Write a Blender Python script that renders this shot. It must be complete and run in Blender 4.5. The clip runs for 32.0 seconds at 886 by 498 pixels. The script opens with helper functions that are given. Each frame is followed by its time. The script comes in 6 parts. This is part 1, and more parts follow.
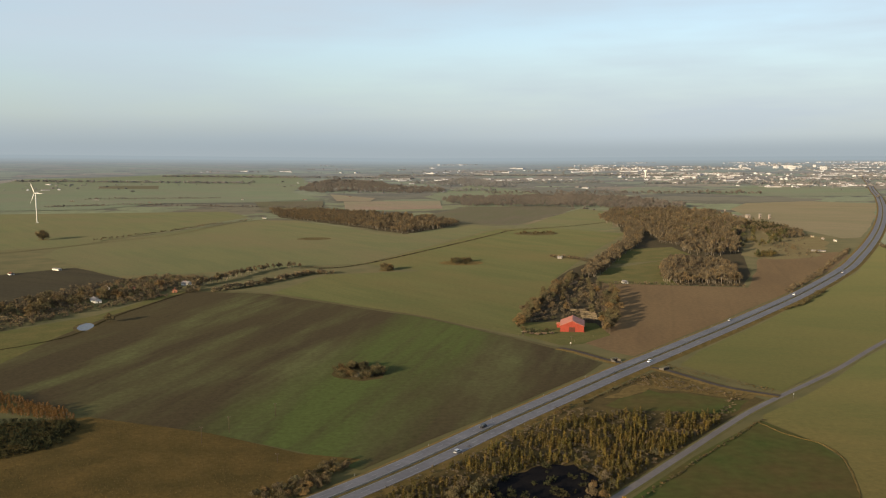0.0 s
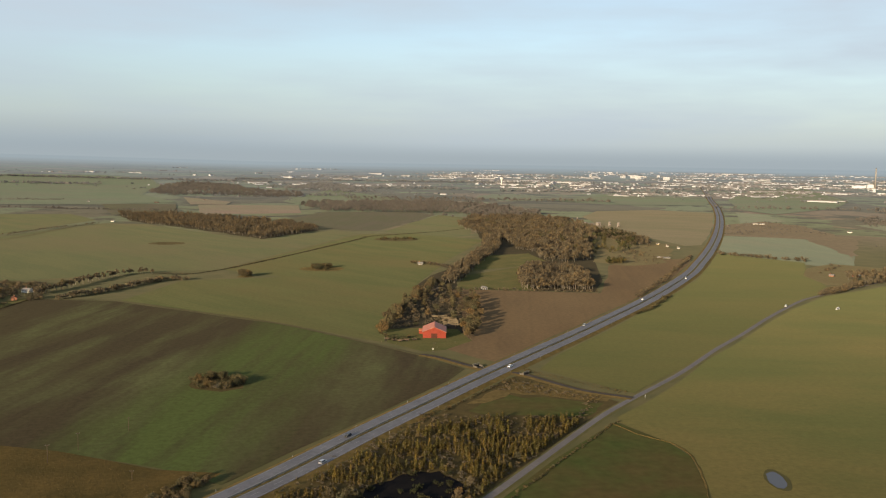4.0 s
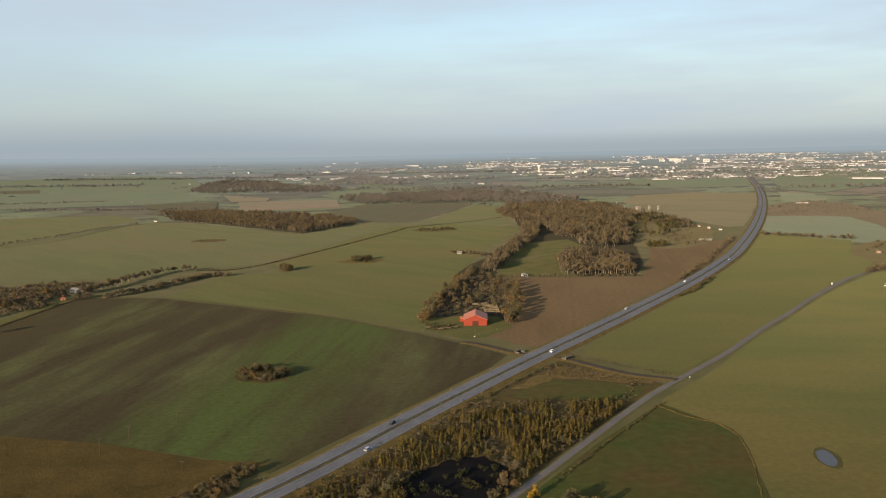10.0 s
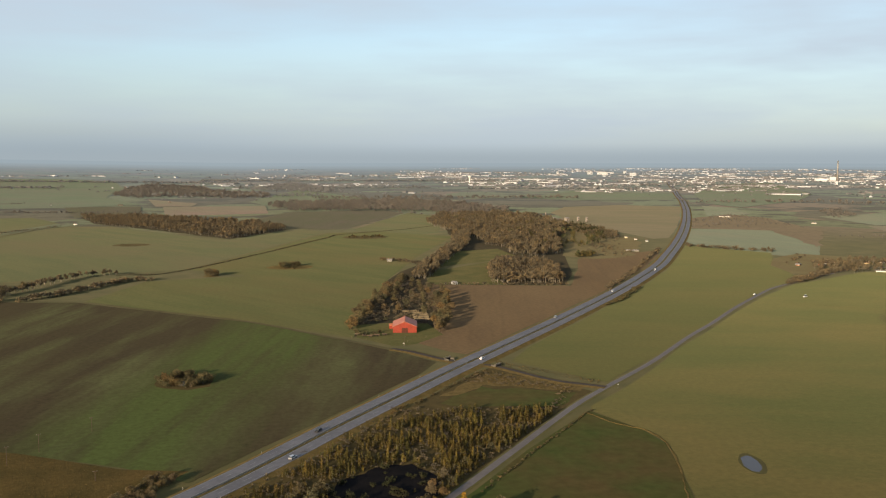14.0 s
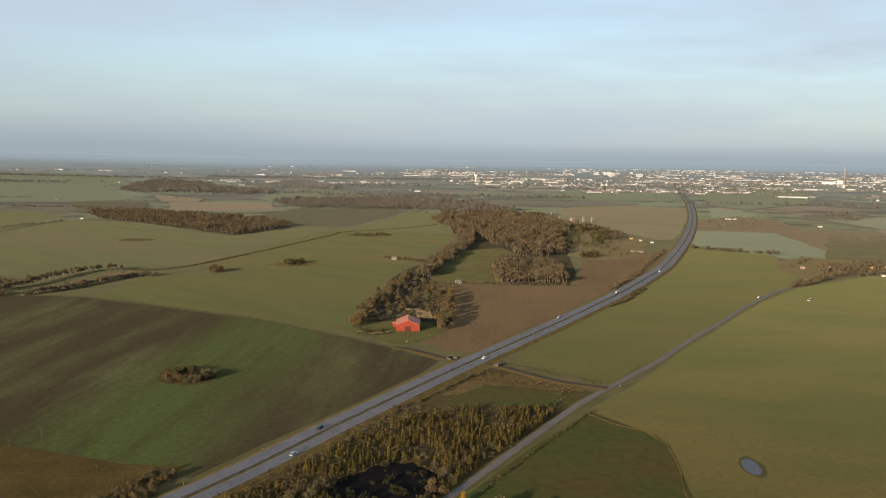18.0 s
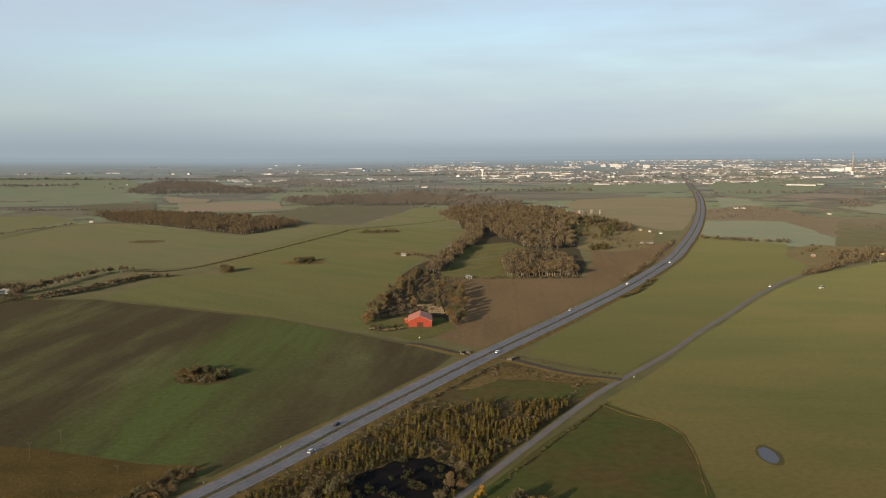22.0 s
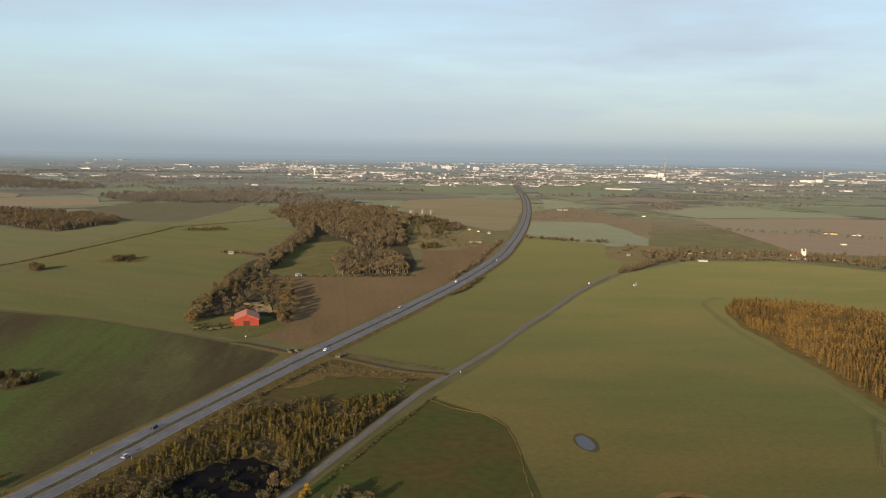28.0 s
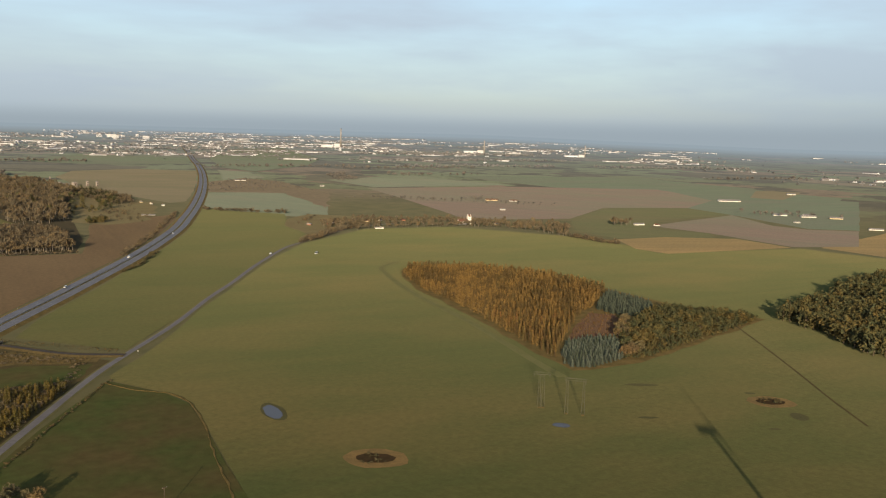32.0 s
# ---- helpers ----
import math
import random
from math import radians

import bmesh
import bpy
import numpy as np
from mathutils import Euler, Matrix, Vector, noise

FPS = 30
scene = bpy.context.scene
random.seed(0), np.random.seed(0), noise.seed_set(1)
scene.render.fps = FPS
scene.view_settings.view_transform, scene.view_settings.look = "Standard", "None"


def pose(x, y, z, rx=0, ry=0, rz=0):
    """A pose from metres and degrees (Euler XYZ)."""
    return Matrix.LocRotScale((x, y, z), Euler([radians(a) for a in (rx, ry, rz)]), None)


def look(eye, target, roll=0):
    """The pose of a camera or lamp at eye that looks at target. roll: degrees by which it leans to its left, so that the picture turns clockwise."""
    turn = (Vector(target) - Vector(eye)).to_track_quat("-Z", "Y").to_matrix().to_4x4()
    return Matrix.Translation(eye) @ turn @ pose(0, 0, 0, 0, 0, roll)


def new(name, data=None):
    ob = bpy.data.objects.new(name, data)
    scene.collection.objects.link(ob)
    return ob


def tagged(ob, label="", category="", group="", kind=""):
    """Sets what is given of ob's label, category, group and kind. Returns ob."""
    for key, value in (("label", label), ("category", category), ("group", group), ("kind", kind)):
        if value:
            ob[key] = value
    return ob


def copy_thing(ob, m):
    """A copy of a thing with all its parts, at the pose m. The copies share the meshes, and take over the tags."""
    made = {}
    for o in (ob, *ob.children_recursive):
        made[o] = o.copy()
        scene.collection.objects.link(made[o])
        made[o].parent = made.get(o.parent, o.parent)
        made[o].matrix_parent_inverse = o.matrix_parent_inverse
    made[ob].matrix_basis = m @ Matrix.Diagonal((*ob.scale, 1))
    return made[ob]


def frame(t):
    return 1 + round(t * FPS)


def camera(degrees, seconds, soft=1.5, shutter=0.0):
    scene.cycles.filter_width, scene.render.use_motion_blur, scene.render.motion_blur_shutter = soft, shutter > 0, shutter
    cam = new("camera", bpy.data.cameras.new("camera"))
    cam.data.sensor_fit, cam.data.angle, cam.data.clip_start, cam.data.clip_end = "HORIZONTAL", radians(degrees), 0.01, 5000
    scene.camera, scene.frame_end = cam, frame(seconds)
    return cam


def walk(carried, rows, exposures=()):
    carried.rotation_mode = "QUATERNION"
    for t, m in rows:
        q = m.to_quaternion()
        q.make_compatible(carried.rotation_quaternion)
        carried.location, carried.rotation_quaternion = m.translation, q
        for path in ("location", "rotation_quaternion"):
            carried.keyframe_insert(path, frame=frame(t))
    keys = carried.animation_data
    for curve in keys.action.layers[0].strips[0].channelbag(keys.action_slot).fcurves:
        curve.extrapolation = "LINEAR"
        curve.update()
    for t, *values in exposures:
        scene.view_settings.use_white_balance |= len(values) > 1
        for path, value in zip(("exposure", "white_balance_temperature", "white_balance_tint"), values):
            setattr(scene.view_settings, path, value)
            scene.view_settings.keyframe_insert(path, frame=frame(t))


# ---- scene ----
cam = camera(53.0, 32.0, soft=1.2)

# seconds, x, y, z, yaw, pitch, roll of the hovering camera
PATH = [
    (0.0, 2.6, -4.7, 132.9, -0.00, -6.04, -0.36), (0.5, 2.4, -4.8, 133.3, -4.32, -6.24, 0.12), (1.0, 2.2, -5.2, 133.3, -1.38, -5.81, 0.33),
    (1.5, 2.0, -5.4, 133.2, -2.54, -5.82, 0.88), (2.0, 1.6, -4.7, 133.4, -6.45, -6.03, 1.26), (2.5, 0.0, -3.6, 133.8, -9.24, -5.79, 1.27),
    (3.0, -0.0, -3.8, 133.5, -7.97, -5.65, 1.07), (3.5, -0.5, -3.3, 133.7, -8.86, -5.64, 1.15), (5.5, -1.4, -2.6, 134.4, -9.25, -5.73, 0.43),
    (6.0, -1.4, -3.3, 134.4, -8.47, -5.79, 0.07), (6.5, -1.4, -4.0, 134.3, -7.57, -5.94, -0.34), (7.0, -1.3, -4.3, 134.1, -7.53, -5.92, -0.49),
    (7.5, -1.3, -4.6, 134.2, -6.40, -5.99, -0.59), (8.0, -1.5, -4.9, 133.8, -5.88, -5.95, -1.12), (8.5, -1.1, -5.1, 133.2, -6.14, -6.14, -1.11),
    (9.0, -0.7, -4.8, 132.8, -6.20, -6.24, -1.33), (9.5, -0.6, -4.3, 132.3, -6.22, -6.20, -1.26), (10.0, -0.5, -3.5, 131.9, -6.62, -6.27, -1.22),
    (10.5, -0.7, -2.0, 131.6, -7.02, -6.07, -1.35), (11.0, -0.9, -0.1, 131.2, -9.09, -5.82, -0.65), (11.5, -1.4, 1.9, 130.6, -12.04, -5.91, -0.32),
    (12.0, -0.8, 2.7, 129.9, -12.53, -5.73, -0.28), (12.5, -0.4, 3.1, 129.3, -12.78, -5.66, -0.26), (13.0, -0.5, 3.2, 128.7, -12.39, -5.47, -0.37),
    (13.5, -0.4, 3.2, 128.5, -11.86, -5.55, -0.19), (15.5, 1.4, 2.0, 128.2, -9.62, -6.56, 0.29), (16.0, 1.0, 2.0, 128.4, -11.89, -7.03, 0.43),
    (16.5, 1.4, 1.4, 128.2, -7.75, -6.61, 0.03), (17.0, 2.2, 0.5, 128.0, -5.84, -6.21, -0.45), (17.5, 1.9, 1.0, 128.5, -7.63, -6.03, 0.13),
    (18.0, 0.9, 2.1, 128.9, -10.82, -5.78, 0.72), (18.5, 0.7, 2.5, 129.1, -12.53, -5.36, 1.31), (19.0, 0.0, 3.0, 129.5, -14.11, -5.45, 1.49),
    (19.5, -0.4, 3.1, 129.3, -14.44, -5.44, 1.29), (20.0, -1.0, 3.3, 129.3, -14.58, -5.60, 0.82), (20.5, -1.1, 3.0, 129.3, -14.67, -6.05, 0.67),
    (21.0, -1.0, 2.5, 129.1, -13.79, -6.05, 0.25), (21.5, -1.3, 2.0, 129.0, -11.60, -6.01, -0.33), (22.0, -1.4, 1.4, 128.9, -10.32, -6.07, -0.56),
    (22.5, -1.0, 1.2, 128.8, -10.34, -6.16, -0.51), (23.0, -0.9, 1.1, 128.9, -9.43, -5.88, -0.29), (23.5, -0.8, 1.3, 128.3, -10.67, -5.86, -0.07),
    (24.0, -0.4, 1.9, 128.3, -10.82, -5.97, -0.11), (24.5, -0.1, 2.0, 127.5, -11.03, -5.92, -0.29), (26.5, 1.9, 2.4, 126.7, -8.74, -6.02, -0.10),
    (27.0, 1.0, 3.5, 126.9, -11.84, -6.29, 0.11), (27.5, 0.6, 3.8, 126.6, -14.78, -6.30, 0.33), (28.0, 1.4, 3.0, 126.4, -21.13, -6.03, 0.84),
    (28.5, 1.6, 1.2, 125.4, -31.83, -6.14, 1.40), (29.0, 0.2, 1.2, 125.4, -40.56, -6.04, 2.16), (29.2, -1.3, 2.1, 125.4, -43.04, -5.90, 2.19), (29.5, -1.3, 2.1, 125.4, -41.84, -5.80, 2.09),
    (30.0, -0.6, 1.6, 125.3, -39.37, -5.99, 1.99), (30.5, -0.1, 1.8, 125.2, -38.82, -7.13, 1.63), (31.0, 0.5, 1.8, 125.1, -39.88, -7.98, 1.40),
    (31.5, 0.3, 2.4, 125.5, -41.99, -8.53, 1.38), (32.0, 0.3, 2.9, 125.8, -41.73, -7.51, 1.53),
]


def view(x, y, z, yaw, pitch, roll):
    return pose(x, y, z, 90 + pitch, 0, yaw) @ pose(0, 0, 0, 0, 0, roll)


walk(cam, [(t, view(*row)) for t, *row in PATH], exposures=[(0.0, 1.34, 6500, 10), (7.0, 1.30, 6480, 10), (13.0, 1.32, 6400, 10), (18.0, 1.28, 6350, 10), (21.0, 1.23, 6300, 10), (24.0, 1.22, 6350, 10), (27.5, 1.24, 6350, 10), (29.5, 1.20, 6250, 10), (32.0, 1.20, 6250, 10)])

# ---------------------------------------------------------------- sky and sun
SUN_AZ = Vector((-0.69, -0.72))          # the low sun stands this way on the plan
SUN_EL = radians(12.0)

world = bpy.data.worlds.new("sky")
scene.world = world
world.use_nodes = True
wn, wl = world.node_tree.nodes, world.node_tree.links
wn.clear()
sky = wn.new("ShaderNodeTexSky")
sky.sky_type, sky.sun_disc = 'NISHITA', False
sky.sun_elevation = SUN_EL
sky.sun_rotation = math.atan2(SUN_AZ.x, SUN_AZ.y)
sky.air_density, sky.dust_density, sky.ozone_density = 1.0, 1.2, 2.0
wco = wn.new("ShaderNodeTexCoord")
wmap = wn.new("ShaderNodeMapping")
wmap.inputs["Scale"].default_value = (1.0, 1.6, 7.0)
wmap.inputs["Rotation"].default_value = (0.05, -0.04, 0.5)
wl.new(wco.outputs["Generated"], wmap.inputs["Vector"])
wnoise = wn.new("ShaderNodeTexNoise")
wnoise.inputs["Scale"].default_value, wnoise.inputs["Detail"].default_value = 1.6, 5.0
wnoise.inputs["Roughness"].default_value = 0.55
wl.new(wmap.outputs["Vector"], wnoise.inputs["Vector"])
wramp = wn.new("ShaderNodeValToRGB")
wramp.color_ramp.elements[0].position, wramp.color_ramp.elements[0].color = 0.38, (0.50, 0.50, 0.50, 1)
wramp.color_ramp.elements[1].position, wramp.color_ramp.elements[1].color = 0.64, (0.93, 0.93, 0.93, 1)
wl.new(wnoise.outputs["Fac"], wramp.inputs["Fac"])
veil = wn.new("ShaderNodeMixRGB")
veil.inputs["Color2"].default_value = (2.42, 2.78, 3.12, 1)
wl.new(wramp.outputs["Color"], veil.inputs["Fac"])
wl.new(sky.outputs["Color"], veil.inputs["Color1"])
# haze layer low over the land
wsep = wn.new("ShaderNodeSeparateXYZ")
wl.new(wco.outputs["Generated"], wsep.inputs["Vector"])
hramp = wn.new("ShaderNodeValToRGB")
hramp.color_ramp.elements[0].position, hramp.color_ramp.elements[0].color = 0.0, (1, 1, 1, 1)
hramp.color_ramp.elements[1].position, hramp.color_ramp.elements[1].color = 0.12, (0, 0, 0, 1)
mid = hramp.color_ramp.elements.new(0.045)
mid.color = (0.34, 0.34, 0.34, 1)
wl.new(wsep.outputs["Z"], hramp.inputs["Fac"])
wdot = wn.new("ShaderNodeVectorMath")
wdot.operation = 'DOT_PRODUCT'
wdot.inputs[1].default_value = (0.53, 0.85, 0.0)
wl.new(wco.outputs["Generated"], wdot.inputs[0])
wside = wn.new("ShaderNodeValToRGB")
wside.color_ramp.interpolation = 'EASE'
wside.color_ramp.elements[0].position, wside.color_ramp.elements[0].color = 0.72, (1.42, 1.72, 1.90, 1)
wside.color_ramp.elements[1].position, wside.color_ramp.elements[1].color = 1.0, (2.06, 2.36, 2.48, 1)
wl.new(wdot.outputs["Value"], wside.inputs["Fac"])
haze = wn.new("ShaderNodeMixRGB")
wl.new(wside.outputs["Color"], haze.inputs["Color2"])
wl.new(hramp.outputs["Color"], haze.inputs["Fac"])
wl.new(veil.outputs["Color"], haze.inputs["Color1"])
wbg = wn.new("ShaderNodeBackground")
wbg.inputs["Strength"].default_value = 0.094
lowramp = wn.new("ShaderNodeValToRGB")
lowramp.color_ramp.interpolation = 'EASE'
lowramp.color_ramp.elements[0].position, lowramp.color_ramp.elements[0].color = 0.0, (1, 1, 1, 1)
lowramp.color_ramp.elements[1].position, lowramp.color_ramp.elements[1].color = 0.022, (0, 0, 0, 1)
wl.new(wsep.outputs["Z"], lowramp.inputs["Fac"])
low = wn.new("ShaderNodeMixRGB")
low.inputs["Color2"].default_value = (1.60, 1.85, 1.98, 1)
wl.new(lowramp.outputs["Color"], low.inputs["Fac"])
wl.new(haze.outputs["Color"], low.inputs["Color1"])
wl.new(low.outputs["Color"], wbg.inputs["Color"])
wout = wn.new("ShaderNodeOutputWorld")
wl.new(wbg.outputs["Background"], wout.inputs["Surface"])

sun_data = bpy.data.lights.new("sun", 'SUN')
sun_data.energy, sun_data.angle, sun_data.color = 4.0, radians(0.6), (1.0, 0.76, 0.46)
sun = new("sun", sun_data)
sun.matrix_world = look((SUN_AZ.x * 1000, SUN_AZ.y * 1000, 1000 * math.tan(SUN_EL)), (0, 0, 0))

# ---------------------------------------------------------------- materials


def material(name, rough=0.9, metal=0.0):
    m = bpy.data.materials.new(name)
    m.use_nodes = True
    b = m.node_tree.nodes["Principled BSDF"]
    b.inputs["Roughness"].default_value = rough
    b.inputs["Metallic"].default_value = metal
    b.inputs["Specular IOR Level"].default_value = 0.0 if rough >= 0.8 else 0.2
    return m, m.node_tree.nodes, m.node_tree.links, b


def noise_node(n, l, co, scale, detail=4.0, stretch=None, turn=0.0, rough=0.55):
    src = co
    if stretch:
        mp = n.new("ShaderNodeMapping")
        mp.inputs["Scale"].default_value = stretch
        mp.inputs["Rotation"].default_value = (0, 0, turn)
        if turn:
            mp.vector_type = 'TEXTURE'
            mp.inputs["Scale"].default_value = [1 / s for s in stretch]
        l.new(co, mp.inputs["Vector"])
        src = mp.outputs["Vector"]
    t = n.new("ShaderNodeTexNoise")
    t.inputs["Scale"].default_value, t.inputs["Detail"].default_value = scale, detail
    t.inputs["Roughness"].default_value = rough
    l.new(src, t.inputs["Vector"])
    return t.outputs["Fac"]


def ramp(n, l, fac, lo, hi, c0=(0, 0, 0), c1=(1, 1, 1)):
    r = n.new("ShaderNodeValToRGB")
    r.color_ramp.elements[0].position, r.color_ramp.elements[0].color = lo, (*c0, 1)
    r.color_ramp.elements[1].position, r.color_ramp.elements[1].color = hi, (*c1, 1)
    l.new(fac, r.inputs["Fac"])
    return r.outputs["Color"]


def mix(n, l, fac, a, b, kind='MIX'):
    m = n.new("ShaderNodeMixRGB")
    m.blend_type = kind
    for key, v in (("Fac", fac), ("Color1", a), ("Color2", b)):
        if isinstance(v, (int, float)):
            m.inputs[key].default_value = v
        elif isinstance(v, tuple):
            m.inputs[key].default_value = (*v, 1)
        else:
            l.new(v, m.inputs[key])
    return m.outputs["Color"]


def bump(n, l, b, height, strength, distance):
    bp = n.new("ShaderNodeBump")
    bp.inputs["Strength"].default_value, bp.inputs["Distance"].default_value = strength, distance
    l.new(height, bp.inputs["Height"])
    l.new(bp.outputs["Normal"], b.inputs["Normal"])


def plain(name, a, b_col, scale=0.5, rough=0.85, metal=0.0, rel=0.0, detail=5.0, sheen=0.028):
    """A surface of two close tones in two scales of noise."""
    m, n, l, b = material(name, rough, metal)
    co = n.new("ShaderNodeTexCoord").outputs["Object"]
    big = ramp(n, l, noise_node(n, l, co, scale, detail), 0.35, 0.65)
    fine = ramp(n, l, noise_node(n, l, co, scale * 9, 3.0), 0.3, 0.7, (0.82, 0.82, 0.82), (1.12, 1.12, 1.12))
    col = mix(n, l, 1.0, mix(n, l, big, a, b_col), fine, 'MULTIPLY')
    l.new(col, b.inputs["Base Color"])
    if rel:
        bump(n, l, b, noise_node(n, l, co, 0.9, 5.0), 0.6, rel)
        b.inputs["Sheen Weight"].default_value, b.inputs["Sheen Roughness"].default_value = sheen, 0.45
        b.inputs["Sheen Tint"].default_value = (0.92, 0.86, 0.62, 1)
    return m


def crop(name, a, b_col, c, turn, tram=0.3, cut=(0.42, 0.6), patch=0.006, sheen=0.03, tint=(0.88, 0.90, 0.62), band=0.04, swath=None):
    """A sown field: tones a and b in long streaks along the rows, patches of c, wheel tracks."""
    m, n, l, b = material(name, 0.95)
    co = n.new("ShaderNodeTexCoord").outputs["Object"]
    s = noise_node(n, l, co, band, 7.0, (1.0, 0.14, 1.0), turn, 0.6)
    col = mix(n, l, ramp(n, l, s, *cut), a, b_col)
    p = noise_node(n, l, co, patch, 6.0, (1.0, 0.55, 1.0), turn, 0.6)
    col = mix(n, l, ramp(n, l, p, 0.42, 0.66), col, c)
    w = n.new("ShaderNodeTexWave")
    mp = n.new("ShaderNodeMapping")
    mp.vector_type = 'TEXTURE'
    mp.inputs["Rotation"].default_value = (0, 0, turn)
    l.new(co, mp.inputs["Vector"])
    l.new(mp.outputs["Vector"], w.inputs["Vector"])
    w.inputs["Scale"].default_value = 0.013
    w.inputs["Distortion"].default_value = 0.4
    w.inputs["Detail Scale"].default_value = 0.02
    if swath:                            # a strip along the rows where the crop has come up green
        at, half, green = swath
        sep = n.new("ShaderNodeSeparateXYZ")
        l.new(mp.outputs["Vector"], sep.inputs["Vector"])
        wob = n.new("ShaderNodeMath")
        wob.operation = 'MULTIPLY_ADD'
        l.new(noise_node(n, l, co, 0.014, 6.0, (1.0, 0.25, 1.0), turn, 0.65), wob.inputs[0])
        wob.inputs[1].default_value = 110.0
        l.new(sep.outputs["X"], wob.inputs[2])
        away = n.new("ShaderNodeMath")
        away.operation = 'SUBTRACT'
        l.new(wob.outputs["Value"], away.inputs[0])
        away.inputs[1].default_value = at + 55.0
        side = n.new("ShaderNodeMath")
        side.operation = 'ABSOLUTE'
        l.new(away.outputs["Value"], side.inputs[0])
        near = n.new("ShaderNodeMapRange")
        near.inputs["From Min"].default_value, near.inputs["From Max"].default_value = half * 1.35, half * 0.45
        l.new(side.outputs["Value"], near.inputs["Value"])
        sown = mix(n, l, 1.0, near.outputs["Result"], ramp(n, l, noise_node(n, l, co, 0.05, 7.0, (1.0, 0.10, 1.0), turn, 0.65), 0.24, 0.54), 'MULTIPLY')
        col = mix(n, l, sown, col, green)
    lines = ramp(n, l, w.outputs["Fac"], 0.93, 1.0, (1, 1, 1), (1 - tram, 1 - tram, 1 - tram))
    col = mix(n, l, 1.0, col, lines, 'MULTIPLY')
    f = noise_node(n, l, co, 0.30, 8.0, None, 0.0, 0.7)
    col = mix(n, l, 1.0, col, ramp(n, l, f, 0.25, 0.75, (0.70, 0.70, 0.70), (1.28, 1.28, 1.28)), 'MULTIPLY')
    l.new(col, b.inputs["Base Color"])
    # Sheen pales the field at grazing view; bluer tints stand for haze.
    b.inputs["Sheen Weight"].default_value, b.inputs["Sheen Roughness"].default_value = sheen, 0.45
    b.inputs["Sheen Tint"].default_value = (*tint, 1)
    bump(n, l, b, noise_node(n, l, co, 0.8, 4.0), 0.5, 0.25)
    return m


def foliage(name, tones, spread=0.35, island=False):
    """Leaves and twigs: tone by tree, darker and lighter sprays within it."""
    m, n, l, b = material(name, 0.85)
    b.inputs["Specular IOR Level"].default_value = 0.0
    co = n.new("ShaderNodeTexCoord")
    info = n.new("ShaderNodeObjectInfo")
    geo = n.new("ShaderNodeNewGeometry")
    r = n.new("ShaderNodeValToRGB")
    els = r.color_ramp.elements
    while len(els) < len(tones):
        els.new(0.5)
    for i, tone in enumerate(tones):
        els[i].position, els[i].color = i / (len(tones) - 1), (*tone, 1)
    if island:
        fac = ramp(n, l, noise_node(n, l, co.outputs["Object"], 0.045, 6.0, (1, 1, 0.1), 0.0, 0.7), 0.32, 0.68)
        l.new(fac, r.inputs["Fac"])
    else:
        l.new(info.outputs["Random"], r.inputs["Fac"])
    k = ramp(n, l, geo.outputs["Random Per Island"], 0.0, 1.0, (1 - spread,) * 3, (1 + spread,) * 3)
    l.new(mix(n, l, 1.0, r.outputs["Color"], k, 'MULTIPLY'), b.inputs["Base Color"])
    return m


ROW = radians(-14)                       # the way the rows lie
M = {}
M["winter_crop"] = crop("winter_crop", (0.042, 0.052, 0.016), (0.056, 0.060, 0.020), (0.068, 0.055, 0.020), radians(35), tram=0.05, sheen=0.040, tint=(0.90, 0.91, 0.60))
M["main_crop"] = crop("main_crop", (0.026, 0.035, 0.009), (0.038, 0.040, 0.011), (0.068, 0.049, 0.016), radians(75), tram=0.02, sheen=0.076, patch=0.008, cut=(0.36, 0.66), tint=(0.87, 0.91, 0.50))
M["young_crop"] = crop("young_crop", (0.030, 0.036, 0.010), (0.040, 0.042, 0.012), (0.052, 0.044, 0.014), radians(75), tram=0.02, sheen=0.060, patch=0.010, cut=(0.36, 0.66), tint=(0.87, 0.91, 0.52))
# Winter crop again, less saturated for the haze at middle distance.
M["hazed_crop"] = crop("hazed_crop", (0.047, 0.056, 0.023), (0.060, 0.064, 0.026), (0.068, 0.058, 0.029), radians(35), tram=0.05, sheen=0.042, tint=(0.89, 0.92, 0.66))
M["thin_crop"] = crop("thin_crop", (0.036, 0.027, 0.017), (0.068, 0.070, 0.030), (0.042, 0.032, 0.018), ROW, tram=0.04, cut=(0.46, 0.62), patch=0.010, sheen=0.016, band=0.024,
                     swath=(-163, 42, (0.052, 0.068, 0.020)))
M["ploughed"] = crop("ploughed", (0.104, 0.066, 0.034), (0.090, 0.058, 0.031), (0.118, 0.078, 0.040), ROW, tram=0.05, sheen=0.022, tint=(0.95, 0.85, 0.70))
M["dark_soil"] = crop("dark_soil", (0.034, 0.028, 0.022), (0.040, 0.034, 0.024), (0.036, 0.032, 0.024), radians(60), tram=0.1, sheen=0.012)
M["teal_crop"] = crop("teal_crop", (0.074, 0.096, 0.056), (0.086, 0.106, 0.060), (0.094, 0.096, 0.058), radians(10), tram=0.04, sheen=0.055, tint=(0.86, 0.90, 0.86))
# Far crop: haze is mixed into its base tones and sheen tint.
M["hazed_far_crop"] = crop("hazed_far_crop", (0.070, 0.095, 0.054), (0.083, 0.106, 0.061), (0.086, 0.092, 0.060), radians(80), tram=0.03, sheen=0.040, tint=(0.84, 0.90, 0.88))
M["stubble"] = crop("stubble", (0.28, 0.180, 0.078), (0.24, 0.158, 0.070), (0.20, 0.140, 0.066), radians(65), tram=0.12, sheen=0.02)
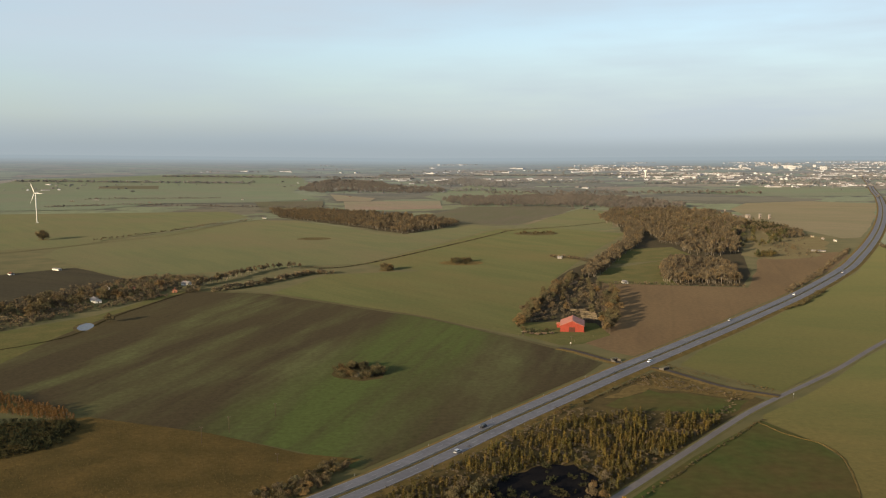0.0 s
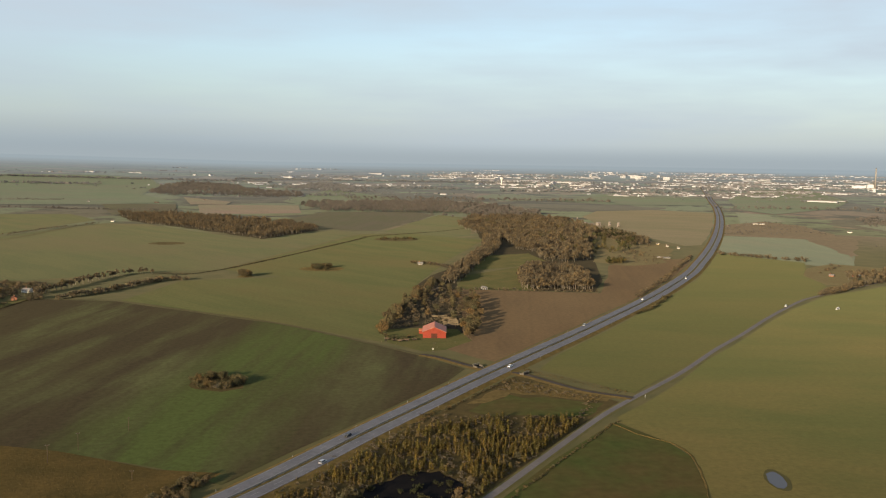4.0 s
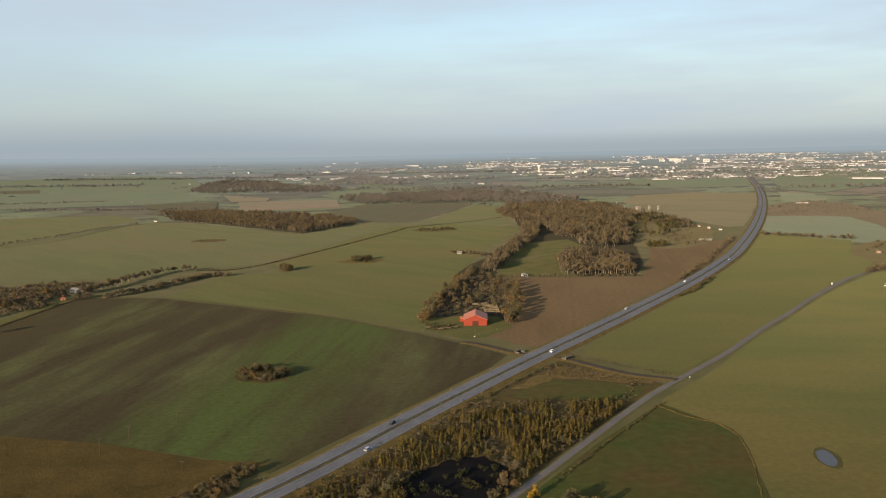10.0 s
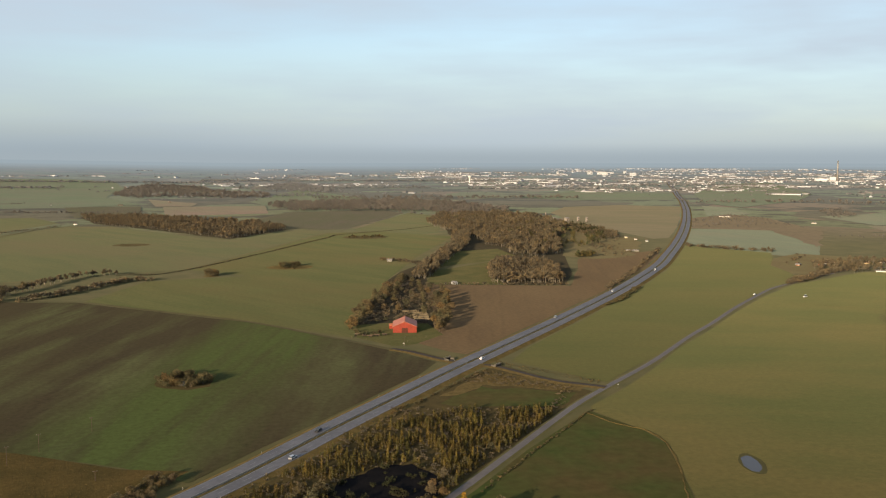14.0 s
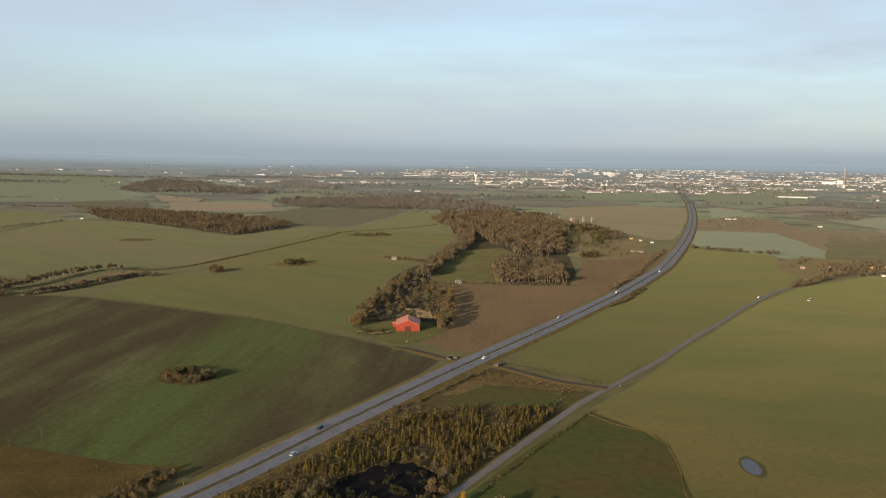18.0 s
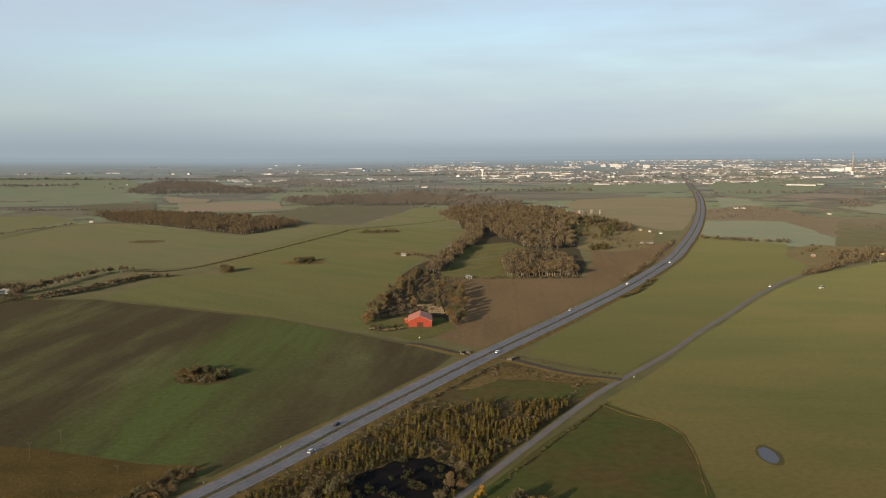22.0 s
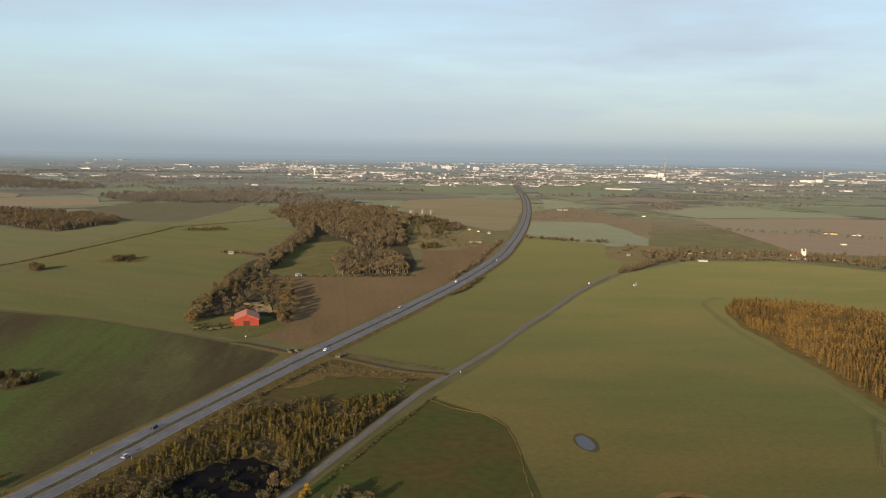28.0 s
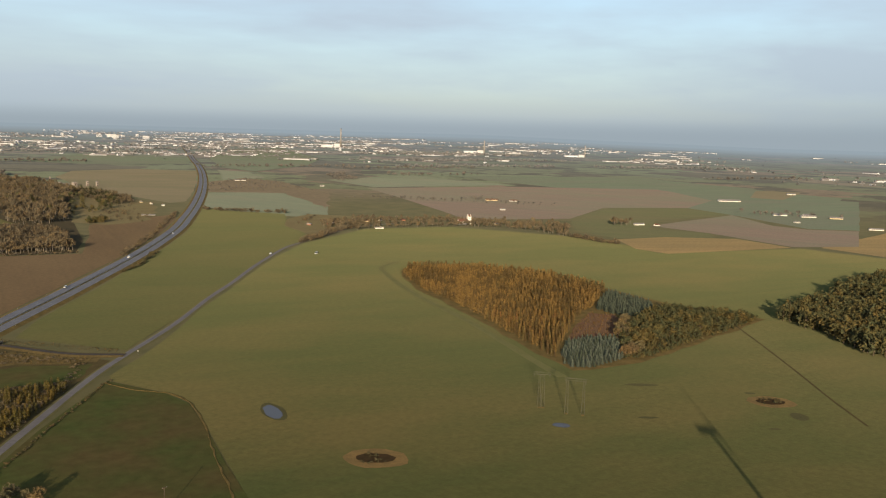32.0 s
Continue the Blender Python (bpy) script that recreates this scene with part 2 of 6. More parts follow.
M["tan_field"] = crop("tan_field", (0.142, 0.112, 0.066), (0.122, 0.100, 0.056), (0.106, 0.094, 0.050), radians(65), tram=0.08, sheen=0.034, tint=(0.90, 0.88, 0.76))
M["dull_field"] = crop("dull_field", (0.074, 0.062, 0.044), (0.066, 0.060, 0.038), (0.062, 0.062, 0.034), ROW, tram=0.05, sheen=0.024, tint=(0.88, 0.90, 0.80))
M["leaf_bush"] = foliage("leaf_bush", [(0.060, 0.052, 0.030), (0.074, 0.062, 0.032), (0.056, 0.056, 0.032), (0.092, 0.064, 0.030)], 0.32)
# Far soil, lightened and its sheen cooled to carry the haze.
M["hazed_soil"] = crop("hazed_soil", (0.138, 0.088, 0.064), (0.120, 0.080, 0.058), (0.104, 0.100, 0.058), radians(20), tram=0.05, sheen=0.045, patch=0.0035, tint=(0.88, 0.88, 0.86))
M["knoll"] = plain("knoll", (0.100, 0.074, 0.036), (0.112, 0.092, 0.044), 0.03, 0.95, rel=0.3)
M["heath"] = plain("heath", (0.130, 0.096, 0.068), (0.110, 0.086, 0.060), 0.012, 0.95, rel=0.3)
M["rough_grass"] = plain("rough_grass", (0.080, 0.054, 0.019), (0.052, 0.039, 0.014), 0.05, 0.95, rel=0.5, sheen=0.010, detail=8.0)
M["dry_verge"] = plain("dry_verge", (0.130, 0.088, 0.032), (0.076, 0.056, 0.020), 0.15, 0.95, rel=0.2, sheen=0.014)
M["meadow"] = plain("meadow", (0.046, 0.052, 0.015), (0.070, 0.062, 0.020), 0.05, 0.95, rel=0.2, sheen=0.03)
M["paddock"] = plain("paddock", (0.036, 0.050, 0.013), (0.060, 0.044, 0.017), 0.022, 0.95, rel=0.2, sheen=0.018)
M["scrub_floor"] = plain("scrub_floor", (0.034, 0.026, 0.011), (0.056, 0.040, 0.015), 0.12, 0.95, rel=0.3)
M["dark_ditch"] = plain("dark_ditch", (0.020, 0.017, 0.009), (0.030, 0.024, 0.011), 0.12, 0.95, rel=0.3, sheen=0.0)
M["forest_floor"] = plain("forest_floor", (0.046, 0.036, 0.024), (0.034, 0.030, 0.019), 0.1, 0.95, rel=0.3, sheen=0.012)
M["asphalt"] = plain("asphalt", (0.092, 0.087, 0.095), (0.114, 0.109, 0.118), 0.05, 0.72)
M["old_asphalt"] = plain("old_asphalt", (0.092, 0.080, 0.076), (0.112, 0.098, 0.092), 0.08, 0.78)
M["dark_asphalt"] = plain("dark_asphalt", (0.052, 0.046, 0.042), (0.066, 0.058, 0.052), 0.08, 0.85)
M["gold_verge"] = plain("gold_verge", (0.118, 0.082, 0.032), (0.074, 0.053, 0.021), 0.3, 0.95, rel=0.2, sheen=0.014)
M["dull_track"] = plain("dull_track", (0.092, 0.078, 0.042), (0.074, 0.064, 0.034), 0.1, 0.95)
M["road_paint"] = plain("road_paint", (0.24, 0.24, 0.235), (0.17, 0.17, 0.17), 0.4, 0.7)
M["bark"] = plain("bark", (0.090, 0.072, 0.055), (0.060, 0.048, 0.038), 1.5, 0.95)
M["pale_bark"] = plain("pale_bark", (0.20, 0.175, 0.14), (0.13, 0.115, 0.095), 1.5, 0.95)
M["red_board"] = plain("red_board", (0.21, 0.036, 0.022), (0.17, 0.030, 0.018), 0.3, 0.75)
M["red_roof"] = plain("red_roof", (0.36, 0.135, 0.085), (0.30, 0.112, 0.072), 0.25, 0.65)
M["white_wall"] = plain("white_wall", (0.66, 0.63, 0.58), (0.56, 0.54, 0.50), 0.5, 0.85)
M["yellow_wall"] = plain("yellow_wall", (0.62, 0.50, 0.30), (0.55, 0.44, 0.26), 0.5, 0.85)
M["brick_wall"] = plain("brick_wall", (0.30, 0.14, 0.09), (0.24, 0.11, 0.07), 0.6, 0.85)
M["tile_roof"] = plain("tile_roof", (0.115, 0.058, 0.042), (0.09, 0.05, 0.038), 0.6, 0.8)
M["slate_roof"] = plain("slate_roof", (0.12, 0.115, 0.11), (0.16, 0.15, 0.145), 0.6, 0.7)
M["turbine_white"] = plain("turbine_white", (0.62, 0.62, 0.60), (0.56, 0.56, 0.54), 0.2, 0.45)
M["galvanised"] = plain("galvanised", (0.20, 0.20, 0.19), (0.15, 0.15, 0.145), 1.0, 0.6, 0.3)
M["concrete"] = plain("concrete", (0.24, 0.22, 0.20), (0.18, 0.17, 0.155), 0.4, 0.9)
M["dark_timber"] = plain("dark_timber", (0.085, 0.065, 0.048), (0.060, 0.045, 0.034), 1.0, 0.9)
M["glass"] = plain("glass", (0.03, 0.035, 0.04), (0.04, 0.045, 0.05), 1.0, 0.12)
M["rubber"] = plain("rubber", (0.02, 0.02, 0.02), (0.03, 0.03, 0.03), 3.0, 0.9)
M["mud"] = plain("mud", (0.050, 0.031, 0.016), (0.036, 0.025, 0.013), 0.3, 0.95)

mw, nw, lw, bw = material("pond_water", 0.2)
bw.inputs["Base Color"].default_value = (0.055, 0.052, 0.054, 1)
bw.inputs["Specular IOR Level"].default_value = 0.06
bump(nw, lw, bw, noise_node(nw, lw, nw.new("ShaderNodeTexCoord").outputs["Object"], 1.2, 3.0), 0.15, 0.05)
M["water"] = mw

M["leaf_oak"] = foliage("leaf_oak", [(0.070, 0.058, 0.035), (0.094, 0.078, 0.042), (0.066, 0.063, 0.037), (0.116, 0.078, 0.036), (0.082, 0.069, 0.046)], 0.36)
M["leaf_birch"] = foliage("leaf_birch", [(0.098, 0.080, 0.021), (0.060, 0.054, 0.019), (0.116, 0.084, 0.022), (0.046, 0.040, 0.016)], 0.40)
M["leaf_larch"] = foliage("leaf_larch", [(0.108, 0.068, 0.025), (0.136, 0.090, 0.031), (0.056, 0.038, 0.018), (0.084, 0.066, 0.027), (0.122, 0.068, 0.026)], 0.42)
M["leaf_spruce"] = foliage("leaf_spruce", [(0.060, 0.074, 0.056), (0.082, 0.094, 0.074), (0.048, 0.058, 0.040)], 0.3)
M["leaf_wood"] = foliage("leaf_wood", [(0.056, 0.049, 0.042), (0.108, 0.083, 0.050), (0.070, 0.062, 0.046), (0.118, 0.087, 0.048), (0.064, 0.060, 0.044)], 0.44, island=True)
M["leaf_mixed"] = foliage("leaf_mixed", [(0.046, 0.050, 0.024), (0.076, 0.062, 0.025), (0.040, 0.047, 0.026), (0.086, 0.064, 0.024), (0.052, 0.052, 0.025)], 0.34, island=True)
# Farthest trees: the haze is put into these pale grey leaf tones.
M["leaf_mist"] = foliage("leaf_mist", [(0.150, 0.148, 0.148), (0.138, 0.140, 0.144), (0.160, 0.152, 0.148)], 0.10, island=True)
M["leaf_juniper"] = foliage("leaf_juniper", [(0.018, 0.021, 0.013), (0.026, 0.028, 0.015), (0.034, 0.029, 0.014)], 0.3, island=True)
M["dead_grass"] = foliage("dead_grass", [(0.066, 0.046, 0.018), (0.086, 0.062, 0.025), (0.050, 0.038, 0.015)], 0.3, island=True)
# Far leaves, greyed and lightened to carry the haze.
M["leaf_hazed"] = foliage("leaf_hazed", [(0.112, 0.098, 0.084), (0.096, 0.090, 0.084), (0.126, 0.104, 0.084)], 0.2, island=True)
M["leaf_birch_stuff"] = foliage("leaf_birch_stuff", [(0.086, 0.068, 0.020), (0.048, 0.044, 0.016), (0.078, 0.056, 0.018), (0.036, 0.031, 0.014)], 0.40, island=True)
M["leaf_larch_stuff"] = foliage("leaf_larch_stuff", [(0.106, 0.068, 0.026), (0.132, 0.086, 0.030), (0.058, 0.042, 0.020), (0.092, 0.070, 0.028)], 0.42, island=True)
M["leaf_reed"] = foliage("leaf_reed", [(0.130, 0.070, 0.026), (0.100, 0.060, 0.024), (0.150, 0.084, 0.030)], 0.3, island=True)

# ---------------------------------------------------------------- the lie of the land
EYE = 130.0
NEAR, REACH = 2400.0, 2450.0


def land(x, y, up=0.0):
    """The place of a point of the plan. The plain is level to 2.4 km; from there on distances draw
    together and the land rises like the rim of a dish, so that the far country lies inside 5 km."""
    d = math.hypot(x, y)
    if d <= NEAR:
        return Vector((x, y, up))
    r = NEAR + REACH * (1 - math.exp(-(d - NEAR) / REACH))
    k = r / d
    return Vector((x * k, y * k, EYE * (1 - k) + up * k + r * rise(x, y, d)))


def rise(x, y, d):
    """The slope by which the far country climbs to the west and falls to the east."""
    az = math.degrees(math.atan2(x, y))
    west, east = min(1.0, max(0.0, (-2.0 - az) / 24.0)), min(1.0, max(0.0, (az - 44.0) / 18.0))
    back = max(0.0, math.cos(radians(az * 0.6)))
    return radians(0.42 * west - 0.45 * east) * back * min(1.0, (d - NEAR) / 5000.0)


def shrink(x, y):
    d = math.hypot(x, y)
    return 1.0 if d <= NEAR else (NEAR + REACH * (1 - math.exp(-(d - NEAR) / REACH))) / d


def mesh_ob(name, verts, faces, mats, parent=None, smooth=False, face_mats=None):
    me = bpy.data.meshes.new(name)
    me.from_pydata([tuple(v) for v in verts], [], faces)
    for m in (mats if isinstance(mats, list) else [mats]):
        me.materials.append(m)
    if face_mats is not None:
        me.polygons.foreach_set("material_index", face_mats)
    if smooth:
        me.polygons.foreach_set("use_smooth", [True] * len(me.polygons))
    me.update()
    ob = new(name, me)
    ob.parent = parent
    return ob


def part(name, bm, mat, parent, label="", smooth=False):
    me = bpy.data.meshes.new(name)
    if smooth:
        for f in bm.faces:
            f.smooth = True
    bm.to_mesh(me)
    bm.free()
    me.materials.append(mat)
    ob = new(name, me)
    ob.parent = parent
    return tagged(ob, label) if label else ob


def thing(name, x, y, rz=0.0, label="", category="", group="", kind="", s=1.0, z=0.0):
    ob = new(name)
    ob.empty_display_size = 0.1
    p = land(x, y)
    k = shrink(x, y) * s
    ob.matrix_basis = Matrix.LocRotScale(p + Vector((0, 0, z)), Euler((0, 0, radians(rz))), (k, k, k))
    return tagged(ob, label, category, group, kind)


def inside(x, y, poly):
    hit = False
    for (x0, y0), (x1, y1) in zip(poly, poly[1:] + poly[:1]):
        if (y0 > y) != (y1 > y) and x < (x1 - x0) * (y - y0) / (y1 - y0) + x0:
            hit = not hit
    return hit


def wavy(poly, step, amount, seed):
    """The outline with its long sides broken up and set slightly uneven."""
    rnd = random.Random(seed)
    out = []
    for (x0, y0), (x1, y1) in zip(poly, poly[1:] + poly[:1]):
        n = max(1, int(math.hypot(x1 - x0, y1 - y0) / step))
        for i in range(n):
            j = amount if i else amount * 0.3
            out.append((x0 + (x1 - x0) * i / n + rnd.uniform(-j, j), y0 + (y1 - y0) * i / n + rnd.uniform(-j, j)))
    return out


def patch(name, poly, mat, up, label="", category="field", step=40.0, amount=1.2):
    """One piece of ground: a level sheet, cut fine where the land rises."""
    bm = bmesh.new()
    pts = wavy(poly, step, amount, len(poly) + int(abs(poly[0][0])))
    bm.faces.new([bm.verts.new((x, y, 0)) for x, y in pts])
    far = max(math.hypot(x, y) for x, y in pts) > NEAR - 50
    bmesh.ops.triangulate(bm, faces=bm.faces[:])
    if far:
        xs, ys = [p[0] for p in pts], [p[1] for p in pts]
        for axis, lo, hi in ((0, min(xs), max(xs)), (1, min(ys), max(ys))):
            cut = max(120.0, (hi - lo) / 24)
            v = lo + cut
            while v < hi:
                co, no = ((v, 0, 0), (1, 0, 0)) if axis == 0 else ((0, v, 0), (0, 1, 0))
                bmesh.ops.bisect_plane(bm, geom=bm.verts[:] + bm.edges[:] + bm.faces[:], plane_co=co, plane_no=no)
                v += cut
    for v in bm.verts:
        v.co = land(v.co.x, v.co.y, up if math.hypot(v.co.x, v.co.y) < NEAR else up + 1.0)
    bmesh.ops.recalc_face_normals(bm, faces=bm.faces[:])
    if sum(f.normal.z for f in bm.faces) < 0:
        bmesh.ops.reverse_faces(bm, faces=bm.faces[:])
    me = bpy.data.meshes.new(name)
    bm.to_mesh(me)
    bm.free()
    me.materials.append(mat)
    return tagged(new(name, me), label, category, kind="structure")


def smooth_line(pts, step):
    """A smooth line through the points of the plan, with a point every step metres."""
    out = []
    ext = [tuple(2 * a - b for a, b in zip(pts[0], pts[1]))] + list(pts) + [tuple(2 * a - b for a, b in zip(pts[-1], pts[-2]))]
    for i in range(1, len(ext) - 2):
        p0, p1, p2, p3 = (Vector(p) for p in ext[i - 1:i + 3])
        n = max(2, int((p2 - p1).length / step))
        for j in range(n):
            t = j / n
            out.append(0.5 * (2 * p1 + (p2 - p0) * t + (2 * p0 - 5 * p1 + 4 * p2 - p3) * t * t + (3 * p1 - p0 - 3 * p2 + p3) * t ** 3))
    out.append(Vector(pts[-1]))
    return out


def offset(line, d):
    """The line moved d metres to its right."""
    out = []
    for i, p in enumerate(line):
        t = (line[min(i + 1, len(line) - 1)] - line[max(i - 1, 0)]).normalized()
        out.append(p + Vector((t.y, -t.x)) * d)
    return out


def ribbon(name, line, d0, d1, up, mat, parent=None, label="", category="", thick=0.0, uneven=0.0, seed=1, kind="structure"):
    """A strip along the line between the two offsets, with a skirt of its thickness."""
    rnd = random.Random(seed)
    a, b = offset(line, d0), offset(line, d1)
    verts, faces = [], []
    for p, q in zip(a, b):
        e, g = rnd.uniform(-uneven, uneven), rnd.uniform(-uneven, uneven)
        n = (q - p).normalized() if (q - p).length else Vector((0, 0))
        p, q = p + n * e, q + n * g
        k = up if p.length < NEAR else up + 1.0
        verts += [land(p.x, p.y, k), land(q.x, q.y, k)]
        if thick:
            verts += [land(p.x, p.y, k - thick), land(q.x, q.y, k - thick)]
    s = 4 if thick else 2
    for i in range(len(line) - 1):
        o = i * s
        faces.append((o, o + 1, o + s + 1, o + s))
        if thick:
            faces += [(o, o + s, o + s + 2, o + 2), (o + 1, o + 3, o + s + 3, o + s + 1)]
    ob = mesh_ob(name, verts, faces, mat, parent)
    return tagged(ob, label, category, kind=kind) if not parent else ob


def sweep(name, line, profile, mat, parent=None):
    """A cross section of (offset, height) carried along the line."""
    rails = [offset(line, d) for d, _ in profile]
    verts, faces, s = [], [], len(profile)
    for i in range(len(line)):
        for r, (_, h) in zip(rails, profile):
            p = r[i]
            verts.append(land(p.x, p.y, h if p.length < NEAR else h + 1.0))
    for i in range(len(line) - 1):
        for j in range(s - 1):
            o = i * s + j
            faces.append((o, o + 1, o + s + 1, o + s))
    return mesh_ob(name, verts, faces, mat, parent)


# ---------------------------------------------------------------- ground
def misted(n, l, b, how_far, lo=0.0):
    """Beyond the plain, a backdrop: haze painted in as emission, more with the distance."""
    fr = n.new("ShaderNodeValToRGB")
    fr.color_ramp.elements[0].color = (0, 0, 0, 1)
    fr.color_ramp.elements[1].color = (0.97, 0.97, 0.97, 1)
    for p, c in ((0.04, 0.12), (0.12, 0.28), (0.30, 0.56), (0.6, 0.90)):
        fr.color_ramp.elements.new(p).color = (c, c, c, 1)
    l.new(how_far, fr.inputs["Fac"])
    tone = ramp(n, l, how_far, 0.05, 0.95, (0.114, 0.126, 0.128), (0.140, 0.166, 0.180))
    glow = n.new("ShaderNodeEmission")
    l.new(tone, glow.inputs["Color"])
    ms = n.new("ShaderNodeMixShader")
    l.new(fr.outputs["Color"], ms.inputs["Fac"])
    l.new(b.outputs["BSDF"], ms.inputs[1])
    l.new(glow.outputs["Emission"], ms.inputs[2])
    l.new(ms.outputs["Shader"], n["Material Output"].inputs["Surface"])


def plan_distance(n, l):
    """Plan position in metres and how far beyond the plain it lies, from 0 to 1."""
    uv = n.new("ShaderNodeUVMap")
    uv.uv_map = "plan"
    sc = n.new("ShaderNodeVectorMath")
    sc.operation = 'SCALE'
    sc.inputs["Scale"].default_value = 1000.0
    l.new(uv.outputs["UV"], sc.inputs[0])
    ln = n.new("ShaderNodeVectorMath")
    ln.operation = 'LENGTH'
    l.new(uv.outputs["UV"], ln.inputs[0])
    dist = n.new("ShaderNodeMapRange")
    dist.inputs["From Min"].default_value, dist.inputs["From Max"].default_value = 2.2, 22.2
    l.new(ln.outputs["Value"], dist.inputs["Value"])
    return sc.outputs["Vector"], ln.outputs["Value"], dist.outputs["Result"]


def ground_material():
    m, n, l, b = material("far_country", 0.95)
    co, km, how_far = plan_distance(n, l)
    wob = n.new("ShaderNodeTexNoise")
    wob.inputs["Scale"].default_value, wob.inputs["Detail"].default_value = 0.003, 4.0
    l.new(co, wob.inputs["Vector"])
    add = n.new("ShaderNodeVectorMath")
    add.operation = 'MULTIPLY_ADD'
    l.new(wob.outputs["Color"], add.inputs[0])
    add.inputs[1].default_value = (260, 260, 0)
    l.new(co, add.inputs[2])
    turn = n.new("ShaderNodeMapping")
    turn.inputs["Rotation"].default_value = (0, 0, 0.5)
    turn.inputs["Scale"].default_value = (1.0, 0.75, 1.0)
    l.new(add.outputs["Vector"], turn.inputs["Vector"])
    v = n.new("ShaderNodeTexVoronoi")
    v.inputs["Scale"].default_value = 0.0028
    v.distance = 'MANHATTAN'
    l.new(turn.outputs["Vector"], v.inputs["Vector"])
    sep = n.new("ShaderNodeSeparateColor")
    l.new(v.outputs["Color"], sep.inputs["Color"])
    r = n.new("ShaderNodeValToRGB")
    r.color_ramp.interpolation = 'CONSTANT'
    tones = [(0.0, (0.090, 0.100, 0.056)), (0.20, (0.124, 0.088, 0.064)), (0.34, (0.082, 0.096, 0.058)), (0.50, (0.070, 0.062, 0.046)),
             (0.62, (0.100, 0.118, 0.066)), (0.78, (0.140, 0.108, 0.076)), (0.90, (0.060, 0.054, 0.042))]
    els = r.color_ramp.elements
    while len(els) < len(tones):
        els.new(0.5)
    for e, (p, c) in zip(els, tones):
        e.position, e.color = p, (*c, 1)
    l.new(sep.outputs["Red"], r.inputs["Fac"])
    # woods, hedges and gardens
    dots = ramp(n, l, noise_node(n, l, co, 0.0045, 8.0, None, 0.0, 0.68), 0.51, 0.56)
    col = mix(n, l, dots, r.outputs["Color"], (0.036, 0.034, 0.030))
    fine = noise_node(n, l, co, 0.03, 6.0, None, 0.0, 0.7)
    col = mix(n, l, 1.0, col, ramp(n, l, fine, 0.25, 0.75, (0.65, 0.65, 0.65), (1.3, 1.3, 1.3)), 'MULTIPLY')
    olive = mix(n, l, ramp(n, l, noise_node(n, l, co, 0.03, 6.0), 0.35, 0.65), (0.052, 0.050, 0.018), (0.080, 0.066, 0.026))
    far_on = n.new("ShaderNodeMapRange")
    far_on.inputs["From Min"].default_value, far_on.inputs["From Max"].default_value = 1.5, 2.0
    l.new(km, far_on.inputs["Value"])
    col = mix(n, l, far_on.outputs["Result"], olive, col)
    l.new(col, b.inputs["Base Color"])
    b.inputs["Sheen Weight"].default_value, b.inputs["Sheen Roughness"].default_value = 0.034, 0.45
    b.inputs["Sheen Tint"].default_value = (0.86, 0.90, 0.80, 1)
    bump(n, l, b, noise_node(n, l, co, 0.8, 4.0), 0.5, 0.25)
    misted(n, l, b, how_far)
    return m


def build_ground():
    radii = [0, 120, 300, 600, 1000, 1500, 2000, 2400]
    d = 2400.0
    while d < 40000:
        d += max(80.0, (d - 2000) * 0.09)
        radii.append(d)
    n = 240
    verts, faces, plan = [land(0, 0)], [], [(0.0, 0.0)]
    for d in radii[1:]:
        for i in range(n):
            a = 2 * math.pi * i / n
            x, y = d * math.sin(a), d * math.cos(a)
            verts.append(land(x, y, 0.0))
            plan.append((x / 1000, y / 1000))
    for i in range(n):
        faces.append((0, 1 + (i + 1) % n, 1 + i))
    for k in range(len(radii) - 2):
        o = 1 + k * n
        for i in range(n):
            j = (i + 1) % n
            faces.append((o + i, o + j, o + n + j, o + n + i))
    ob = mesh_ob("ground", verts, faces, M["country"], smooth=True)
    layer = ob.data.uv_layers.new(name="plan")
    flat = [c for lp in ob.data.loops for c in plan[lp.vertex_index]]
    layer.data.foreach_set("uv", flat)
    return tagged(ob, "wide flat farmland fading into far country", "ground", kind="structure")


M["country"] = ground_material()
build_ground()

# ---------------------------------------------------------------- fields of the plain
patch("field", [(-285, 560), (-285, 640), (-278, 730), (-250, 868), (-170, 847), (-20, 722), (38, 650), (84, 588), (104, 552), (88, 522), (55, 478), (21, 432), (-33, 360),
                (-62, 384), (-110, 412), (-180, 440), (-245, 478), (-330, 530)], M["thin_crop"], 0.10, "thinly sown field with dark soil and green streaks")
patch("field", [(-166, 852), (-128, 985), (-20, 1010), (-92, 1080), (104, 1590), (196, 1600), (310, 1480), (200, 1185), (130, 965), (78, 753), (60, 640),
                (-18, 727)], M["winter_crop"], 0.10, "green winter crop field with shallow ponds")
patch("field", [(-560, 1290), (-390, 1840), (-300, 1830), (-130, 1560), (-78, 1480), (62, 1690), (101, 1610), (-95, 1084), (-172, 1060), (-290, 1000),
                (-367, 985), (-540, 1190)], M["hazed_crop"], 0.09, "long green winter crop field beside a lane")
patch("field", [(-520, 980), (-443, 1062), (-345, 960), (-355, 820), (-400, 790), (-520, 860)], M["dark_soil"], 0.10, "dark freshly ploughed field")
patch("meadow", [(-345, 655), (-290, 735), (-262, 868), (-250, 868), (-278, 730), (-285, 640), (-285, 560), (-330, 560)], M["meadow"], 0.11,
      "strip of damp meadow beside a hedgerow", "meadow")
patch("field", [(-1100, 2080), (-520, 2140), (-420, 1940), (-560, 1310), (-760, 1200), (-1100, 1500)], M["hazed_crop"], 0.08, "green field beyond a lane, paled for haze")
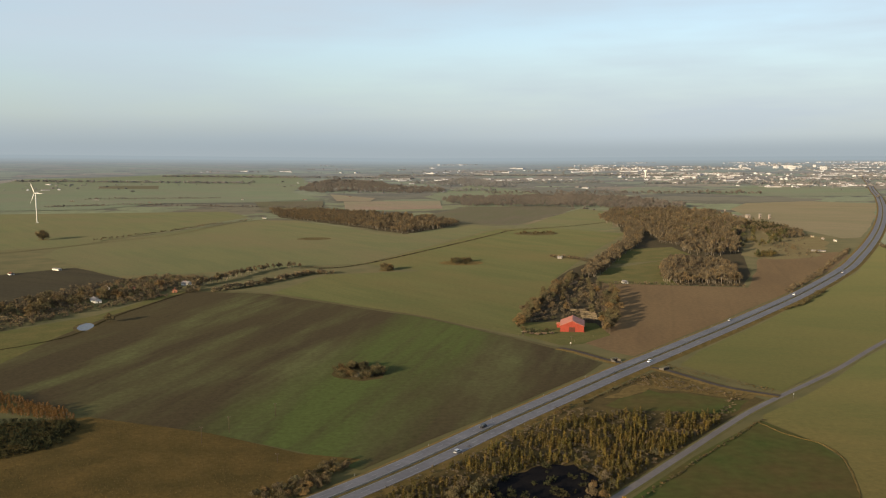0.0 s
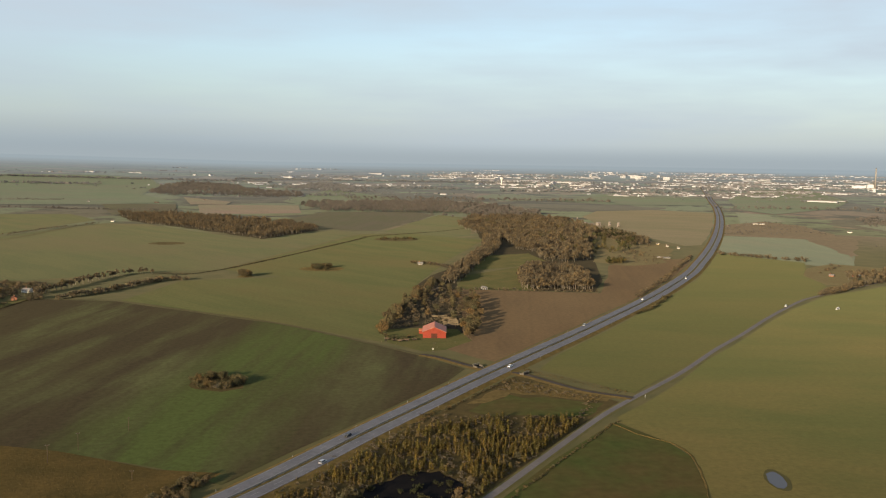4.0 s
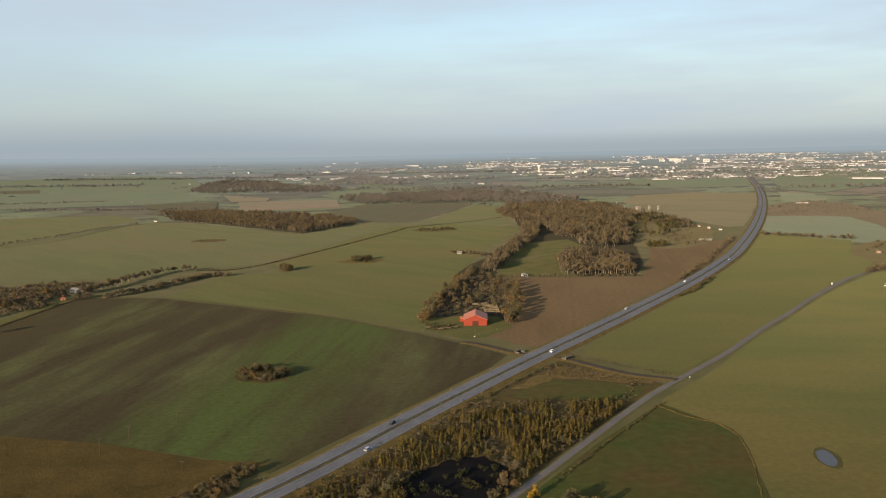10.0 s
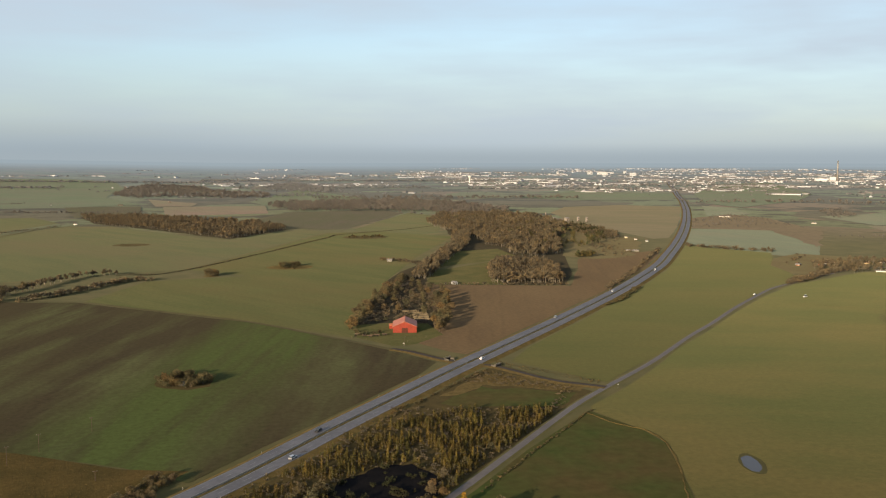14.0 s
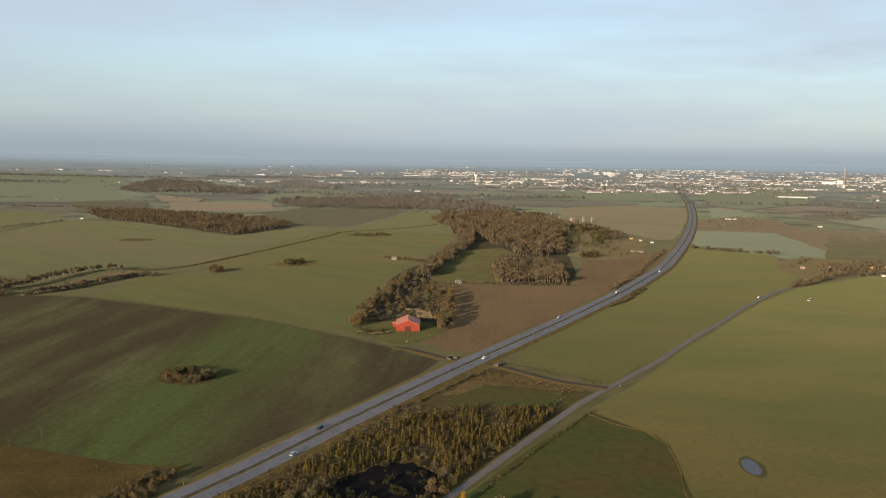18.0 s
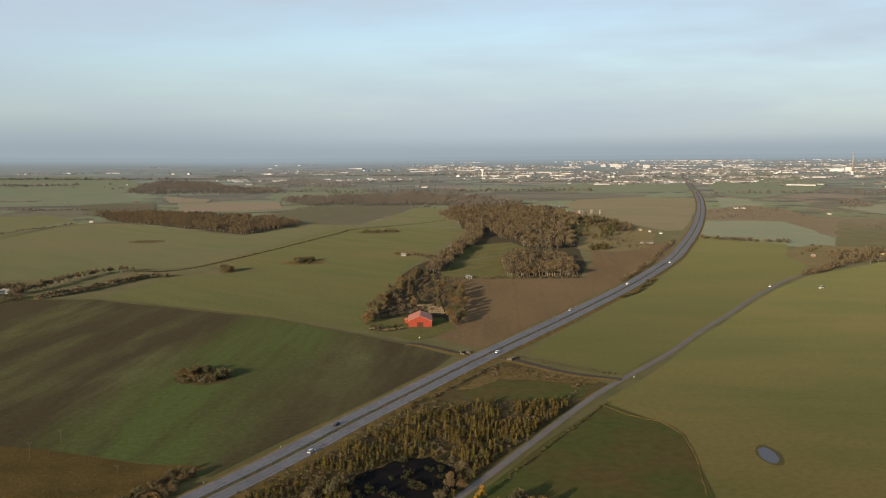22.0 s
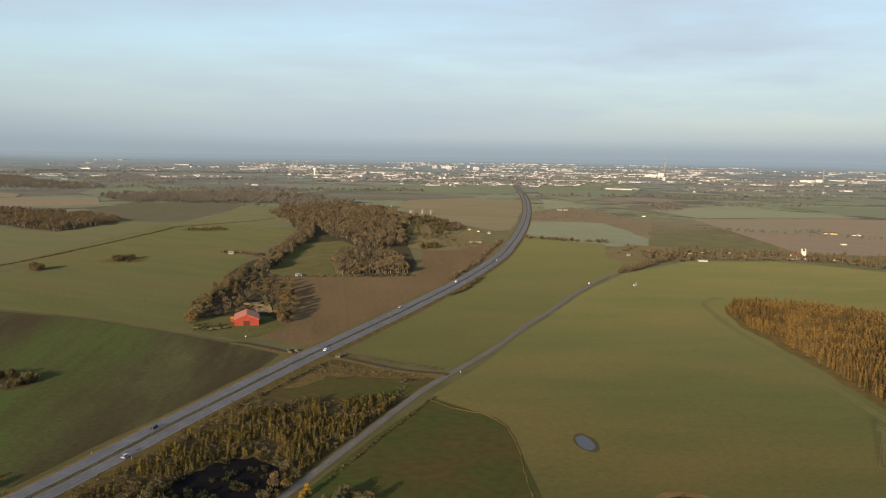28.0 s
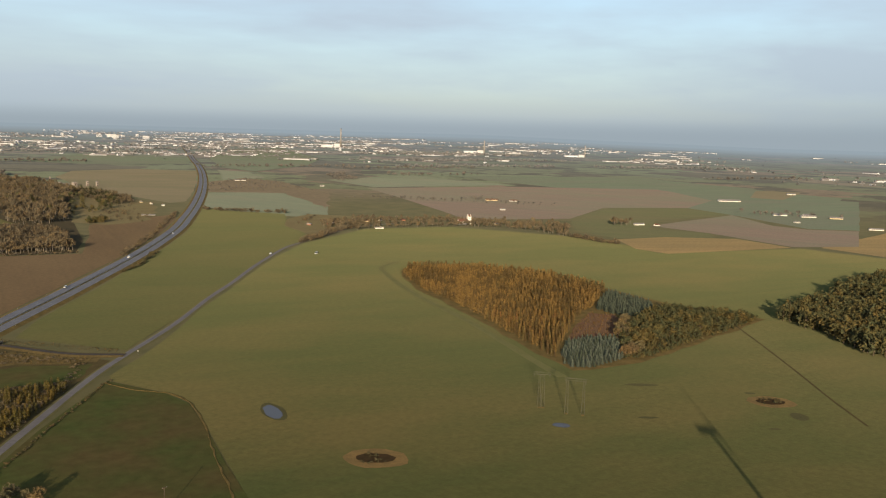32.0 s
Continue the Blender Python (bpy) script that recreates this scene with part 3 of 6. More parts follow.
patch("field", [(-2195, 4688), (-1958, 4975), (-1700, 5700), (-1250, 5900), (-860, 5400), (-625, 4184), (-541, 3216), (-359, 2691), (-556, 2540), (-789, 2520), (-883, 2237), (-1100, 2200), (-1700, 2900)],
      M["hazed_far_crop"], 0.10, "broad far green field")
patch("field", [(-542, 2566), (-345, 2584), (-293, 2193), (-427, 2123)], M["dull_field"], 0.11, "dull brown field behind a farm hedge")
patch("field", [(-1474, 3824), (-1230, 3861), (-1121, 3517), (-1381, 3582)], M["dull_field"], 0.115, "narrow brown strip in a far green field")
patch("field", [(-30, 1990), (56, 2260), (290, 2300), (330, 2160), (250, 1960), (143, 1665), (40, 1740)], M["dull_field"], 0.09, "brown ploughed field before a wood")
patch("field", [(155, 1650), (238, 1900), (337, 2160), (400, 2030), (300, 1560), (226, 1510)], M["hazed_crop"], 0.09, "small green field beside a wood")
patch("field", [(158, 905), (305, 868), (356, 990), (400, 1110), (490, 1165), (552, 1190), (520, 1126), (451, 1010), (337, 842), (223, 691), (152, 601), (128, 570), (118, 582), (100, 618), (130, 680)], M["ploughed"], 0.10, "brown ploughed field beside the motorway")
patch("meadow", [(160, 908), (185, 1010), (280, 1100), (246, 936), (240, 890)], M["meadow"], 0.09, "grass clearing between the woods", "meadow")
patch("meadow", [(205, 1060), (260, 1230), (330, 1260), (330, 1160), (270, 1095)], M["meadow"], 0.09, "grass clearing between the woods", "meadow")
patch("field", [(592, 1198), (622, 1250), (690, 1128), (652, 1060), (606, 990), (592, 930), (566, 866), (520, 830), (455, 772), (252, 545), (192, 482), (152, 545), (175, 584), (246, 674), (360, 825), (475, 995), (543, 1111)],
      M["young_crop"], 0.10, "green winter crop field between two roads")
patch("field", [(192, 462), (300, 588), (455, 758), (535, 832), (676, 912), (795, 880), (870, 690), (820, 566), (1010, 500), (1010, 380), (850, 300),
                (560, 180), (480, 60), (300, 40), (120, 180), (145, 262), (178, 371), (174, 394), (162, 427), (165, 436)], M["main_crop"], 0.10,
      "wide green winter crop field with puddles")
patch("paddock", [(161, 428), (174, 393), (176, 371), (143, 255), (100, 200), (24, 264), (77, 330), (112, 374)], M["paddock"], 0.11, "green paddock with worn brown ground", "paddock")
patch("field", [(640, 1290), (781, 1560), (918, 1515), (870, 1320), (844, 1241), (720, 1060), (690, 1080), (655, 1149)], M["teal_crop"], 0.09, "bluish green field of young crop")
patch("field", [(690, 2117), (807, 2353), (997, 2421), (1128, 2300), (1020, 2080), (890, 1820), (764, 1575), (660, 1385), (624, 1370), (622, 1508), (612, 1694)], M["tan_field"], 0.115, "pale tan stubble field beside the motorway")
patch("field", [(1030, 1256), (1163, 1561), (1525, 1494), (1835, 1268), (1630, 1000), (1404, 913), (1255, 987), (1040, 879), (878, 938), (930, 1040)], M["hazed_soil"], 0.105, "broad reddish brown ploughed field")
patch("field", [(1040, 879), (1262, 978), (1404, 913), (1352, 792), (1136, 794), (1024, 726), (1058, 652), (1008, 611), (892, 679), (918, 769)], M["hazed_crop"], 0.125, "green field between brown fields")
patch("field", [(1065, 752), (1352, 792), (1242, 659), (1240, 604), (1290, 553), (1096, 469), (1015, 512), (1058, 652)], M["hazed_soil"], 0.115, "reddish brown ploughed field beyond stubble")
patch("field", [(1630, 1000), (1896, 1010), (1930, 832), (1300, 557), (1249, 608), (1352, 792), (1407, 912)], M["hazed_far_crop"], 0.1, "green field with farm halls, paled for haze")
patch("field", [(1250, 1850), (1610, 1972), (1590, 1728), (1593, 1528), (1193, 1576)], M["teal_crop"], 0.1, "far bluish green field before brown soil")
patch("field", [(1700, 1900), (2300, 1700), (2000, 900), (1500, 700), (1280, 830), (1590, 1200)], M["hazed_far_crop"], 0.07, "far green field")
patch("field", [(883, 673), (961, 656), (1031, 597), (1007, 510), (897, 539), (826, 558), (828, 603)], M["stubble"], 0.14, "golden stubble field on a gentle rise")
patch("field", [(1040, 490), (1300, 520), (1280, 380), (1020, 390)], M["stubble"], 0.09, "golden stubble field")
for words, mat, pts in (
        ("far green field beside a low wood", "hazed_far_crop", [(36, 3419), (140, 3957), (334, 3015), (234, 2745), (-5, 2622), (-57, 2813)]),
        ("far grey-brown field before a wood", "hazed_soil", [(-282, 2558), (-5, 2560), (2, 2210), (-234, 2150)]),
        ("far brown slope below a wood", "hazed_soil", [(-385, 3051), (-204, 2737), (-207, 2570), (-305, 2580)]),
        ("far green field before the town", "hazed_far_crop", [(860, 2984), (1273, 3599), (1564, 3195), (1290, 2695), (967, 2733)]),
        ("far green field beside the motorway", "hazed_far_crop", [(1290, 2472), (1620, 3195), (2470, 4534), (2857, 4694), (2051, 3075), (1664, 2569), (1270, 2230)]),
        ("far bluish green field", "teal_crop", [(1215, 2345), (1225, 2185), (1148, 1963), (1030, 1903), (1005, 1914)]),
        ("far green field with a hedge", "hazed_far_crop", [(2219, 1562), (2131, 1184), (1789, 1094), (1810, 1256)]),
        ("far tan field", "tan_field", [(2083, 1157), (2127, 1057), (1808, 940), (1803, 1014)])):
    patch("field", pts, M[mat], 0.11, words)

patch("rough_ground", [(606, 990), (655, 1064), (722, 1112), (770, 1050), (690, 968), (640, 925), (604, 896), (588, 916)], M["knoll"], 0.11,
      "tawny rough knoll beside the village", "grassland")
patch("rough_ground", [(-180, 440), (-110, 412), (-62, 382), (-34, 374), (-60, 330), (-120, 250), (-260, 280), (-260, 420)], M["rough_grass"], 0.12,
      "rough ground with tawny dead grass", "grassland")
patch("scrub_ground", [(-10, 344), (43, 416), (76, 460), (122, 520), (134, 530), (171, 474), (178, 462), (110, 384), (60, 322), (20, 270), (-60, 290)], M["scrub_floor"], 0.12,
      "dark scrub ground between two roads", "grassland")
patch("meadow", [(88, 456), (117, 486), (147, 472), (167, 463), (150, 440), (101, 444)], M["paddock"], 0.16, "open grass inside the scrub", "meadow", 9, 3.0)
patch("forest_floor", [(60, 645), (66, 700), (110, 900), (150, 1015), (225, 1160), (300, 1420), (312, 1540), (395, 2007), (587, 1842), (612, 1659), (553, 1348),
                       (410, 1202), (340, 960), (302, 876), (240, 890), (246, 936), (280, 1100), (330, 1165), (310, 1240), (260, 1230), (200, 1060), (170, 960), (128, 645)],
      M["forest_floor"], 0.07, "leaf-strewn floor of a bare autumn wood", "forest floor")
patch("heath", [(920, 1838), (1086, 1960), (1106, 1827), (1017, 1546), (1028, 1500), (844, 1241), (800, 1180), (913, 1489), (793, 1573)], M["heath"], 0.12, "reddish brown heath between green fields", "heath", 25, 6)
patch("rough_ground", [(392, 1150), (535, 1568), (560, 1500), (600, 1480), (600, 1380), (568, 1290), (530, 1215), (482, 1127), (419, 1100)], M["knoll"], 0.115, "tawny rough ground beside a wood", "grassland", 20, 4)
patch("forest_floor", [(-420, 2150), (-299, 2140), (-22, 1870), (36, 1690), (-63, 1490), (-190, 1700), (-345, 1910)], M["forest_floor"], 0.12, "leaf-strewn floor of a wood", "forest floor", 25, 5)
patch("dry_grass", [(90, 470), (128, 516), (141, 511), (161, 486), (176, 476), (170, 466), (148, 475), (120, 490), (100, 470)], M["gold_verge"], 0.17, "golden dead grass beside a side road", "grassland", 7, 2.0)
patch("farmyard", [(62, 640), (66, 690), (122, 700), (126, 640), (100, 610), (84, 606)], M["meadow"], 0.14, "grassy yard round the red barn", "farmyard")

# ---------------------------------------------------------------- roads
MOTORWAY = smooth_line([(-190, 152), (-85, 276), (-21, 351), (31, 422), (65, 467), (109, 525), (163, 593), (234, 683), (348, 834), (463, 1003), (531, 1118), (599, 1237),
                        (680, 1384), (780, 1572), (908, 1822), (1041, 2091), (1159, 2339), (1305, 2653), (1502, 3095), (1777, 3694), (2158, 4538), (2600, 5500)], 12.0)
LANE = smooth_line([(-60, 180), (20, 268), (73, 333), (108, 377), (155, 436), (187, 471), (240, 526), (300, 596), (345, 645), (400, 708), (455, 767), (500, 812),
                    (545, 845), (610, 890), (680, 935), (760, 950)], 8.0)
SIDE = smooth_line([(187, 471), (162, 492), (140, 530), (125, 543), (111, 556), (92, 586), (82, 596)], 5.0)
FARM_TRACK = smooth_line([(82, 596), (38, 652), (-20, 724), (-90, 784), (-170, 849), (-255, 872)], 10.0)

motorway = tagged(new("motorway"), "grey asphalt dual carriageway motorway with a grass median", "road", kind="structure")
sweep("embankment", MOTORWAY, [(-12.0, 0.02), (-8.8, 1.0), (8.8, 1.0), (12.0, 0.02)], M["dry_verge"], motorway)
sweep("median", MOTORWAY, [(-1.4, 1.06), (0, 0.95), (1.4, 1.06)], M["meadow"], motorway)
for side, near in ((-1, 1), (1, -1)):
    sweep("carriageway", MOTORWAY, sorted([(side * 1.3, 1.16), (side * 8.4, 1.10)]), M["asphalt"], motorway)
    for d in (1.8, 7.8):
        sweep("edge_line", MOTORWAY, [(side * d - 0.12, 1.20), (side * d + 0.12, 1.20)], M["road_paint"], motorway)


def dashes(line, d, length, gap, up, parent, limit):
    """A broken lane line as one mesh."""
    verts, faces, run = [], [], 0.0
    mid_line = offset(line, d)
    for p, q in zip(mid_line, mid_line[1:]):
        seg, t = (q - p).length, (q - p).normalized()
        if p.length > limit:
            break
        side = Vector((t.y, -t.x)) * 0.09
        s = 0.0
        while s < seg:
            if (run + s) % (length + gap) < length:
                a, b = p + t * s, p + t * min(seg, s + 1.0)
                o = len(verts)
                verts += [(*(a - side), up), (*(a + side), up), (*(b + side), up), (*(b - side), up)]
                faces.append((o, o + 1, o + 2, o + 3))
            s += 1.0
        run += seg
    return mesh_ob("lane_line", verts, faces, M["road_paint"], parent)


for d in (-4.8, 4.8):
    dashes(MOTORWAY, d, 5.0, 10.0, 1.20, motorway, 1500)

M["lane_verge"] = plain("lane_verge", (0.050, 0.047, 0.015), (0.062, 0.056, 0.019), 0.12, 0.95, rel=0.2, sheen=0.06)
lane = tagged(new("country_road"), "narrow worn asphalt country road between fields", "road", kind="structure")
sweep("verge", LANE, [(-3.0, 0.13), (-2.0, 0.2), (2.0, 0.2), (3.0, 0.13)], M["lane_verge"], lane)
sweep("roadway", LANE, [(-1.8, 0.24), (0, 0.28), (1.8, 0.24)], M["old_asphalt"], lane)
side_road = tagged(new("side_road"), "narrow asphalt side road running under the motorway", "road", kind="structure")
sweep("verge", SIDE, [(-5.0, 0.15), (-2.2, 0.5), (2.2, 0.5), (4.2, 0.15)], M["gold_verge"], side_road)
sweep("roadway", SIDE, [(-1.8, 0.53), (0, 0.56), (1.8, 0.53)], M["dark_asphalt"], side_road)
ribbon("farm_track", FARM_TRACK, -1.6, 1.6, 0.16, M["dull_track"], label="pale earth farm track along a field edge", category="track", uneven=0.4)

# ---------------------------------------------------------------- trees: prototypes


def cards(rnd, points, size, slim=0.38):
    """Small bent leaf sprays, two triangles each, at the points."""
    verts, faces = [], []
    for p in points:
        a = Vector((rnd.gauss(0, 1), rnd.gauss(0, 1), rnd.gauss(0, 0.7))).normalized()
        b = a.orthogonal().normalized()
        b.rotate(Matrix.Rotation(rnd.uniform(0, 6.28), 3, a))
        c = a.cross(b)
        s = size * rnd.uniform(0.6, 1.25)
        o = len(verts)
        verts += [p - b * s, p + c * s * slim + a * s * 0.25, p + b * s, p - c * s * slim + a * s * 0.2]
        faces += [(o, o + 1, o + 2), (o, o + 2, o + 3)]
    return verts, faces


def stick(p, q, r0, r1, n=5):
    """A tapered limb from p to q."""
    t = (q - p).normalized()
    u = t.orthogonal().normalized()
    w = t.cross(u)
    verts, faces = [], []
    for c, r in ((p, r0), (q, r1)):
        for i in range(n):
            a = 2 * math.pi * i / n
            verts.append(c + (u * math.cos(a) + w * math.sin(a)) * r)
    for i in range(n):
        faces.append((i, (i + 1) % n, n + (i + 1) % n, n + i))
    return verts, faces


def joined(pieces):
    verts, faces = [], []
    for v, f in pieces:
        o = len(verts)
        verts += v
        faces += [tuple(i + o for i in g) for g in f]
    return verts, faces


def round_tree(rnd, n, size, lobes=7, wide=0.40, low=0.22):
    """One metre high: a trunk with limbs and a crown of several uneven lobes."""
    sticks = [stick(Vector((0, 0, -0.02)), Vector((0.01, 0.01, 0.45)), 0.035, 0.022)]
    pts = []
    for i in range(lobes):
        a = 2 * math.pi * (i + rnd.random()) / lobes
        d = wide * rnd.uniform(0.25, 0.75) if i else 0.0
        h = rnd.uniform(low + 0.14, 0.80) if i else 0.82
        c = Vector((math.cos(a) * d, math.sin(a) * d, h))
        r = wide * rnd.uniform(0.36, 0.58)
        sticks.append(stick(Vector((0, 0, rnd.uniform(0.25, 0.42))), c, 0.016, 0.005, 4))
        for _ in range(n // lobes):
            v = Vector((rnd.gauss(0, 1), rnd.gauss(0, 1), rnd.gauss(0, 1))).normalized() * rnd.uniform(0.45, 1.0) ** 0.6 * r
            pts.append(Vector((c.x + v.x, c.y + v.y, min(1.05, max(low * 0.6, c.z + v.z * 0.8)))))
    return cards(rnd, pts, size), joined(sticks)


def bare_tree(rnd, n, size, lobes=9, wide=0.42, low=0.2):
    """One metre high: a trunk that forks into rising limbs, with sprays of thin upright twigs and few leaves."""
    sticks = [stick(Vector((0, 0, -0.02)), Vector((rnd.uniform(-.02, .02), rnd.uniform(-.02, .02), 0.5)), 0.022, 0.014)]
    verts, faces = [], []
    for i in range(lobes):
        a = 2 * math.pi * (i + rnd.random()) / lobes
        d = wide * rnd.uniform(0.3, 0.8) if i else 0.0
        c = Vector((math.cos(a) * d, math.sin(a) * d, rnd.uniform(low + 0.2, 0.74) if i else 0.78))
        sticks.append(stick(Vector((0, 0, rnd.uniform(0.2, 0.45))), c, 0.012, 0.004, 3))
        for _ in range(n // lobes):
            v = Vector((rnd.gauss(0, 1), rnd.gauss(0, 1), rnd.gauss(0, 1))).normalized() * wide * rnd.uniform(0.1, 0.5)
            p = Vector((c.x + v.x, c.y + v.y, min(1.0, max(low, c.z + v.z * 0.8))))
            t = (Vector((p.x, p.y, 0.0)) * 0.9 + Vector((rnd.gauss(0, 0.35), rnd.gauss(0, 0.35), rnd.uniform(0.4, 1.0)))).normalized()
            w = t.cross(Vector((rnd.gauss(0, 1), rnd.gauss(0, 1), 0.1))).normalized()
            k = size * rnd.uniform(0.6, 1.25)
            o = len(verts)
            verts += [p - t * k, p + w * k * 0.24, p + t * k, p - w * k * 0.24 + t * k * 0.2]
            faces += [(o, o + 1, o + 2), (o, o + 2, o + 3)]
    return (verts, faces), joined(sticks)


def slim_tree(rnd, n, size, wide=0.16, low=0.12, tip=0.2):
    """A slender young tree, one metre high, widest at a third of its height."""
    sticks = [stick(Vector((0, 0, -0.02)), Vector((rnd.uniform(-.02, .02), rnd.uniform(-.02, .02), 0.95)), 0.016, 0.003)]
    pts = []
    for i in range(n):
        h = low + (1 - low) * rnd.random() ** 1.1
        r = wide * (1 - (h - low) / (1 - low) * (1 - tip)) * rnd.uniform(0.3, 1.1) * (0.6 + 0.4 * min(1, (h - low) * 8))
        a = rnd.uniform(0, 6.28)
        pts.append(Vector((math.cos(a) * r, math.sin(a) * r, h)))
    for i in range(5):
        h, a = rnd.uniform(0.25, 0.7), rnd.uniform(0, 6.28)
        sticks.append(stick(Vector((0, 0, h)), Vector((math.cos(a) * wide * 0.7, math.sin(a) * wide * 0.7, h + 0.12)), 0.007, 0.002, 3))
    return cards(rnd, pts, size), joined(sticks)


def conifer(rnd, n, size, wide=0.22):
    """A spire with tiers of drooping sprays, one metre high."""
    sticks = [stick(Vector((0, 0, -0.02)), Vector((0, 0, 0.97)), 0.02, 0.003)]
    verts, faces = [], []
    tiers = 9
    for k in range(tiers):
        h = 0.10 + 0.86 * k / tiers
        r = wide * (1 - h) ** 0.85 + 0.015
        m = max(4, int(n / tiers * (1.3 - 0.7 * k / tiers)))
        for i in range(m):
            a = 2 * math.pi * (i + rnd.random() * 0.8) / m
            d = Vector((math.cos(a), math.sin(a), 0))
            w = Vector((-d.y, d.x, 0)) * (size * rnd.uniform(0.6, 1.1))
            L = r * rnd.uniform(0.75, 1.15)
            base, tip = Vector((0, 0, h + 0.05)), d * L + Vector((0, 0, h - 0.04 - 0.1 * r))
            o = len(verts)
            verts += [base, base.lerp(tip, 0.6) + w, tip, base.lerp(tip, 0.6) - w]
            faces += [(o, o + 1, o + 2), (o, o + 2, o + 3)]
    return (verts, faces), joined(sticks)


def bush_form(rnd, n, size):
    """A low many-stemmed bush, one metre high."""
    sticks, pts = [], []
    for i in range(6):
        a, d = rnd.uniform(0, 6.28), rnd.uniform(0.1, 0.55)
        c = Vector((math.cos(a) * d, math.sin(a) * d, rnd.uniform(0.35, 0.7)))
        sticks.append(stick(Vector((math.cos(a) * 0.08, math.sin(a) * 0.08, -0.03)), c, 0.025, 0.008, 3))
        for _ in range(n // 6):
            v = Vector((rnd.gauss(0, 1), rnd.gauss(0, 1), rnd.gauss(0, 1))).normalized() * rnd.uniform(0.15, 0.36)
            pts.append(Vector((c.x + v.x, c.y + v.y, max(0.04, c.z + v.z))))
    return cards(rnd, pts, size), joined(sticks)


class Kind:
    """A kind of tree: a few shapes that its trees share."""

    def __init__(self, form, count, leaf, bark, seed, *args, **kw):
        rnd = random.Random(seed)
        self.leaf, self.bark = leaf, bark
        self.shapes = [form(rnd, *args, **kw) for _ in range(count)]
        self.meshes = None

    def data(self, i):
        if not self.meshes:
            self.meshes = []
            for (cv, cf), (sv, sf) in self.shapes:
                pair = []
                for nm, v, f, m in (("crown", cv, cf, self.leaf), ("trunk", sv, sf, self.bark)):
                    me = bpy.data.meshes.new(nm)
                    me.from_pydata([tuple(p) for p in v], [], f)
                    me.materials.append(m)
                    pair.append(me)
                self.meshes.append(pair)
        return self.meshes[i % len(self.meshes)]


KIND = {
    "oak": Kind(round_tree, 7, M["leaf_oak"], M["bark"], 11, 460, 0.072),
    "wide": Kind(round_tree, 5, M["leaf_oak"], M["bark"], 12, 460, 0.076, lobes=8, wide=0.55, low=0.12),
    "birch": Kind(slim_tree, 7, M["leaf_birch"], M["pale_bark"], 13, 130, 0.075, tip=0.35),
    "larch": Kind(slim_tree, 6, M["leaf_larch"], M["bark"], 14, 150, 0.06, wide=0.15, low=0.05, tip=0.4),
    "spruce": Kind(conifer, 6, M["leaf_spruce"], M["bark"], 15, 110, 0.045),
    "bush": Kind(bush_form, 6, M["leaf_bush"], M["bark"], 16, 230, 0.11),
    "wood": Kind(bare_tree, 8, M["leaf_wood"], M["pale_bark"], 17, 108, 0.12, lobes=6, wide=0.30),
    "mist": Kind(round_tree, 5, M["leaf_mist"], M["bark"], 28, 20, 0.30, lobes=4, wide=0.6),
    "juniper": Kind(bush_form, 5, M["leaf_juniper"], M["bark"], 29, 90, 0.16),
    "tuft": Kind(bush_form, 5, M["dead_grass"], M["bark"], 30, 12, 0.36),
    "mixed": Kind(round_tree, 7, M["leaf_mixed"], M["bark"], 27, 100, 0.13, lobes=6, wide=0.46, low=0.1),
    "far": Kind(bare_tree, 6, M["leaf_hazed"], M["bark"], 18, 60, 0.19, lobes=5, wide=0.5),
    "scrub": Kind(bush_form, 5, M["leaf_wood"], M["bark"], 19, 80, 0.16),
    "birch_stuff": Kind(slim_tree, 6, M["leaf_birch_stuff"], M["pale_bark"], 20, 80, 0.10, wide=0.2, tip=0.4),
    "reed": Kind(slim_tree, 6, M["leaf_reed"], M["pale_bark"], 31, 70, 0.10, wide=0.24, tip=0.5),
    "larch_stuff": Kind(slim_tree, 6, M["leaf_larch_stuff"], M["bark"], 21, 84, 0.085, wide=0.16, low=0.05, tip=0.4),
}
TREE_WORDS = {"oak": ("deciduous_tree", "broad autumn tree with thin brown olive foliage", "tree"),
              "wide": ("deciduous_tree", "wide spreading autumn tree with brown foliage", "tree"),
              "birch": ("young_birch", "slender young birch with yellow autumn leaves", "tree"),
              "larch": ("larch", "rust golden narrow larch in a planted row", "tree"),
              "spruce": ("spruce", "small blue-green spruce in a planted row", "tree"),
              "bush": ("bush", "dense brown and olive hedgerow bush", "bush")}


def plant(kind, x, y, h, rnd, label="", wide=1.0, group=""):
    """One tree as a thing: its trunk and its crown."""
    name, words, cat = TREE_WORDS[kind]
    i = rnd.randrange(100)
    crown, trunk = KIND[kind].data(i)
    root = thing(name, x, y, rnd.uniform(0, 360), label or words, cat, group)
    k = shrink(x, y) * h
    root.scale = (k * wide, k * wide, k)
    for nm, me in (("trunk", trunk), ("crown", crown)):
        o = new(nm, me)
        o.parent = root
    return root


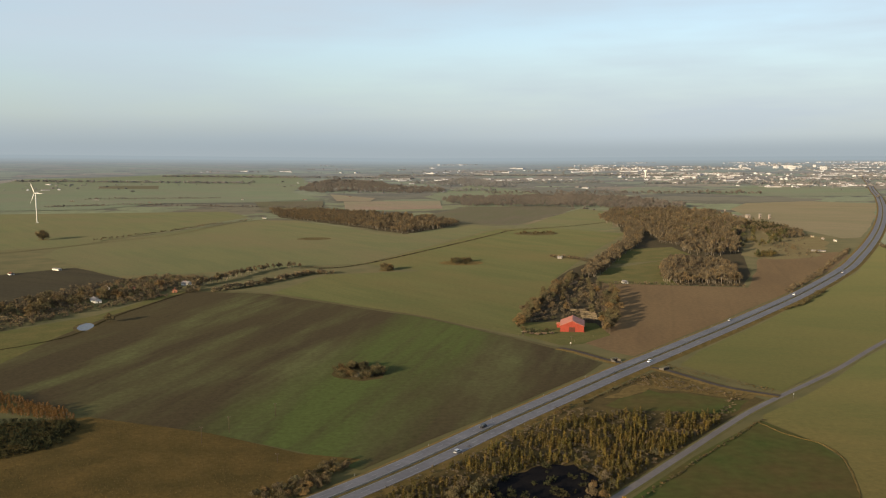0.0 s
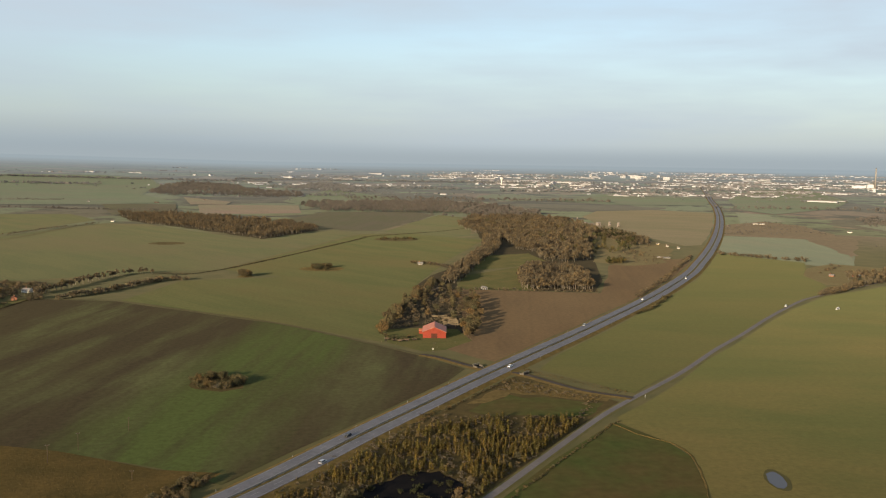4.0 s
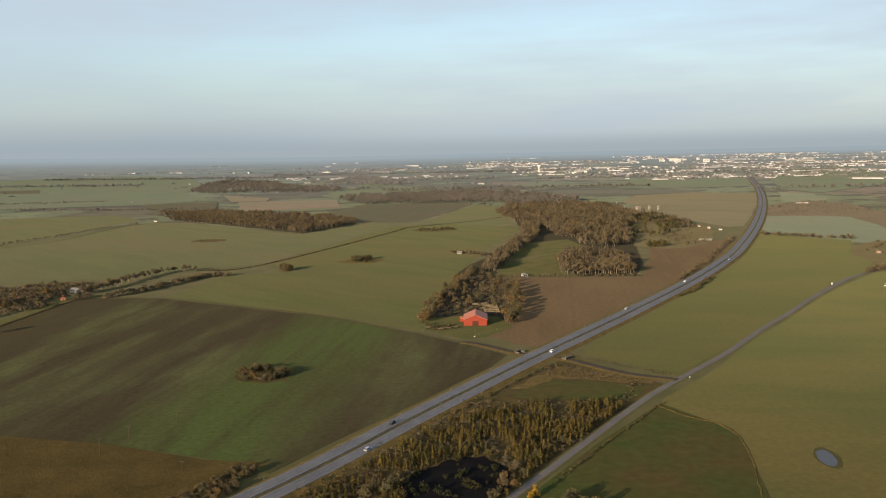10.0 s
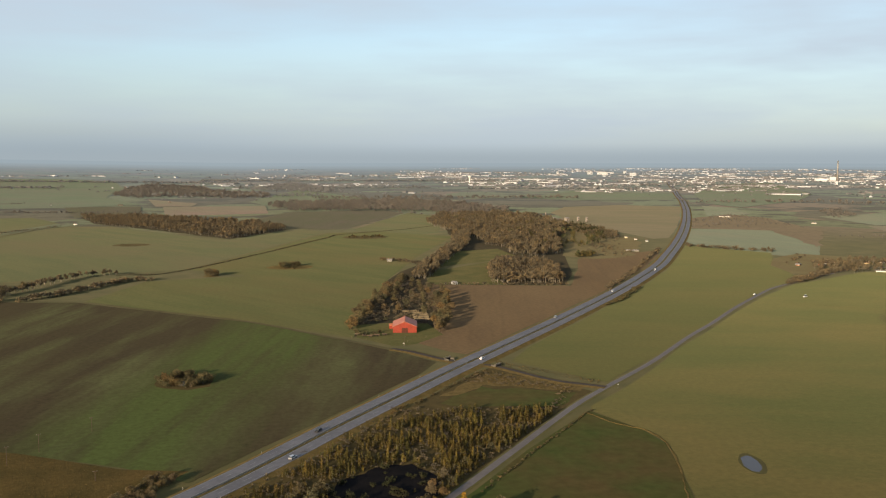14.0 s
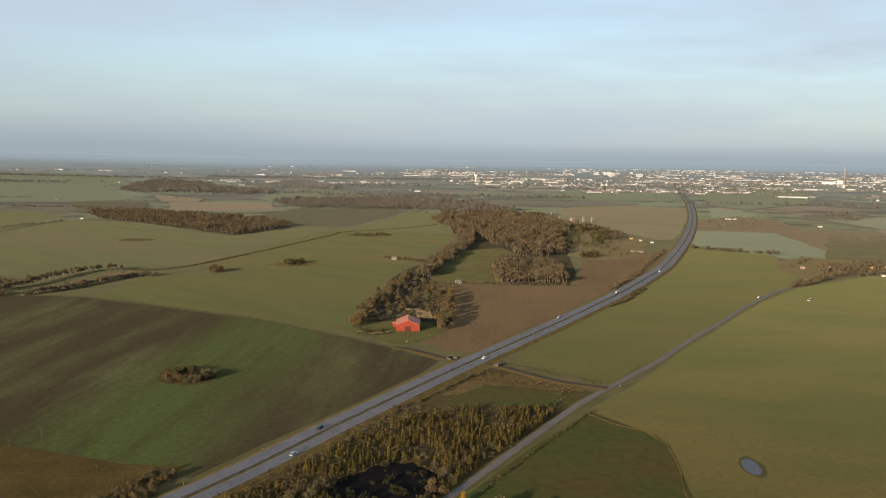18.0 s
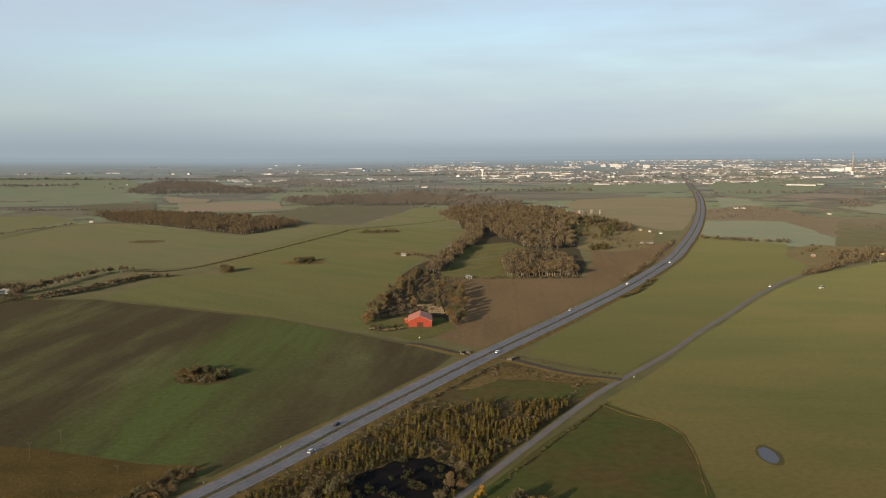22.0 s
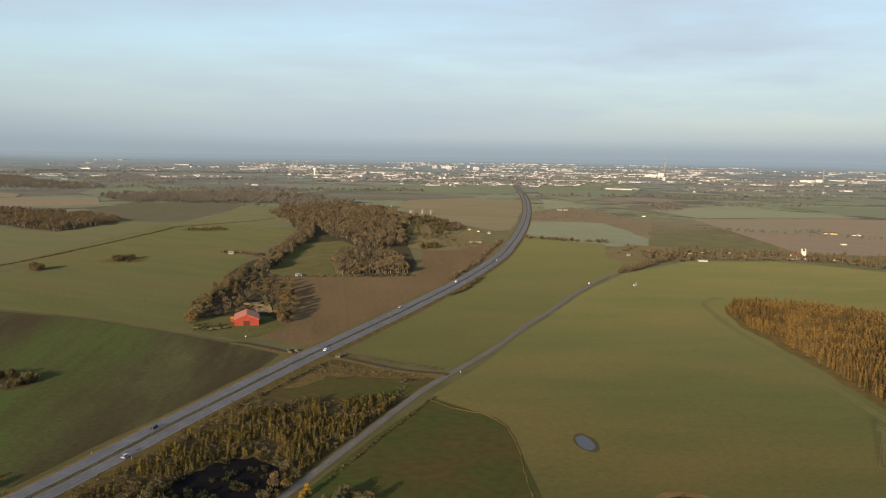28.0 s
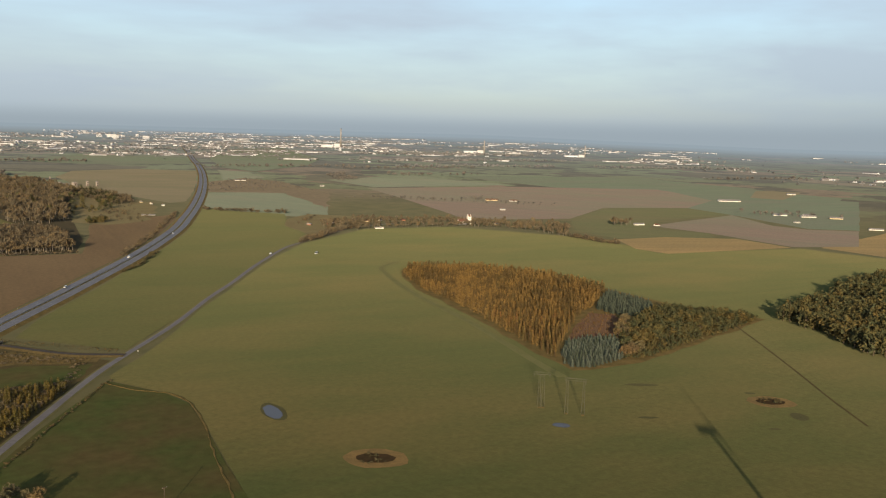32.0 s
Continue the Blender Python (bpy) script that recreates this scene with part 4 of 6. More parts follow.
def grow(name, kind, spots, label, category="woodland", rnd=None):
    """Many trees that nobody could count, as one mesh: spots are (x, y, height, width)."""
    rnd = rnd or random.Random(5)
    k = KIND[kind]
    protos = []
    for (cv, cf), (sv, sf) in k.shapes:
        v = np.array([tuple(p) for p in cv + sv])
        tri = []
        for g in cf:
            tri.append(g)
        for g in sf:
            g = [i + len(cv) for i in g]
            tri += [(g[0], g[1], g[2]), (g[0], g[2], g[3])]
        mi = np.array([0] * len(cf) + [1] * (len(tri) - len(cf)))
        protos.append((v, np.array(tri), mi))
    vs, fs, ms, o = [], [], [], 0
    for x, y, h, w in spots:
        v, f, mi = protos[rnd.randrange(len(protos))]
        a = rnd.uniform(0, 6.28)
        s = shrink(x, y) * h
        c, d = math.cos(a) * s * w, math.sin(a) * s * w
        p = land(x, y)
        q = np.empty_like(v)
        q[:, 0], q[:, 1], q[:, 2] = v[:, 0] * c - v[:, 1] * d + p.x, v[:, 0] * d + v[:, 1] * c + p.y, v[:, 2] * s + p.z
        vs.append(q), fs.append(f + o), ms.append(mi)
        o += len(v)
    v, f, mi = np.concatenate(vs), np.concatenate(fs), np.concatenate(ms)
    me = bpy.data.meshes.new(name)
    me.vertices.add(len(v))
    me.vertices.foreach_set("co", v.astype(np.float32).ravel())
    me.loops.add(len(f) * 3)
    me.loops.foreach_set("vertex_index", f.astype(np.int32).ravel())
    me.polygons.add(len(f))
    me.polygons.foreach_set("loop_start", np.arange(0, len(f) * 3, 3, dtype=np.int32))
    me.materials.append(k.leaf), me.materials.append(k.bark)
    me.polygons.foreach_set("material_index", mi.astype(np.int32))
    me.update(calc_edges=True)
    return tagged(new(name, me), label, category, kind="stuff")


def scatter(poly, step, rnd, jitter=0.45):
    """Spots over an outline, one to each uneven cell."""
    xs, ys = [p[0] for p in poly], [p[1] for p in poly]
    out, y = [], min(ys)
    while y < max(ys):
        x = min(xs)
        while x < max(xs):
            px, py = x + rnd.uniform(-jitter, jitter) * step, y + rnd.uniform(-jitter, jitter) * step
            if inside(px, py, poly):
                out.append((px, py))
            x += step
        y += step
    return out


def rows(poly, along, step, gap, rnd, jitter=0.5):
    """Spots in planted rows that run the way of the angle."""
    c, s = math.cos(along), math.sin(along)
    turned = [(x * c + y * s, -x * s + y * c) for x, y in poly]
    us, vs = [p[0] for p in turned], [p[1] for p in turned]
    out, v = [], min(vs)
    while v < max(vs):
        u = min(us)
        while u < max(us):
            a, b = u + rnd.uniform(-jitter, jitter), v + rnd.uniform(-jitter, jitter) * 0.6
            x, y = a * c - b * s, a * s + b * c
            if inside(x, y, poly):
                out.append((x, y))
            u += step
        v += gap
    return out


# ---------------------------------------------------------------- woods
rnd = random.Random(77)


def wood(name, kind, poly, step, lo, hi, label, category="woodland"):
    spots = []
    if step > 7 and len(poly) > 4:
        poly = wavy(poly, step * 3.5, step * 0.8, len(poly))
    for x, y in scatter(poly, step, rnd):
        g = noise.noise((x * 0.027, y * 0.027, lo))
        if step < 7 or g > -0.26:
            spots.append((x, y, (lo + (hi - lo) * rnd.random() ** 1.3) * (0.9 + 0.55 * g), rnd.uniform(0.85, 1.25)))
    return grow(name, kind, spots, label, category, rnd)


wood("woodland", "wood", [(337, 1458), (324, 1321), (344, 1281), (323, 1165), (349, 1130), (392, 1160), (473, 1405), (542, 1580), (587, 1747), (600, 1960), (544, 2010), (466, 2070),
                          (395, 2040), (330, 1850), (319, 1720)], 8.0, 9, 16, "bare brown deciduous wood in late autumn")
wood("tree_strip", "wood", [(551, 1605), (536, 1479), (530, 1371), (569, 1383), (598, 1466), (604, 1592), (589, 1683)], 6.5, 7, 12, "strip of dark bare trees on rough ground")
wood("woodland", "wood", [(-420, 2150), (-299, 2140), (-22, 1870), (36, 1690), (-63, 1490), (-190, 1700), (-345, 1910)], 9.0, 9, 14,
     "long block of brown deciduous wood among fields")
wood("woodland", "far", [(-7, 2596), (62, 2269), (177, 2262), (320, 2246), (386, 2203), (420, 2090), (555, 2050), (630, 2290), (548, 2629), (439, 2815), (220, 2806), (41, 2715)], 15, 9, 15, "far band of grey-brown wood with haze in its colour")
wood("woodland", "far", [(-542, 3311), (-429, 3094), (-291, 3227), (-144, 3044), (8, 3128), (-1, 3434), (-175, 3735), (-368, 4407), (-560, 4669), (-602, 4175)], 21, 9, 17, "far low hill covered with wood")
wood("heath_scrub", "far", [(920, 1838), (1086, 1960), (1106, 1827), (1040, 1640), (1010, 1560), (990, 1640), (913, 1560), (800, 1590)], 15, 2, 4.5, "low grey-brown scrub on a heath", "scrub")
wood("woodland", "wood", [(228, 900), (264, 1050), (292, 1095), (338, 1112), (337, 1031), (317, 932), (304, 888)], 5.4, 8.5, 12.5, "small brown wood with grey trunks beside a field")
wood("woodland", "mixed", [(593, 310), (582, 288), (575, 270), (555, 243), (533, 216), (560, 190), (640, 150), (800, 200), (900, 330), (800, 345), (708, 325), (644, 316)], 5.2, 8, 13, "brown and olive autumn wood round a farm")
wood("scrub_bushes", "scrub", [(400, 1130), (470, 1120), (525, 1208), (560, 1364), (536, 1400), (500, 1330), (440, 1200)], 13, 1.5, 4, "scattered bushes on rough tawny ground", "scrub")
wood("orange_trees", "mixed", [(405, 1125), (424, 1118), (436, 1150), (414, 1160)], 7, 6, 9, "group of bright orange autumn trees", "trees")

# the farm wood and the belt that runs from it: the nearest trees are things
FARM_BELT = [(66, 690), (78, 745), (118, 880), (150, 960), (168, 870), (150, 745), (130, 652), (122, 652), (124, 705), (96, 702)]
clear = [(82, 640), (90, 690), (125, 700), (128, 640)]
for p in smooth_line([(64, 676), (68, 700), (78, 745), (96, 810), (118, 880), (140, 940)], 7.0):
    plant("oak" if rnd.random() < 0.6 else "wide", p.x + rnd.uniform(-4, 7), p.y + rnd.uniform(-4, 4), rnd.uniform(6, 10), rnd, group="trees round the barn")
for x, y in scatter(FARM_BELT, 17.0, rnd):
    if not (80 < x < 126 and y < 740):
        plant("oak", x, y, rnd.uniform(5, 9), rnd, group="trees round the barn")
grow("farm_undergrowth", "scrub", [(x, y, rnd.uniform(1.5, 3.5), 1.4) for x, y in scatter(FARM_BELT, 8.0, rnd) if not (80 < x < 126 and y < 700)],
     "tangled brown undergrowth in the farm wood", "undergrowth", rnd)
for x, y in [(126, 650), (128, 662), (131, 676), (134, 690), (138, 705), (142, 722), (147, 740), (151, 760), (155, 782), (158, 805), (162, 828), (131, 656), (134, 668), (137, 683), (141, 698), (144, 714), (149, 731), (153, 750), (157, 771), (160, 793), (163, 815), (166, 842), (168, 860), (126, 672), (132, 700), (140, 730), (148, 770), (152, 800)]:
    plant("oak", x + rnd.uniform(-2, 2), y, rnd.uniform(7.5, 10.5), rnd, "tall autumn tree in a row beside a ploughed field", group="trees round the barn")
wood("tree_belt", "wood", [(150, 950), (212, 1140), (276, 1328), (322, 1545), (350, 1540), (300, 1320), (237, 1142), (170, 945)], 5.4, 8, 13, "long belt of brown trees between fields")
for x, y in scatter([(60, 655), (72, 700), (70, 740), (62, 700)], 6, rnd) + [(66, 648), (70, 652), (75, 650), (80, 655), (64, 660), (84, 700), (92, 705), (100, 700)]:
    plant("bush", x, y, rnd.uniform(2.0, 3.6), rnd, wide=1.4, group="bushes round the farmyard")

# bushes round the pond in the thinly sown field, and other islands among the crops
patch("pond", [(-52, 521), (-46, 519), (-43, 525), (-48, 531), (-54, 529)], M["water"], 0.16, "small dark pond ringed by bushes", "pond", 4, 0.4)
patch("pond_bank", [(-66, 526), (-60, 517), (-46, 510), (-34, 516), (-33, 530), (-40, 546), (-55, 550), (-65, 541)], M["scrub_floor"], 0.13, "dark overgrown pond bank", "bank", 5, 0.8)
for i in range(34):
    a = 2 * math.pi * i / 34
    plant("bush", -49 + math.cos(a) * rnd.uniform(9, 15), 530 + math.sin(a) * rnd.uniform(10, 17), rnd.uniform(3.0, 5.5), rnd,
          "dark olive bush on the bank of a field pond", 1.1, "bushes round the pond")
for cx, cy, n, r, h in ((-63, 1018, 7, 7, 8.5), (25, 1086, 14, 22, 6.5), (160, 1490, 18, 30, 4.5), (-205, 1420, 10, 22, 1.6), (-647, 1431, 3, 7, 15)):
    patch("pond_bank", [(cx + math.cos(a) * r * 1.3, cy + math.sin(a) * r * 1.1) for a in [i * 0.63 for i in range(10)]], M["dry_verge"] if h > 5 else M["scrub_floor"], 0.13,
          "overgrown hollow in a crop field", "bank", 8, 1.5)
    for i in range(n):
        a, d = rnd.uniform(0, 6.28), r * math.sqrt(rnd.random())
        plant("wide" if h > 7 else "bush", cx + math.cos(a) * d, cy + math.sin(a) * d * 0.8, h * rnd.uniform(0.7, 1.1), rnd, "autumn bush on an island in a crop field", 1.2,
              "bushes of the field islands")

# hedges
def hedge(pts, step, spread, kind, lo, hi, label, group, wide=1.1):
    if math.hypot(*pts[0]) > 800:
        spots = [(p.x + rnd.uniform(-spread, spread), p.y + rnd.uniform(-spread, spread), rnd.uniform(lo, hi), wide) for p in smooth_line(pts, step * 0.7)]
        grow("hedgerow", "scrub" if kind == "bush" else "wood", spots, label.replace("tree", "trees").replace("bush", "bushes"), "hedge", rnd)
        return
    for p in smooth_line(pts, step):
        plant(kind, p.x + rnd.uniform(-spread, spread), p.y + rnd.uniform(-spread, spread), rnd.uniform(lo, hi), rnd, label, wide, group)


hedge([(-252, 890), (-228, 960), (-205, 1030), (-176, 1050), (-168, 1044)], 5.5, 3, "wide", 6, 10, "autumn tree in a hedge between fields", "trees of the double hedge")
hedge([(-222, 862), (-185, 915), (-150, 985), (-126, 990)], 5.5, 2.5, "bush", 4, 7, "dark hedge bush between fields", "trees of the double hedge", 1.3)
hedge([(-548, 1400), (-518, 1489), (-485, 1560), (-455, 1677), (-418, 1771), (-395, 1830)], 7, 3, "wide", 2.5, 6, "autumn tree in a row beside a lane", "trees along the lane", 1.2)
COTTAGES = [(-318, 806), (-338, 886), (-264, 911), (-309, 872), (-262, 862)]


def before_cottage(x, y):
    """Whether a tree would stand on a cottage or close in front of it."""
    for hx, hy in COTTAGES:
        d = math.hypot(hx, hy)
        u, v = (x * hx + y * hy) / d - d, abs(x * hy - y * hx) / d
        if -26 < u < 8 and v < 11:
            return True
    return False


for i in range(74):
    t = i / 73
    x, y = -372 + 118 * t + rnd.uniform(-28, 22), 745 + 165 * t + rnd.uniform(-30, 26)
    if not before_cottage(x, y):
        plant("wide" if rnd.random() < 0.55 else "oak", x, y, rnd.uniform(7, 11), rnd, "rust and olive tree in a belt with houses", group="trees round the cottages")
grow("hedgerow", "scrub", [(x, y, rnd.uniform(2, 5), 1.3) for x, y in scatter([(-345, 650), (-400, 780), (-372, 895), (-315, 978), (-262, 975), (-238, 862), (-296, 772)], 7.0, rnd) if not before_cottage(x, y)],
     "tangled undergrowth below the trees of a hedgerow", "hedge", rnd)
ribbon("hedge_line", smooth_line([(-640, 1180), (-530, 1370), (-498, 1431), (-456, 1514), (-434, 1672), (-413, 1797), (-365, 1859)], 20), -3, 3, 0.14, M["dull_track"], label="pale lane between fields", category="lane")
ribbon("ditch", smooth_line([(-168, 1046), (-93, 1084), (100, 1500), (114, 1545), (240, 1640), (330, 1740)], 15), -2.2, 2.2, 0.15, M["dark_ditch"], label="dark overgrown ditch between fields", category="ditch", uneven=0.8)
ribbon("ditch", smooth_line([(-345, 560), (-280, 640), (-272, 735), (-248, 868)], 12), -1.2, 1.2, 0.17, M["dark_ditch"], label="dark ditch beside a meadow", category="ditch", uneven=0.3)
grow("ditch_growth", "scrub", [(p.x + rnd.uniform(-1.5, 1.5), p.y + rnd.uniform(-1.5, 1.5), rnd.uniform(0.5, 1.6), 1.6) for p in smooth_line([(-160, 1050), (-93, 1084), (100, 1500), (114, 1545), (240, 1640)], 3.5)],
     "low dark growth along a field ditch", "undergrowth", rnd)
hedge([(155, 905), (190, 898), (240, 884), (303, 872)], 7, 1.5, "bush", 2, 4, "low bush along a field edge", "bushes of the field edge")
hedge([(140, 1146), (177, 1105), (185, 1060)], 7, 5, "bush", 3, 6, "hedge bush at the end of a field", "bushes of the field edge", 1.3)
hedge([(296, 742), (318, 768), (345, 805), (368, 842)], 5.0, 2.0, "bush", 2.0, 3.6, "brown bush on the motorway verge", "bushes along the motorway", 1.3)
hedge([(331, 836), (412, 958), (490, 1092), (563, 1215)], 9.0, 2.5, "bush", 2.5, 4.5, "dark bush on the motorway verge", "bushes along the motorway", 1.3)
hedge([(50, 428), (80, 464), (105, 494), (124, 516)], 4.5, 1.5, "bush", 1.0, 2.2, "low brown bush below the motorway", "bushes along the motorway", 1.4)
hedge([(618, 1236), (655, 1186), (700, 1142)], 7, 4, "bush", 4, 7, "hedge bush beside a bluish field", "hedge of the far field", 1.3)
plant("oak", 700, 1150, 7, rnd, "dark lone tree at the end of a hedge", 0.8)
hedge([(640, 1010), (680, 1050), (720, 1090)], 14, 14, "bush", 2, 4, "brown bushes on a rough knoll", "bushes of the knoll", 1.4)
hedge([(534, 838), (580, 870), (640, 915), (676, 935)], 5, 4, "bush", 4, 7, "brown hedge bush beside the road to the village", "hedge by the village", 1.3)
hedge([(660, 902), (700, 915), (746, 896), (821, 866), (856, 796), (851, 720)], 9, 4, "wide", 5, 9, "autumn tree in the village hedge", "trees of the village", 1.2)
hedge([(851, 718), (850, 695), (843, 663), (845, 640)], 5, 3, "bush", 4, 7, "bush in the hedge of a crop field", "hedge by the village", 1.3)
wood("village_trees", "wood", [(632, 945), (652, 900), (690, 925), (746, 900), (821, 870), (856, 800), (851, 722), (900, 760), (943, 801), (933, 865), (873, 919), (803, 962), (741, 1000), (672, 1010)], 8.5, 6, 11, "bare brown trees between village houses")
hedge([(1030, 775), (1045, 790), (1060, 800)], 6, 10, "wide", 8, 12, "dark tree beside a white farm", "trees of the far farms", 1.3)
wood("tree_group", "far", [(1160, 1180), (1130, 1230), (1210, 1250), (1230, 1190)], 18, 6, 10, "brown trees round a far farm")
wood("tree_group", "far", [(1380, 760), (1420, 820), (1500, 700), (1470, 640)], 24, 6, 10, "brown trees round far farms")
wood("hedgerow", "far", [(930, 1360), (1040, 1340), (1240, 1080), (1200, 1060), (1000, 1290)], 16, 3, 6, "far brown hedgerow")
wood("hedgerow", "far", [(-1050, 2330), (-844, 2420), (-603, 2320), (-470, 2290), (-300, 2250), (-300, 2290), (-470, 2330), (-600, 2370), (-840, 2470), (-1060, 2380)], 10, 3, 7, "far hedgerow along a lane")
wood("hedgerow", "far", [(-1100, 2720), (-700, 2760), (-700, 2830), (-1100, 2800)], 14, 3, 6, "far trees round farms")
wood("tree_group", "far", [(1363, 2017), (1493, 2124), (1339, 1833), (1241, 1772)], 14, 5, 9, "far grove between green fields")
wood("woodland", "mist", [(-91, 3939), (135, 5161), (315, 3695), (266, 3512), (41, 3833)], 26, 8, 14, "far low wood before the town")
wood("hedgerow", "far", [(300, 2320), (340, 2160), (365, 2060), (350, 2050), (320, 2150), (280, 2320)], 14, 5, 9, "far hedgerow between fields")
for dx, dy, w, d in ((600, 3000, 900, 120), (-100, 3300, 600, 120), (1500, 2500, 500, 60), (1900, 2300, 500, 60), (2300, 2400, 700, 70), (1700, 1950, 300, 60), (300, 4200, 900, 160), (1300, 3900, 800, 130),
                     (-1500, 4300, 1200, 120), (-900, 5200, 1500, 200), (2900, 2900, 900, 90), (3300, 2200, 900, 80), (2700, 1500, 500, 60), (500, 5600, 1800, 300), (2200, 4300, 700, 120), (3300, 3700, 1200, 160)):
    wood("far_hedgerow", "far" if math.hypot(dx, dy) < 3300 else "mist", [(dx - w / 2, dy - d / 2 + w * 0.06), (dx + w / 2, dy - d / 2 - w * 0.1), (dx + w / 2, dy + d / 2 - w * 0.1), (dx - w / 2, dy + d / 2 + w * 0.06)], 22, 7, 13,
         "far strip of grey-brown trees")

# the young birches between the roads
BIRCHES = [(10, 368), (28, 394), (47, 417), (72, 432), (100, 440), (139, 438), (146, 431), (123, 403), (91, 363), (72, 338), (60, 318), (0, 305), (-20, 330)]
hollow_edge = [(20, 338), (28, 352), (42, 364), (58, 366), (66, 348), (64, 330), (54, 312), (38, 300), (22, 312)]
n = 0
for x, y in scatter(BIRCHES, 3.6, rnd):
    if inside(x, y, hollow_edge) or rnd.random() < 0.12 or noise.noise((x * 0.07, y * 0.07, 3.0)) < -0.18:
        continue
    if n < 300 and y > 352:
        plant("birch", x, y, rnd.uniform(2.6, 5.4), rnd, wide=0.85, group="young birches between the roads")
        n += 1
spots = [(x, y, rnd.uniform(1.4, 4.4), rnd.uniform(0.8, 1.3)) for x, y in scatter(BIRCHES, 2.7, rnd) if not inside(x, y, hollow_edge) and noise.noise((x * 0.07, y * 0.07, 3.0)) > -0.14]
grow("undergrowth", "scrub", [(x, y, rnd.uniform(0.6, 1.7), rnd.uniform(1.3, 2.0)) for x, y in scatter([(4, 374), (50, 438), (124, 522), (168, 472), (150, 436), (60, 322), (20, 280), (-50, 300)], 4.0, rnd)
                              if not inside(x, y, hollow_edge) and not inside(x, y, [(60, 450), (104, 502), (160, 470), (144, 438), (100, 446)])], "low tangled brown undergrowth and dead grass", "undergrowth", rnd)
grow("birch_thicket", "birch_stuff", spots, "dense thicket of young yellow birches", "thicket", rnd)
# Near-black patch of ground inside the birches, with sparse dark scrub.
patch("bog_hollow", hollow_edge, plain("near_black", (0.008, 0.008, 0.009), (0.012, 0.011, 0.011), 0.1, 0.8), 0.17, "near-black hollow among young birches", "bog", 4, 2.2)
grow("bog_scrub", "juniper", [(x, y, rnd.uniform(0.8, 3.2), 1.2) for x, y in scatter(hollow_edge, 3.2, rnd) if rnd.random() < 0.24], "dark scrub in a near-black hollow", "scrub", rnd)
for x, y in ((62, 338), (68, 345), (74, 352), (80, 360), (60, 330), (57, 322), (88, 368), (70, 338), (64, 326), (96, 377), (54, 316)):
    plant("wide", x, y, rnd.uniform(3.2, 5.4), rnd, "orange and brown tree beside the road", 1.0, "trees beside the road")
M["leaf_gold"] = foliage("leaf_gold", [(0.21, 0.125, 0.022), (0.17, 0.11, 0.02)], 0.35)
KIND["gold"] = Kind(round_tree, 3, M["leaf_gold"], M["bark"], 33, 420, 0.08, lobes=6, wide=0.34, low=0.1)
TREE_WORDS["gold"] = ("golden_tree", "bright yellow autumn tree at a bend of the road", "tree")
plant("gold", 70, 317, 5.2, rnd)
plant("gold", 67, 313, 4.0, rnd)
for x, y in ((10, 336), (14, 330), (6, 328), (18, 336)):
    plant("wide", x, y, rnd.uniform(5, 7), rnd, "orange brown bushy tree in the scrub", 1.1)
for x, y in scatter([(-75, 329), (-64, 345), (-47, 368), (-38, 364), (-44, 345), (-57, 324)], 3.4, rnd):
    plant("wide", x, y, rnd.uniform(2.2, 3.8), rnd, "rust orange bush beside the motorway", 1.1, "bushes below the motorway")
for x, y in ((74, 307), (78, 303), (82, 308), (86, 304), (80, 299), (76, 299), (88, 299), (72, 301), (84, 312)):
    plant("wide", x, y, rnd.uniform(4.0, 6.5), rnd, "golden brown tree at the paddock corner", 1.0, "trees at the paddock corner")
wood("juniper_scrub", "juniper", [(-260, 440), (-192, 432), (-178, 428), (-176, 392), (-200, 372), (-260, 380)], 3.0, 1.5, 3.4, "dark green low scrub", "scrub")
wood("reed_strip", "reed", [(-262, 480), (-244, 482), (-192, 446), (-184, 434), (-196, 434), (-262, 462)], 2.2, 2.0, 4.0, "rust brown strip of tall reeds", "reeds")
hedge([(161, 427), (140, 402), (115, 372), (94, 346), (80, 329)], 3.2, 0.6, "bush", 0.8, 1.5, "low clipped bush along the road verge", "bushes of the road verge", 1.3)

# the plantation: larches, spruces, mixed trees
LARCH = [(514, 627), (490, 604), (462, 551), (441, 486), (427, 447), (401, 388), (385, 349), (376, 325), (424, 360), (489, 401), (516, 413), (579, 450), (590, 492), (586, 541), (566, 594)]
spots = rows(LARCH, radians(74), 3.3, 3.7, rnd, 1.3)
spots.sort(key=lambda p: p[0] + p[1])
for x, y in spots[:300]:
    plant("larch", x, y, rnd.uniform(5.5, 8.4), rnd, wide=0.85, group="larches of the plantation")
grow("larch_rows", "larch_stuff", [(x, y, rnd.uniform(5.5, 8.6), rnd.uniform(0.75, 1.0)) for x, y in spots[300:]], "rows of rust golden larches", "plantation", rnd)
SPRUCE_A = [(374, 322), (369, 308), (376, 301), (400, 302), (410, 304), (442, 332), (434, 343), (409, 347)]
SPRUCE_B = [(511, 406), (507, 386), (512, 370), (547, 381), (562, 396), (570, 431), (572, 442)]
for x, y in rows(SPRUCE_A, radians(52), 2.2, 3.0, rnd, 0.6)[:300]:
    plant("spruce", x, y, rnd.uniform(3.0, 5.6), rnd, group="spruces of the plantation", wide=1.7)
grow("spruce_rows", "spruce", [(x, y, rnd.uniform(3.6, 6.4), 1.6) for x, y in rows(SPRUCE_B, radians(52), 2.2, 3.4, rnd, 0.6)], "rows of small blue-green spruces", "plantation", rnd)
MIXED = [(406, 302), (416, 296), (451, 298), (480, 302), (517, 305), (556, 309), (580, 315), (576, 325), (566, 341), (558, 363), (545, 376), (499, 361), (445, 333)]
